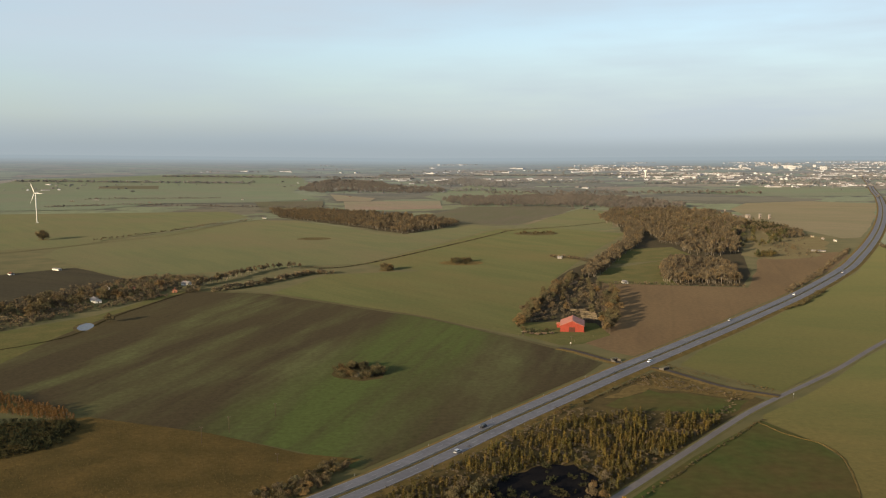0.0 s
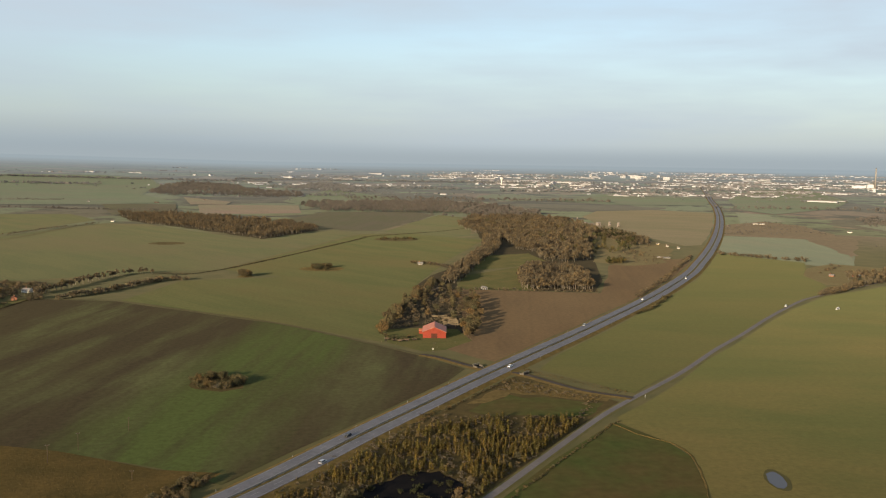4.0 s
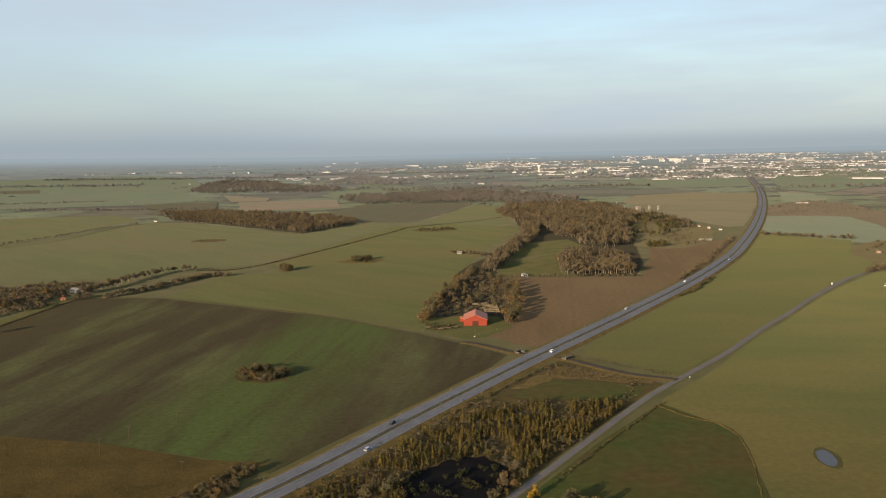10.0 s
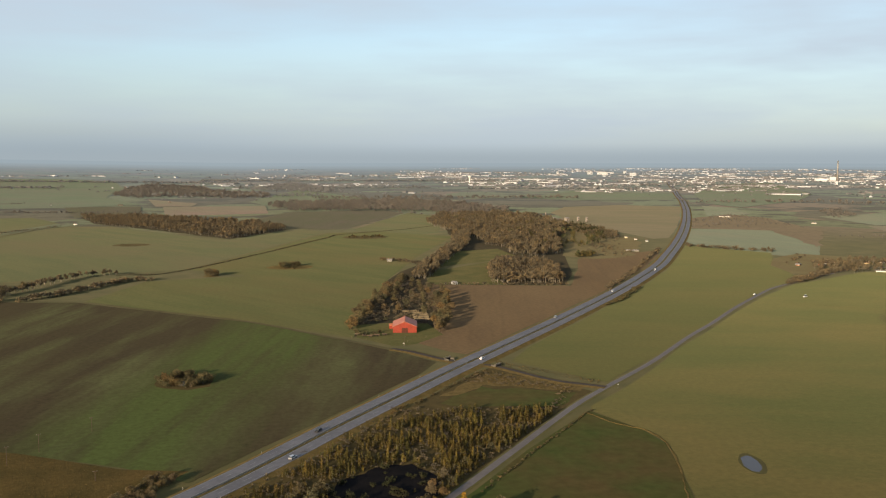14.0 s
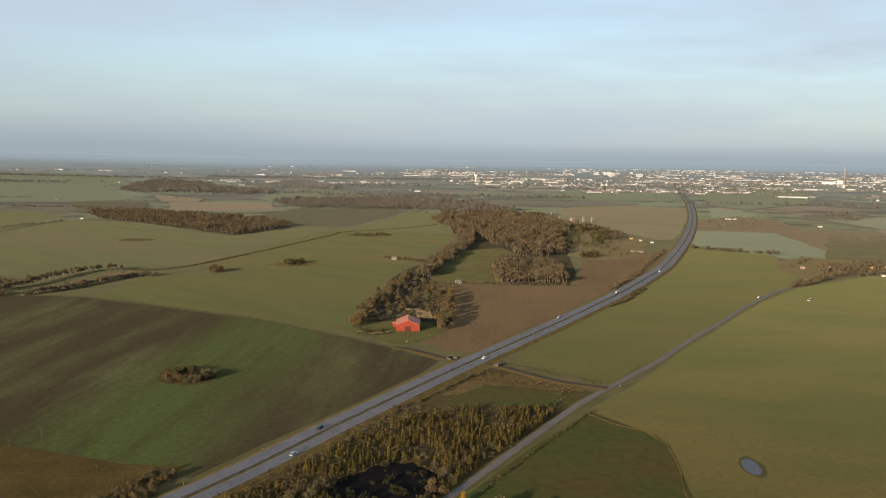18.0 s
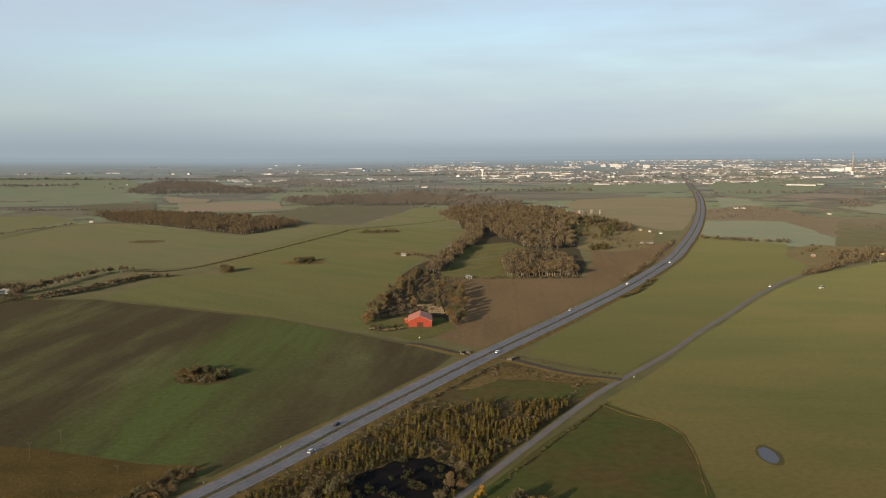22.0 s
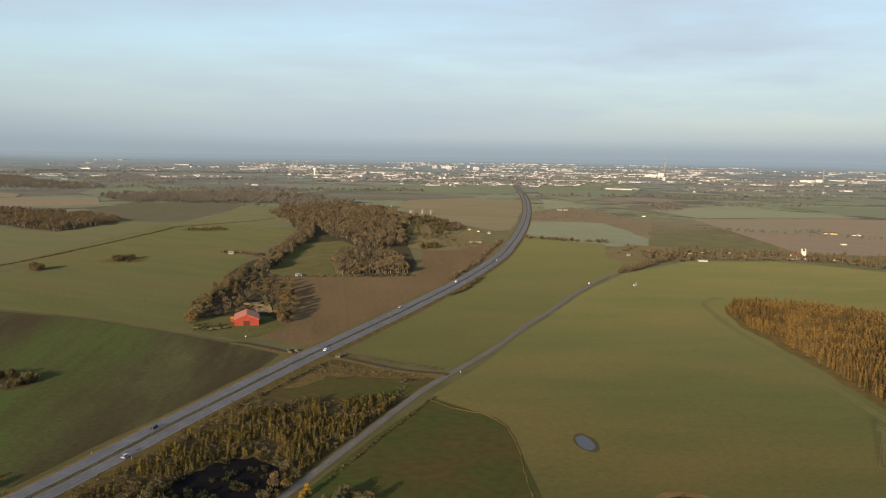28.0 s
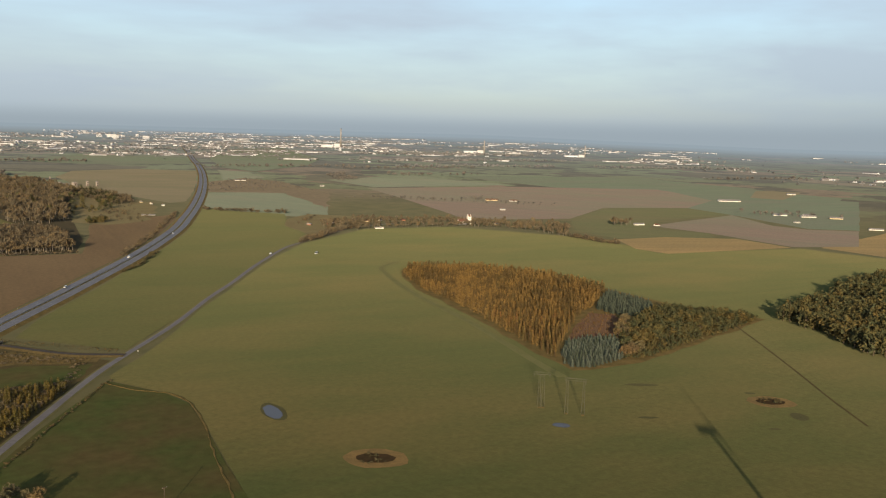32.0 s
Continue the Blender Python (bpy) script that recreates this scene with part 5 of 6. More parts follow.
grow("mixed_trees", "mixed", [(x, y, rnd.uniform(2.2, 3.6) if y < 318 else rnd.uniform(3.4, 7.2), rnd.uniform(0.9, 1.3)) for x, y in scatter(MIXED, 3.4, rnd)], "dense mixed young trees, olive and dark green", "plantation", rnd)
for x, y in ((412, 304), (420, 306), (426, 311), (432, 308)):
    plant("wide", x, y, rnd.uniform(6, 8), rnd, "round orange brown tree at the plantation edge", 1.1)
for x, y in ((446, 336), (452, 341), (459, 345), (467, 350), (475, 355), (484, 360), (492, 364), (455, 336), (470, 346)):
    plant("oak", x, y, rnd.uniform(6, 9), rnd, "dark tree at the edge of a bracken clearing", 1.1)
patch("plantation_floor", [(504, 625), (481, 595), (452, 539), (415, 434), (375, 340), (364, 303), (375, 298), (410, 291), (474, 297), (583, 312), (586, 328), (572, 373), (590, 456), (592, 545), (531, 637)],
      M["dry_verge"], 0.13, "tawny grass floor of a plantation", "plantation floor", 15, 2)
patch("heather_patch", [(416, 351), (451, 375), (495, 400), (506, 385), (487, 362), (452, 343), (431, 345)], plain("heather", (0.110, 0.052, 0.032), (0.085, 0.050, 0.030), 0.15, 0.95, rel=0.3), 0.17,
      "reddish brown clearing of dead bracken", "clearing", 8, 1.5)
grow("bracken", "reed", [(x, y, rnd.uniform(0.5, 1.4), 1.6) for x, y in scatter([(416, 351), (451, 375), (495, 400), (506, 385), (487, 362), (452, 343), (431, 345)], 2.4, rnd)], "dead reddish bracken in a clearing", "bracken", rnd)
ribbon("field_track", smooth_line([(531, 662), (500, 648), (472, 600), (436, 520), (400, 418), (365, 335), (350, 298)], 15), -3.0, 3.0, 0.14,
       plain("pale_grass", (0.105, 0.100, 0.038), (0.088, 0.088, 0.030), 0.1, 0.95, rel=0.2), label="pale worn grass track beside the plantation", category="track", uneven=0.6)
ribbon("faint_track", smooth_line([(458, 728), (488, 702), (512, 679), (530, 659)], 10), -0.8, 0.8, 0.15, M["meadow"], label="faint wheel track across a crop field", category="track", uneven=0.3)
# Thin dark strip laid straight across the crop.
ribbon("drain", smooth_line([(544, 311), (506, 271), (465, 229), (429, 193), (400, 162)], 8), -0.6, 0.6, 0.16, M["scrub_floor"], label="dark straight strip across a crop field", category="ditch", uneven=0.15)
ribbon("dry_hedge", smooth_line([(158, 425), (166, 403), (175, 392), (177, 373), (168, 340), (155, 305), (140, 262), (120, 215)], 5), -0.3, 0.3, 0.30, M["dry_verge"],
       label="strip of pale dry grass along the paddock", category="verge", uneven=0.5, thick=0.3)

# ponds, puddles and overgrown pits in the crops
def pool_shape(cx, cy, rx, ry, turn, n=18, seed=1):
    r = random.Random(seed)
    c, s = math.cos(turn), math.sin(turn)
    out = []
    for i in range(n):
        a = 2 * math.pi * i / n
        k = r.uniform(0.93, 1.06)
        x, y = math.cos(a) * rx * k, math.sin(a) * ry * k
        out.append((cx + x * c - y * s, cy + x * s + y * c))
    return out


M["wet_soil"] = plain("wet_soil", (0.034, 0.034, 0.011), (0.028, 0.028, 0.010), 0.1, 0.9, rel=0.1, sheen=0.05)
patch("mud_rim", pool_shape(200.5, 338, 5.2, 13.0, -0.3, seed=2), M["wet_soil"], 0.14, "wet muddy rim of a puddle", "mud", 6, 0.6)
patch("puddle", pool_shape(200, 338, 3.7, 10.5, -0.3, seed=3), M["water"], 0.17, "flooded hollow in a crop field", "puddle", 5, 0.4)
patch("puddle", pool_shape(290, 247, 3.0, 4.0, 0.4, seed=4), M["water"], 0.17, "shallow flooded hollow below the pylons", "puddle", 5, 0.4)
patch("field_pond", pool_shape(-279, 684, 6, 16, 0.3, seed=5), M["water"], 0.18, "field pond beside a lone willow", "pond", 6, 0.5)
patch("pond_bank", pool_shape(-279, 684, 9, 20, 0.3, seed=6), M["scrub_floor"], 0.15, "dark bank of a field pond", "bank", 6, 0.5)
plant("wide", -268, 704, 8, rnd, "lone willow beside a field pond", 1.0)
M["dry_ring"] = plain("dry_ring", (0.160, 0.098, 0.036), (0.110, 0.072, 0.028), 0.2, 0.95, rel=0.2)
for cx, cy, r in ((202, 265, 10.5), (399, 208, 9.5)):
    patch("dry_ring", pool_shape(cx, cy, r * 1.25, r, -0.8, seed=7), M["dry_ring"], 0.14, "ring of dry grass round an old pit", "bank", 5, 0.6)
    patch("pit_floor", pool_shape(cx, cy, r * 0.75, r * 0.5, -0.8, seed=8), M["mud"], 0.18, "dark overgrown floor of an old pit", "bank", 4, 0.5)
    for i in range(22):
        a = rnd.uniform(0, 6.28)
        plant("bush", cx + math.cos(a) * r * 0.62 * rnd.uniform(0.3, 1.1), cy + math.sin(a) * r * 0.5 * rnd.uniform(0.3, 1.1), rnd.uniform(0.4, 1.1), rnd, "dark low bush in an old pit", 1.5, "bushes in the pits")
for cx, cy, rx, ry, turn in ((372, 264, 9, 2.2, -0.7), (404, 222, 3, 1.5, -0.7), (388, 188, 6, 4, 0.8), (362, 186, 3, 1.4, -0.7), (330, 230, 5, 1.5, -0.7)):
    patch("damp_patch", pool_shape(cx, cy, rx, ry, turn, seed=9), M["wet_soil"], 0.14, "dark damp patch in a crop field", "mud", 4, 0.4)

# tufts of dead grass on the rough ground and the verges
wood("grass_tufts", "tuft", [(-180, 438), (-110, 410), (-62, 380), (-38, 372), (-60, 330), (-110, 262), (-230, 290), (-178, 390)], 2.1, 0.2, 0.6, "tawny tufts of dead grass", "grass")
wood("grass_tufts", "tuft", [(108, 500), (128, 526), (172, 474), (164, 466)], 2.4, 0.4, 1.2, "pale tufts of dead grass beside a road", "grass")
wood("grass_tufts", "tuft", [(4, 376), (50, 432), (62, 448), (40, 420), (-8, 350)], 2.4, 0.4, 1.2, "pale tufts of dead grass below the motorway", "grass")
wood("grass_tufts", "tuft", [(143, 548), (190, 486), (186, 480), (139, 538)], 2.2, 0.4, 1.0, "golden tufts of dead grass along a road", "grass")
wood("woodland", "mixed", [(330, 1416), (395, 1960), (580, 1820), (600, 1659), (545, 1360), (420, 1220)], 26, 8, 13, "scattered rust and olive trees in a wood")
grow("conifer_group", "juniper", [(x, y, rnd.uniform(7, 12), 0.5) for x, y in scatter([(540, 1500), (575, 1640), (610, 1640), (590, 1500), (560, 1420)], 9, rnd)], "dark conifers at a wood edge", "woodland", rnd)


# ---------------------------------------------------------------- building blocks
def box(bm, x0, y0, z0, x1, y1, z1):
    v = [bm.verts.new((x, y, z)) for z in (z0, z1) for x, y in ((x0, y0), (x1, y0), (x1, y1), (x0, y1))]
    for f in ((0, 3, 2, 1), (4, 5, 6, 7), (0, 1, 5, 4), (1, 2, 6, 5), (2, 3, 7, 6), (3, 0, 4, 7)):
        bm.faces.new([v[i] for i in f])
    return v


def tube(bm, p, q, r0, r1, n=10, caps=True):
    p, q = Vector(p), Vector(q)
    t = (q - p).normalized()
    u = t.orthogonal().normalized()
    w = t.cross(u)
    rings = []
    for c, r in ((p, r0), (q, r1)):
        rings.append([bm.verts.new(c + (u * math.cos(2 * math.pi * i / n) + w * math.sin(2 * math.pi * i / n)) * r) for i in range(n)])
    for i in range(n):
        bm.faces.new((rings[0][i], rings[0][(i + 1) % n], rings[1][(i + 1) % n], rings[1][i]))
    if caps:
        bm.faces.new(rings[1])
        bm.faces.new(rings[0][::-1])


def boxed(name, dims, mat, parent, label="", bevel=0.0):
    bm = bmesh.new()
    box(bm, *dims)
    if bevel:
        bmesh.ops.bevel(bm, geom=bm.edges[:], offset=bevel, segments=1, affect='EDGES')
    return part(name, bm, mat, parent, label)


def tubed(name, p, q, r0, r1, mat, parent, n=10, label=""):
    bm = bmesh.new()
    tube(bm, p, q, r0, r1, n)
    return part(name, bm, mat, parent, label, smooth=True)


def gable(w, d, h, ridge):
    """Walls with two gables; the ridge runs along y."""
    bm = bmesh.new()
    v = [bm.verts.new(c) for c in ((-w / 2, -d / 2, 0), (w / 2, -d / 2, 0), (w / 2, d / 2, 0), (-w / 2, d / 2, 0),
                                   (-w / 2, -d / 2, h), (w / 2, -d / 2, h), (w / 2, d / 2, h), (-w / 2, d / 2, h), (0, -d / 2, ridge), (0, d / 2, ridge))]
    for f in ((0, 1, 5, 8, 4), (1, 2, 6, 5), (2, 3, 7, 9, 6), (3, 0, 4, 7), (4, 8, 9, 7), (5, 6, 9, 8)):
        bm.faces.new([v[i] for i in f])
    return bm


def roof_slope(w, d, h, ridge, side, over=0.5, thick=0.25):
    """One slope of the roof with its overhang."""
    bm = bmesh.new()
    rise = (ridge - h) / (w / 2)
    xe = side * (w / 2 + over)
    ze = h - rise * over
    pts = [(0, -d / 2 - over, ridge + 0.06), (0, d / 2 + over, ridge + 0.06), (xe, d / 2 + over, ze + 0.06), (xe, -d / 2 - over, ze + 0.06)]
    lo = [bm.verts.new(p) for p in pts]
    hi = [bm.verts.new((x, y, z + thick)) for x, y, z in pts]
    bm.faces.new(lo), bm.faces.new(hi[::-1])
    for i in range(4):
        j = (i + 1) % 4
        bm.faces.new((lo[i], hi[i], hi[j], lo[j]))
    bmesh.ops.recalc_face_normals(bm, faces=bm.faces[:])
    return bm


def house(name, x, y, rz, w, d, h, ridge, wall, roof, label, category="house", windows=3, chimney=True, group="", s=1.0):
    ob = thing(name, x, y, rz, label, category, group, s=s)
    part("wall", gable(w, d, h, ridge), M[wall], ob)
    for side in (-1, 1):
        part("roof_slope", roof_slope(w, d, h, ridge, side), M[roof], ob)
    for side in (-1, 1):
        for i in range(windows):
            yy = -d / 2 + d * (i + 0.5) / windows
            win = boxed("window", sorted_box(side * (w / 2 - 0.05), yy - 0.6, 1.0, side * (w / 2 + 0.05), yy + 0.6, 2.2), M["white_wall"], ob)
            boxed("pane", sorted_box(side * (w / 2 + 0.03), yy - 0.5, 1.1, side * (w / 2 + 0.07), yy + 0.5, 2.1), M["glass"], win)
    boxed("door", (-0.5, -d / 2 - 0.06, 0, 0.5, -d / 2 + 0.05, 2.05), M["dark_timber"], ob)
    if chimney:
        boxed("chimney", (-0.4, d * 0.18, ridge - 0.6, 0.4, d * 0.18 + 0.7, ridge + 1.1), M["brick_wall"], ob)
    return ob


def sorted_box(x0, y0, z0, x1, y1, z1):
    return (min(x0, x1), min(y0, y1), min(z0, z1), max(x0, x1), max(y0, y1), max(z0, z1))


# ---------------------------------------------------------------- the red barn and its yard
barn = thing("barn", 101.0, 664.0, -9, "red wooden barn with a pale red gabled roof", "barn", s=0.88)
part("wall", gable(20, 27, 5.2, 9.4), M["red_board"], barn)
for side in (-1, 1):
    part("roof_slope", roof_slope(20, 27, 5.2, 9.4, side, 0.5, 0.3), M["red_roof"], barn, "pale red sheet roof")
boxed("ridge_cap", (-0.35, -14, 9.55, 0.35, 14, 9.95), M["red_roof"], barn)
boxed("barn_door", (-2.6, -13.62, 0.05, 2.6, -13.45, 4.2), plain("dull_red_door", (0.075, 0.030, 0.022), (0.060, 0.026, 0.020), 0.5, 0.8), barn, "tall dull red sliding door")
boxed("door_rail", (-5.4, -13.72, 4.2, 5.4, -13.5, 4.45), M["red_board"], barn)
annex = boxed("annex", (-13.5, 5, 0, -10, 13, 3.0), M["red_board"], barn, "low red lean-to shed")
boxed("annex_roof", (-13.9, 4.6, 3.02, -9.98, 13.4, 3.3), plain("orange_sheet", (0.50, 0.16, 0.06), (0.42, 0.13, 0.05), 0.4, 0.7), annex)
for k in range(-12, 13, 2):
    boxed("board", (k * 0.78 - 0.09, -13.56, 0.1, k * 0.78 + 0.09, -13.46, 5.0 + (9.0 - 5.0) * (1 - abs(k * 0.78) / 10.0) - 0.4), M["red_board"], barn)


def stack(x, y, rz, w, d, h, mat, name, label, layers=4):
    ob = thing(name, x, y, rz, label, "stack", "stacks in the farmyard")
    r = random.Random(int(x * 10))
    for i in range(layers):
        for j in range(3):
            a = -w / 2 + w * j / 3
            boxed("bale", (a + 0.06, -d / 2 + r.uniform(-.2, .2), h * i / layers + 0.02, a + w / 3 - 0.06, d / 2 + r.uniform(-.2, .2), h * (i + 1) / layers - 0.02), M[mat], ob)


M["pale_timber"] = plain("pale_timber", (0.17, 0.135, 0.09), (0.12, 0.098, 0.066), 0.8, 0.9)
for i, (x, y) in enumerate(((121, 704), (122, 714), (123, 724), (124, 734), (117, 744))):
    stack(x, y, -10 + i, 13, 1.8, 1.5, "pale_timber", "timber_stack", "long low stack of pale sawn timber", 3)
stack(118, 690, -20, 10, 4, 3.0, "dark_timber", "timber_stack", "dark stack of weathered timber behind the barn", 3)
patch("wood_chip_bank", pool_shape(129, 905, 10, 26, -0.5, seed=12), plain("wood_chip", (0.24, 0.165, 0.095), (0.19, 0.13, 0.075), 0.2, 0.95, rel=0.2), 0.6, "bank of pale wood chips", "bank", 6, 1.0)
for x, y, rz in ((68, 645, 10), (72, 642, 40), (77, 644, 80), (83, 646, 20), (64, 650, 60)):
    ob = thing("farm_trailer", x, y, rz, "old dark farm trailer parked in the grass", "trailer", "machines in the farmyard")
    boxed("bed", (-1.0, -2.2, 0.8, 1.0, 2.2, 1.0), M["dark_timber"], ob)
    for side in (-1, 1):
        boxed("side_board", sorted_box(side * 0.94, -2.2, 1.0, side * 1.0, 2.2, 1.6), M["dark_timber"], ob)
        tubed("wheel", (side * 1.0, -0.4, 0.45), (side * 1.25, -0.4, 0.45), 0.45, 0.45, M["rubber"], ob, 12)
    boxed("drawbar", (-0.08, 2.2, 0.75, 0.08, 3.6, 0.88), M["galvanised"], ob)
for x, y in ((58, 640), (68, 632), (112, 634), (126, 646), (96, 618)):
    ob = thing("fence_post", x, y, 0, "weathered timber fence post in the grass", "post")
    tubed("shaft", (0, 0, -0.1), (0, 0, 1.3), 0.09, 0.08, M["pale_timber"], ob, 7)
    boxed("cap", (-0.11, -0.11, 1.3, 0.11, 0.11, 1.36), M["pale_timber"], ob)
house("farm_shed", 190, 903, 30, 3.5, 6, 2.2, 3.1, "white_wall", "slate_roof", "small white field shed at a wood edge", "shed", 2, False)
house("farmhouse", 152, 1124, 70, 4, 6, 2.0, 3.4, "concrete", "slate_roof", "small grey farmhouse behind a hedge", windows=4)

# ---------------------------------------------------------------- underpass
M["stained_concrete"] = plain("stained_concrete", (0.10, 0.09, 0.08), (0.07, 0.065, 0.055), 0.4, 0.9)
for (x, y), rz in (((139.5, 532), 40), ((112.5, 556), 220)):
    ob = thing("underpass_portal", x, y, rz, "grey concrete portal of a road underpass", "underpass", "portals of the underpass")
    for side in (-1, 1):
        boxed("wing_wall", sorted_box(side * 2.6, -0.5, 0, side * 3.0, 3.0, 1.5), M["stained_concrete"], ob)
    boxed("lintel", (-3.0, -0.6, 1.5, 3.0, 0.3, 2.0), M["stained_concrete"], ob)
    # Solid black panel stands for the shade inside the underpass.
    boxed("opening", (-2.6, -0.45, 0.05, 2.6, -0.3, 1.5), M["rubber"], ob, "dark panel standing for the shaded opening")
    boxed("parapet_rail", (-3.6, -0.55, 2.5, 3.6, -0.45, 2.6), M["galvanised"], ob)
    for k in range(5):
        boxed("rail_post", (-3.5 + k * 1.72, -0.55, 2.0, -3.4 + k * 1.72, -0.45, 2.5), M["galvanised"], ob)

# ---------------------------------------------------------------- guard rail and marker posts
rail_line = [p for p in offset(MOTORWAY, 0.0) if p.length < 1100]
rail = tagged(new("guard_rail"), "galvanised steel guard rail along the motorway median", "guard rail", kind="structure")
for d in (-0.35, 0.35):
    sweep("beam", rail_line, [(d - 0.04, 1.55), (d - 0.04, 1.85), (d + 0.04, 1.85), (d + 0.04, 1.55)], M["galvanised"], rail)
post_mesh = None
for i, p in enumerate(smooth_line([tuple(q) for q in rail_line[::6]], 9.0)):
    if not post_mesh:
        bm = bmesh.new()
        box(bm, -0.06, -0.3, 1.0, 0.06, 0.3, 1.8)
        post_mesh = bpy.data.meshes.new("rail_post")
        bm.to_mesh(post_mesh)
        bm.free()
        post_mesh.materials.append(M["galvanised"])
    if i < 150:
        o = new("rail_post", post_mesh)
        o.parent, o.location = rail, (p.x, p.y, 0)
marker = None
for d in (-9.6, 9.6):
    for p in offset(smooth_line([tuple(q) for q in rail_line[::8]], 48.0), d):
        m = pose(p.x, p.y, 0.95)
        if marker is None:
            marker = tagged(new("marker_post"), "white plastic marker post on the motorway verge", "marker post", "marker posts along the motorway")
            marker.matrix_basis = m
            boxed("shaft", (-0.06, -0.05, 0, 0.06, 0.05, 1.0), M["road_paint"], marker)
            boxed("reflector", (-0.065, -0.055, 0.72, 0.065, 0.055, 0.85), M["rubber"], marker)
        else:
            copy_thing(marker, m)
# road signs at the junction and on the farm corner
for x, y, rz in ((193, 468, 30), (91, 604, 10)):
    ob = thing("road_sign", x, y, rz, "small white road sign on a steel post", "road sign", "signs along the country road")
    tubed("post", (0, 0, 0), (0, 0, 2.6), 0.05, 0.05, M["galvanised"], ob, 8)
    boxed("sign_face", (-0.35, -0.05, 1.9, 0.35, 0.0, 2.6), M["white_wall"], ob, bevel=0.01)


# ---------------------------------------------------------------- wind turbines
def blade(length, turn):
    bm = bmesh.new()
    rings = []
    for t, c, th in ((0.02, 1.1, 1.0), (0.10, 1.3, 0.9), (0.22, 2.2, 0.45), (0.55, 1.35, 0.25), (0.85, 0.75, 0.14), (1.0, 0.2, 0.06)):
        z = t * length
        rings.append([bm.verts.new((x * c, y * th, z)) for x, y in ((-0.35, 0), (-0.1, 0.5), (0.3, 0.35), (0.65, 0), (0.3, -0.3), (-0.1, -0.5))])
    for a, b in zip(rings, rings[1:]):
        for i in range(6):
            bm.faces.new((a[i], a[(i + 1) % 6], b[(i + 1) % 6], b[i]))
    bm.faces.new(rings[-1]), bm.faces.new(rings[0][::-1])
    bmesh.ops.transform(bm, matrix=Matrix.Rotation(turn, 4, 'Y'), verts=bm.verts[:])
    return bm


def turbine(x, y, rz, hub, length, turn):
    ob = thing("wind_turbine", x, y, rz, "white three-bladed wind turbine standing in a field", "wind turbine", "wind turbines of the plain")
    tubed("foundation", (0, 0, 0), (0, 0, 0.35), 3.4, 3.2, M["concrete"], ob, 24)
    tubed("tower", (0, 0, 0.3), (0, 0, hub - 0.8), 1.1, 0.65, M["turbine_white"], ob, 20)
    bm = bmesh.new()
    box(bm, -1.2, -2.0, hub - 1.1, 1.2, 5.0, hub + 1.2)
    bmesh.ops.bevel(bm, geom=bm.edges[:], offset=0.4, segments=2, affect='EDGES')
    part("nacelle", bm, M["turbine_white"], ob)
    hubo = tubed("hub", (0, -2.0, hub), (0, -3.6, hub), 1.1, 0.5, M["turbine_white"], ob, 14)
    for k in range(3):
        b = part("blade", blade(length, turn + k * 2 * math.pi / 3), M["turbine_white"], hubo, smooth=True)
        b.location = (0, -2.8, hub)
    boxed("transformer_box", (2.2, -2.2, 0, 4.4, 0.2, 2.0), M["turbine_white"], ob, "white transformer cabinet")
    boxed("door", (-0.45, -1.78, 0.9, 0.45, -1.55, 2.9), M["galvanised"], ob)


turbine(-827, 1808, -25, 61, 25, radians(-28))
turbine(191, 51, 45, 45, 22, radians(20))


# ---------------------------------------------------------------- power line
def lattice(bm, x, y, h, r0, r1, bays):
    """A square lattice mast of thin bars."""
    def corner(k, t):
        r = r0 + (r1 - r0) * t
        return Vector((x + (r if k in (1, 2) else -r), y + (r if k > 1 else -r), h * t))
    for k in range(4):
        tube(bm, corner(k, 0), corner(k, 1), 0.05, 0.04, 4, False)
        for b in range(bays):
            tube(bm, corner(k, b / bays), corner((k + 1) % 4, (b + 1) / bays), 0.025, 0.025, 3, False)


M["pylon_steel"] = plain("pylon_steel", (0.075, 0.072, 0.055), (0.06, 0.058, 0.045), 1.0, 0.7, 0.2)


def pylon(x, y, rz, h, gap, arm):
    ob = thing("power_pylon", x, y, rz, "galvanised lattice power pylon in a green field", "pylon", "pylons of the power line")
    for gx in ((-gap / 2, gap / 2) if gap else (0.0,)):
        bm = bmesh.new()
        lattice(bm, gx, 0, h, 0.7, 0.35, 9)
        part("mast", bm, M["pylon_steel"], ob)
        boxed("footing", (gx - 0.7, -0.7, -0.1, gx + 0.7, 0.7, 0.25), M["dry_verge"], ob)
    bm = bmesh.new()
    for z in (h - 0.2, h + 0.8):
        for yy in (-0.4, 0.4):
            tube(bm, (-arm, yy, z), (arm, yy, z), 0.045, 0.045, 4, False)
    for k in range(10):
        a, b = -arm + 2 * arm * k / 10, -arm + 2 * arm * (k + 1) / 10
        tube(bm, (a, -0.4, h - 0.2), (b, -0.4, h + 0.8), 0.025, 0.025, 3, False)
    part("crossarm", bm, M["pylon_steel"], ob)
    for xx in (-arm * 0.9, 0, arm * 0.9):
        tubed("insulator", (xx, 0, h - 0.2), (xx, 0, h - 1.6), 0.08, 0.08, M["pylon_steel"], ob, 8)


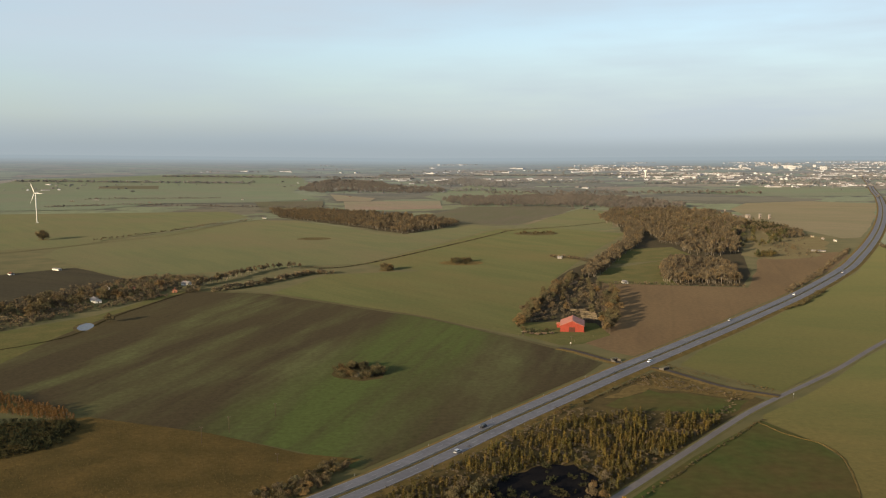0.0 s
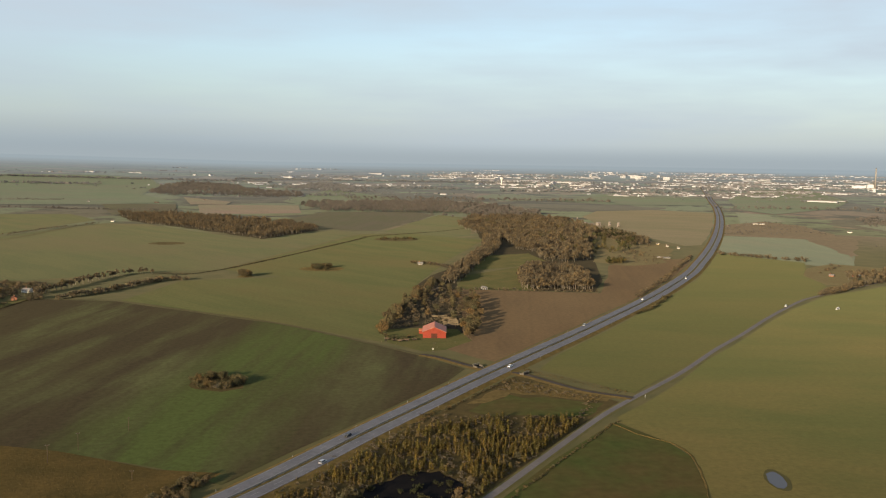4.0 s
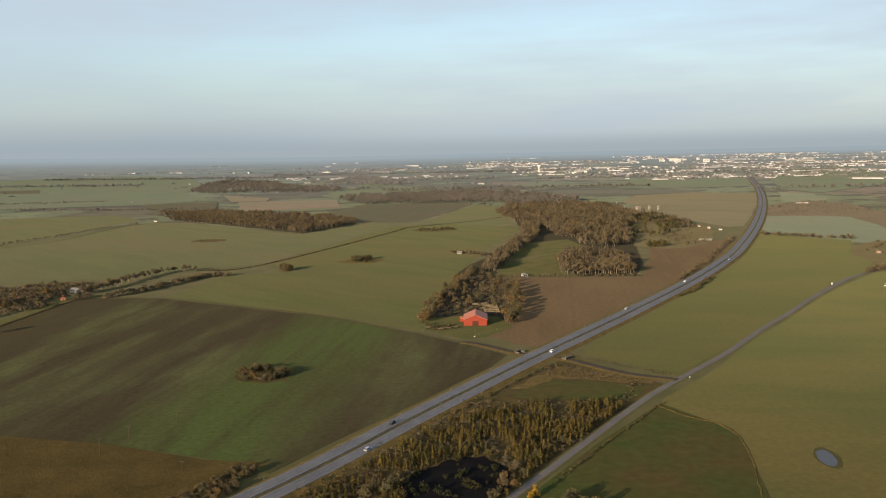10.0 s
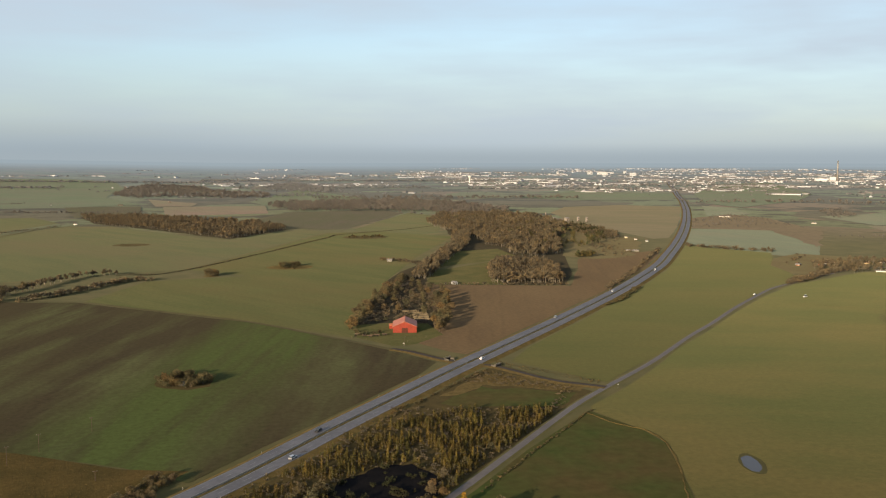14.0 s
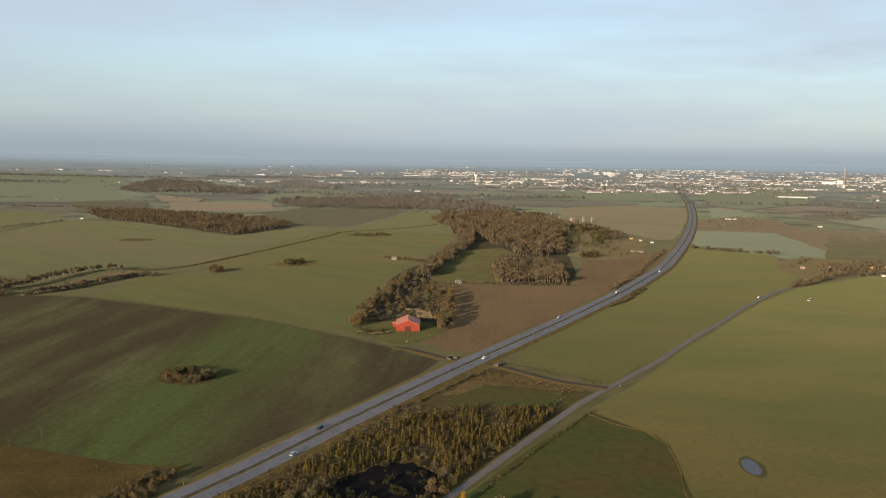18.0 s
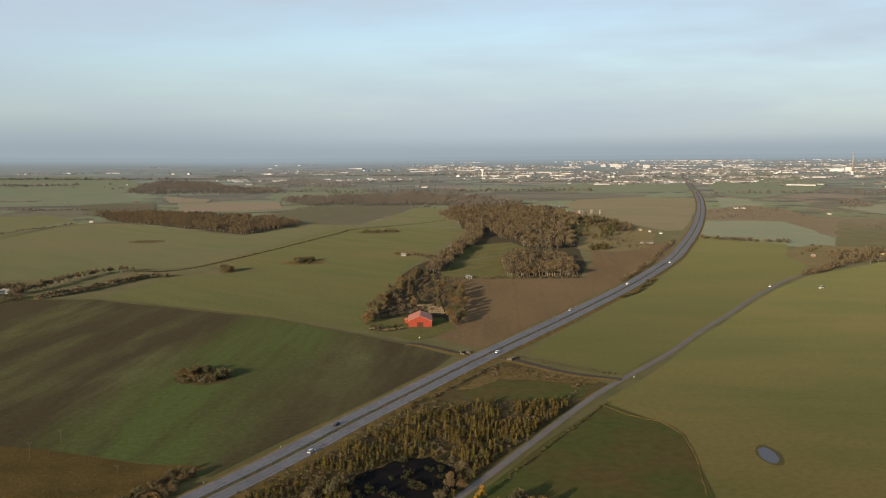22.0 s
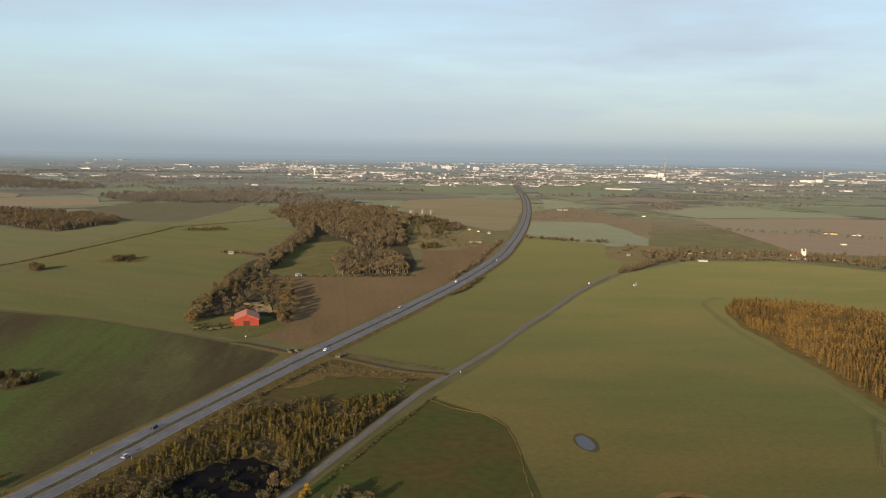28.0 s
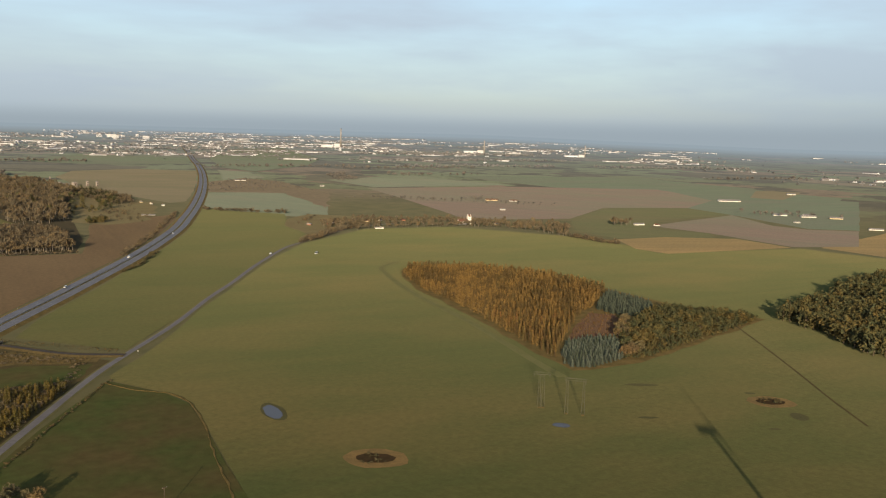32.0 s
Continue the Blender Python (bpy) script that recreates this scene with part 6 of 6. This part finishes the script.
pylon(306.5, 253.5, -55, 16.0, 7.5, 5.0)
pylon(302, 270, -50, 16.0, 1.8, 4.0)
for x, y, h, rz in ((-110, 396, 8.5, 20), (-84, 440, 7, 30), (-70, 370, 4.5, 10), (92, 606, 6.5, 0), (118, 268, 9, 10), (-101, 412, 8.5, 20)):
    ob = thing("utility_pole", x, y, rz, "weathered timber utility pole at a field edge", "utility pole", "utility poles")
    tubed("shaft", (0, 0, -0.2), (0, 0, h), 0.13, 0.09, M["dark_timber"], ob, 8)
    boxed("crossarm", (-0.9, -0.08, h - 0.5, 0.9, 0.08, h - 0.35), M["dark_timber"], ob)
    for xx in (-0.75, 0.75):
        tubed("insulator", (xx, 0, h - 0.35), (xx, 0, h - 0.1), 0.05, 0.04, M["galvanised"], ob, 6)


# ---------------------------------------------------------------- vehicles
def car(x, y, rz, paint, label, z=0.0, van=False):
    ob = thing("van" if van else "car", x, y, rz, label, "van" if van else "car", "vehicles on the roads", z=z)
    hw, hl, top = (0.95, 2.6, 2.1) if van else (0.88, 2.2, 1.45)
    bm = bmesh.new()
    prof = [(-hl, 0.35), (-hl, 0.85), (-hl * 0.55, 0.95), (hl * 0.9, 0.95), (hl, 0.8), (hl, 0.35)]
    a = [bm.verts.new((-hw, yy, zz)) for yy, zz in prof]
    b = [bm.verts.new((hw, yy, zz)) for yy, zz in prof]
    bm.faces.new(a), bm.faces.new(b[::-1])
    for i in range(len(prof)):
        j = (i + 1) % len(prof)
        bm.faces.new((a[i], b[i], b[j], a[j]))
    bmesh.ops.recalc_face_normals(bm, faces=bm.faces[:])
    bmesh.ops.bevel(bm, geom=bm.edges[:], offset=0.06, segments=1, affect='EDGES')
    part("body", bm, paint, ob)
    bm = bmesh.new()
    v = box(bm, -hw * 0.92, -hl * 0.5, 0.95, hw * 0.92, hl * 0.88, top)
    for k in v[4:]:
        k.co.x *= 0.85
        k.co.y = k.co.y * 0.78 + 0.15
    cabin = part("cabin", bm, M["glass"], ob, "dark glazed cabin")
    boxed("roof", (-hw * 0.8, -hl * 0.3, top, hw * 0.8, hl * 0.8, top + 0.06), paint, cabin)
    for sx in (-1, 1):
        for sy in (-1, 1):
            w = tubed("wheel", (sx * (hw - 0.16), sy * hl * 0.62, 0.32), (sx * (hw + 0.02), sy * hl * 0.62, 0.32), 0.32, 0.32, M["rubber"], ob, 12)
            tubed("rim", (sx * (hw + 0.0), sy * hl * 0.62, 0.32), (sx * (hw + 0.03), sy * hl * 0.62, 0.32), 0.19, 0.19, M["galvanised"], w, 10)
        boxed("headlight", sorted_box(sx * hw * 0.55, -hl - 0.03, 0.6, sx * hw * 0.9, -hl + 0.05, 0.75), M["road_paint"], ob)
        boxed("tail_light", sorted_box(sx * hw * 0.6, hl - 0.05, 0.65, sx * hw * 0.9, hl + 0.03, 0.8), M["red_board"], ob)


WHITE = plain("white_paint", (0.80, 0.80, 0.80), (0.76, 0.76, 0.76), 0.5, 0.25)
BLACK = plain("black_paint", (0.02, 0.02, 0.022), (0.03, 0.03, 0.03), 0.5, 0.25)
SILVER = plain("silver_paint", (0.45, 0.46, 0.48), (0.40, 0.41, 0.43), 0.5, 0.3, 0.5)


def on_motorway(s, d, paint, label, van=False):
    line = offset(MOTORWAY, d)
    best = min(range(1, len(line) - 1), key=lambda i: abs(line[i].y - s))
    t = (line[best + 1] - line[best - 1]).normalized()
    away = math.degrees(math.atan2(-t.x, t.y)) + (180 if d > 0 else 0)
    car(line[best].x, line[best].y, away, paint, label, 1.14, van)


on_motorway(553, 3.9, WHITE, "white car driving on the motorway")
on_motorway(415, -3.8, BLACK, "black car driving on the motorway")
on_motorway(815, -3.6, WHITE, "white car on the far carriageway")
on_motorway(968, 3.8, WHITE, "white van driving on the outer lane", True)
on_motorway(382, 6.8, SILVER, "silver car driving on the motorway")
on_motorway(690, -6.8, SILVER, "silver car driving on the inner lane")
car(456, 772, -40, WHITE, "white car parked on the country road", 0.27)
car(497, 752, -60, WHITE, "white van standing at the edge of a crop field", 0.1, True)


# ---------------------------------------------------------------- cottages, village, farms
for x, y, rz, w, d, wall, roof, words in (
        (-318, 806, 35, 8, 20, "white_wall", "slate_roof", "long white cottage with a dark roof among trees"),
        (-338, 886, 20, 7, 10, "white_wall", "slate_roof", "small white cottage among autumn trees"),
        (-264, 911, 60, 8, 12, "white_wall", "slate_roof", "white gabled cottage with a dark roof"),
        (-309, 872, 100, 7, 10, "yellow_wall", "tile_roof", "yellow cottage with a red tile roof"),
        (-262, 862, 15, 6, 8, "brick_wall", "tile_roof", "small brick cottage below tall trees"),
        (-490, 1000, 50, 9, 14, "white_wall", "tile_roof", "white farmhouse beside a dark field"),
        (-455, 1040, 60, 8, 24, "white_wall", "slate_roof", "long white farm shed beside a dark field"),
        (-378, 1890, 70, 9, 14, "white_wall", "slate_roof", "white house at the bend of a lane"),
        (-604, 2690, 30, 12, 16, "white_wall", "slate_roof", "far white farmhouse with bright gable"),
        (-843, 2559, 20, 12, 20, "brick_wall", "tile_roof", "far brick farmhouse among trees"),
        (-1052, 2700, 80, 10, 40, "white_wall", "slate_roof", "far long white farm building"),
        (-1100, 2640, 60, 10, 24, "yellow_wall", "tile_roof", "far yellow farm building"),
        (-411, 2666, 80, 10, 26, "white_wall", "tile_roof", "far white farm building along a lane"),
        (-292, 2829, 40, 10, 20, "yellow_wall", "tile_roof", "far yellow farmhouse beside a wood"),
        (683, 991, 30, 9, 14, "white_wall", "tile_roof", "white village house with a red tile roof"),
        (665, 975, 80, 8, 12, "brick_wall", "tile_roof", "brick village house with a tile roof"),
        (700, 1005, 10, 8, 12, "white_wall", "tile_roof", "white village house under bare trees"),
        (697, 908, 62, 5, 22, "white_wall", "slate_roof", "long low white building at the village edge"),
        (735, 985, 60, 8, 14, "yellow_wall", "tile_roof", "yellow village house behind a hedge"),
        (762, 990, 20, 8, 12, "white_wall", "tile_roof", "white village house with a brown roof"),
        (790, 975, 50, 8, 14, "brick_wall", "tile_roof", "brick village house beside the church"),
        (850, 905, 60, 8, 12, "white_wall", "tile_roof", "white cottage near the church"),
        (872, 870, 30, 7, 10, "yellow_wall", "slate_roof", "small yellow cottage in a hedge"),
        (640, 985, 40, 8, 11, "brick_wall", "slate_roof", "brick cottage at the village end"),
        (1060, 768, 60, 10, 30, "white_wall", "slate_roof", "long white farm building in the fields"),
        (1075, 748, 80, 9, 16, "white_wall", "tile_roof", "white farmhouse with a red roof"),
        (1050, 1034, 70, 9, 16, "white_wall", "slate_roof", "small white field barn"),
        (1180, 1192, 60, 11, 44, "yellow_wall", "tile_roof", "far long yellow farm building"),
        (1205, 1160, 60, 10, 26, "white_wall", "tile_roof", "far white farm building"),
        (1642, 970, 50, 18, 90, "white_wall", "slate_roof", "far very long white farm hall"),
        (1425, 745, 40, 14, 44, "white_wall", "slate_roof", "far white farm hall in brown fields"),
        (1442, 704, 50, 14, 50, "white_wall", "slate_roof", "far white farm hall among sheds"),
        (1459, 664, 30, 14, 40, "yellow_wall", "slate_roof", "far pale farm hall among sheds"),
        (1470, 720, 70, 12, 30, "white_wall", "slate_roof", "far white stable beside farm halls"),
        (1330, 546, 40, 10, 40, "white_wall", "slate_roof", "far white farm building beyond stubble"),
        (2010, 1026, 40, 14, 40, "white_wall", "slate_roof", "far white farm hall in open fields"),
        (1324, 664, 60, 8, 20, "white_wall", "slate_roof", "far small white farm building"),
        (834, 338, 20, 12, 26, "brick_wall", "tile_roof", "farmhouse with a large red tile roof in a wood"),
        (848, 318, 60, 8, 14, "white_wall", "slate_roof", "white cottage below the wood"),
        (1028, 1874, 70, 9, 50, "white_wall", "slate_roof", "far long white stable along a hedge"),
        (1100, 1641, 60, 8, 18, "white_wall", "slate_roof", "far white shed beside brown scrub"),
        (510, 1189, 62, 5, 36, "concrete", "slate_roof", "long pale grey shed beside a field"),
        (587, 1429, 60, 5, 9, "yellow_wall", "slate_roof", "small yellow cabin in a row"),
        (587, 1395, 60, 5, 9, "yellow_wall", "slate_roof", "small yellow cabin in a row"),
        (589, 1361, 60, 5, 9, "white_wall", "tile_roof", "small pale cabin in a row"),
        (594, 1328, 60, 6, 9, "white_wall", "slate_roof", "bright white cabin in a row")):
    far = 0.8 if math.hypot(x, y) < 1000 else 0.5
    house("farm_hall" if d > 30 else "house", x, y, rz, w * far, d * far, (2.3 + 0.06 * w) * far, (2.3 + 0.34 * w) * far, wall, roof, words, windows=4 if d > 18 else 3, chimney=d < 20)

church = thing("church", 832, 896, 70, "whitewashed village church with a stepped gable tower", "church", s=0.62)
part("nave", gable(9, 22, 7, 12), M["white_wall"], church)
for side in (-1, 1):
    part("roof_slope", roof_slope(9, 22, 7, 12, side), M["tile_roof"], church)
tower = boxed("tower", (-4.0, -18.5, 0, 4.0, -11.02, 17), M["white_wall"], church)
for k in range(4):
    boxed("gable_step", (-4.0 + k * 0.9, -18.5, 17 + k * 1.4, 4.0 - k * 0.9, -17.6, 18.4 + k * 1.4), M["white_wall"], tower)
    boxed("gable_step", (-4.0 + k * 0.9, -11.9, 17 + k * 1.4, 4.0 - k * 0.9, -11.02, 18.4 + k * 1.4), M["white_wall"], tower)
tr = part("tower_roof", gable(7.2, 5.6, 0.2, 5.2), M["tile_roof"], tower)
tr.location = (0, -14.75, 17)
for side in (-1, 1):
    for yy in (-7, -1, 5):
        win = boxed("window", sorted_box(side * 4.47, yy - 0.6, 2.5, side * 4.55, yy + 0.6, 5.2), M["glass"], church)
    # Black plates on the tower stand for shade in the belfry openings.
    boxed("belfry_opening", sorted_box(side * 3.95, -15.6, 12.5, side * 4.05, -14.2, 15), M["rubber"], church)
porch = part("porch", gable(5, 5, 3.5, 6), M["white_wall"], church)
porch.location = (6.5, -4, 0)

M["town_silo"] = plain("town_silo", (0.25, 0.215, 0.19), (0.20, 0.175, 0.16), 0.1, 0.85)
# pale silo works beyond the wood
for x, y, w, h in ((598, 1868, 2, 15), (612, 1850, 5, 5), (632, 1826, 8, 6), (650, 1806, 4, 9), (662, 1786, 4, 9)):
    ob = thing("grain_silo", x, y, 10, "pale concrete silo block beyond a wood", "silo", "silo works")
    boxed("wall", (-w / 2, -w / 2, 0, w / 2, w / 2, h), M["town_silo"], ob, bevel=0.3)
    boxed("parapet", (-w / 2 - 0.2, -w / 2 - 0.2, h + 0.002, w / 2 + 0.2, w / 2 + 0.2, h + 0.8), M["slate_roof"], ob)
    for k in range(3):
        boxed("window", (-w * 0.3 + k * w * 0.25, -w / 2 - 0.06, h * 0.6, -w * 0.3 + k * w * 0.25 + 1.2, -w / 2 + 0.05, h * 0.6 + 1.6), M["glass"], ob)
    boxed("door", (-1.2, -w / 2 - 0.06, 0, 1.2, -w / 2 + 0.05, 3), M["dark_timber"], ob)

# ---------------------------------------------------------------- the far town
# Haze is put into the town tones: walls greyer and bluer.
M["town_white"] = plain("town_white", (0.50, 0.51, 0.54), (0.36, 0.37, 0.40), 0.02, 0.85)
M["town_dull"] = plain("town_dull", (0.15, 0.15, 0.155), (0.12, 0.12, 0.125), 0.02, 0.85)
M["town_roof"] = plain("town_roof", (0.14, 0.13, 0.125), (0.17, 0.15, 0.14), 0.02, 0.85)


def town(name, spots, mats, label):
    """Far small houses as one mesh: (x, y, width, depth, height, turn, wall tone)."""
    verts, faces, fm = [], [], []
    for x, y, w, d, h, a, tone in spots:
        p, k = land(x, y), shrink(x, y)
        c, s = math.cos(a) * k, math.sin(a) * k
        o = len(verts)
        for zz in (-3, h):
            for lx, ly in ((-w / 2, -d / 2), (w / 2, -d / 2), (w / 2, d / 2), (-w / 2, d / 2)):
                verts.append((p.x + lx * c - ly * s, p.y + lx * s + ly * c, p.z + zz * k))
        for lx in (-w / 2, w / 2):
            verts.append((p.x + lx * c, p.y + lx * s, p.z + (h + min(d, 10) * 0.32) * k))
        faces += [(o, o + 1, o + 5, o + 4), (o + 1, o + 2, o + 6, o + 9, o + 5), (o + 2, o + 3, o + 7, o + 6), (o + 3, o, o + 4, o + 8, o + 7),
                  (o + 4, o + 5, o + 9, o + 8), (o + 6, o + 7, o + 8, o + 9)]
        fm += [tone] * 4 + [2 if h < 12 else tone] * 2
    ob = mesh_ob(name, verts, faces, mats, face_mats=fm)
    return tagged(ob, label, "town", kind="stuff")


tr_rnd = random.Random(404)
quarters = []
for q in range(120):
    b = radians(tr_rnd.triangular(-4, 62, 24))
    d = 3700 * math.exp(tr_rnd.random() ** 0.7 * 1.35)
    quarters.append((d * math.sin(b), d * math.cos(b), d))
for q in range(60):
    b = radians(tr_rnd.uniform(-34, 70))
    d = tr_rnd.uniform(3000, 11000)
    quarters.append((d * math.sin(b), d * math.cos(b), d))
spots, town_trees = [], []
for n, (qx, qy, d) in enumerate(quarters):
    a = tr_rnd.uniform(0, 3.14)
    for k in range(34 if n < 120 else 4):
        u, v = tr_rnd.gauss(0, 190 if n < 120 else 60), tr_rnd.gauss(0, 110 if n < 120 else 50)
        x, y = qx + u, qy + v
        big = tr_rnd.random() < 0.10
        w = tr_rnd.uniform(40, 110) if big else tr_rnd.uniform(9, 30)
        spots.append((x, y, w, tr_rnd.uniform(10, 24) if big else tr_rnd.uniform(7, 10), tr_rnd.uniform(3, 5) if big else tr_rnd.uniform(1.6, 3.2), a + tr_rnd.choice((0, 1.57)) + tr_rnd.uniform(-.1, .1),
                      0 if tr_rnd.random() < 0.3 or big else 1))
    for k in range(26 if n < 120 else 14):
        town_trees.append((qx + tr_rnd.gauss(0, 230), qy + tr_rnd.gauss(0, 150), tr_rnd.uniform(4, 8), tr_rnd.uniform(1.4, 2.6)))
town("town_houses", spots, [M["town_white"], M["town_dull"], M["town_roof"]], "far spread of pale town houses and halls")
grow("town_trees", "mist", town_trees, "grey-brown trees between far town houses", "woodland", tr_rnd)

for i in range(46):
    b = radians(tr_rnd.uniform(2, 60))
    d = tr_rnd.uniform(4600, 9500)
    x, y = d * math.sin(b), d * math.cos(b)
    ob = thing("warehouse", x, y, tr_rnd.uniform(-60, 10), "far long pale warehouse at the edge of town", "warehouse", "warehouses of the town")
    w, dp, h = tr_rnd.uniform(60, 170), tr_rnd.uniform(25, 45), tr_rnd.uniform(3, 6)
    boxed("wall", (-w / 2, -dp / 2, -3, w / 2, dp / 2, h), M["town_white"], ob)
    boxed("roof", (-w / 2 - 0.5, -dp / 2 - 0.5, h + 0.01, w / 2 + 0.5, dp / 2 + 0.5, h + 1.0), M["town_roof"], ob)
    boxed("window_band", (-w * 0.42, -dp / 2 - 0.2, h * 0.55, w * 0.42, -dp / 2 + 0.1, h * 0.75), M["glass"], ob)
for i in range(11):
    b, d = radians(12.3 + 8.5 + tr_rnd.uniform(-2.4, 2.4)), tr_rnd.uniform(7600, 9200)
    x, y = d * math.sin(b), d * math.cos(b)
    ob = thing("apartment_block", x, y, -20 + tr_rnd.uniform(-15, 15), "far white apartment block above the town", "apartment block", "apartment blocks of the town")
    w, h = tr_rnd.uniform(25, 60), tr_rnd.uniform(14, 26)
    boxed("wall", (-w / 2, -7, -3, w / 2, 7, h), M["town_white"], ob)
    boxed("roof", (-w / 2 - 0.4, -7.4, h + 0.01, w / 2 + 0.4, 7.4, h + 1.2), M["town_dull"], ob)
    for k in range(3):
        boxed("window_band", (-w * 0.45, -7.2, h * (0.2 + 0.25 * k), w * 0.45, -6.9, h * (0.2 + 0.25 * k) + 2), M["glass"], ob)

wt = thing("water_tower", 1144, 5005, 0, "white funnel-shaped water tower above the town", "water tower", s=0.72)
tubed("shaft", (0, 0, -3), (0, 0, 42), 5.0, 4.2, M["turbine_white"], wt, 16)
tubed("tank", (0, 0, 40), (0, 0, 56), 6, 15, M["turbine_white"], wt, 24)
tubed("tank_roof", (0, 0, 56.02), (0, 0, 60), 15, 3, M["turbine_white"], wt, 24)


def chimney(x, y, h, r, label):
    ob = thing("power_station", x, y, -40, label, "power station")
    tubed("smokestack", (18, 0, -3), (18, 0, h), r, r * 0.7, M["concrete"], ob, 16)
    tubed("smokestack_rim", (18, 0, h), (18, 0, h + 3), r * 0.85, r * 0.85, M["town_dull"], ob, 16)
    boxed("boiler_house", (-24, -16, -3, 12, 20, h * 0.22), M["town_white"], ob)
    boxed("turbine_hall", (-110, -22, -3, -30.1, 22, h * 0.13), M["town_white"], ob)
    boxed("roof", (-30.5, -20.5, h * 0.22 + 0.01, 12.5, 20.5, h * 0.22 + 2), M["town_dull"], ob)


chimney(3457, 4965, 125, 5.0, "far power station with a tall pale chimney")
chimney(3900, 4040, 75, 4.0, "far smaller power station with a pale chimney")
chimney(4300, 3560, 70, 4.0, "far factory with a pale chimney")
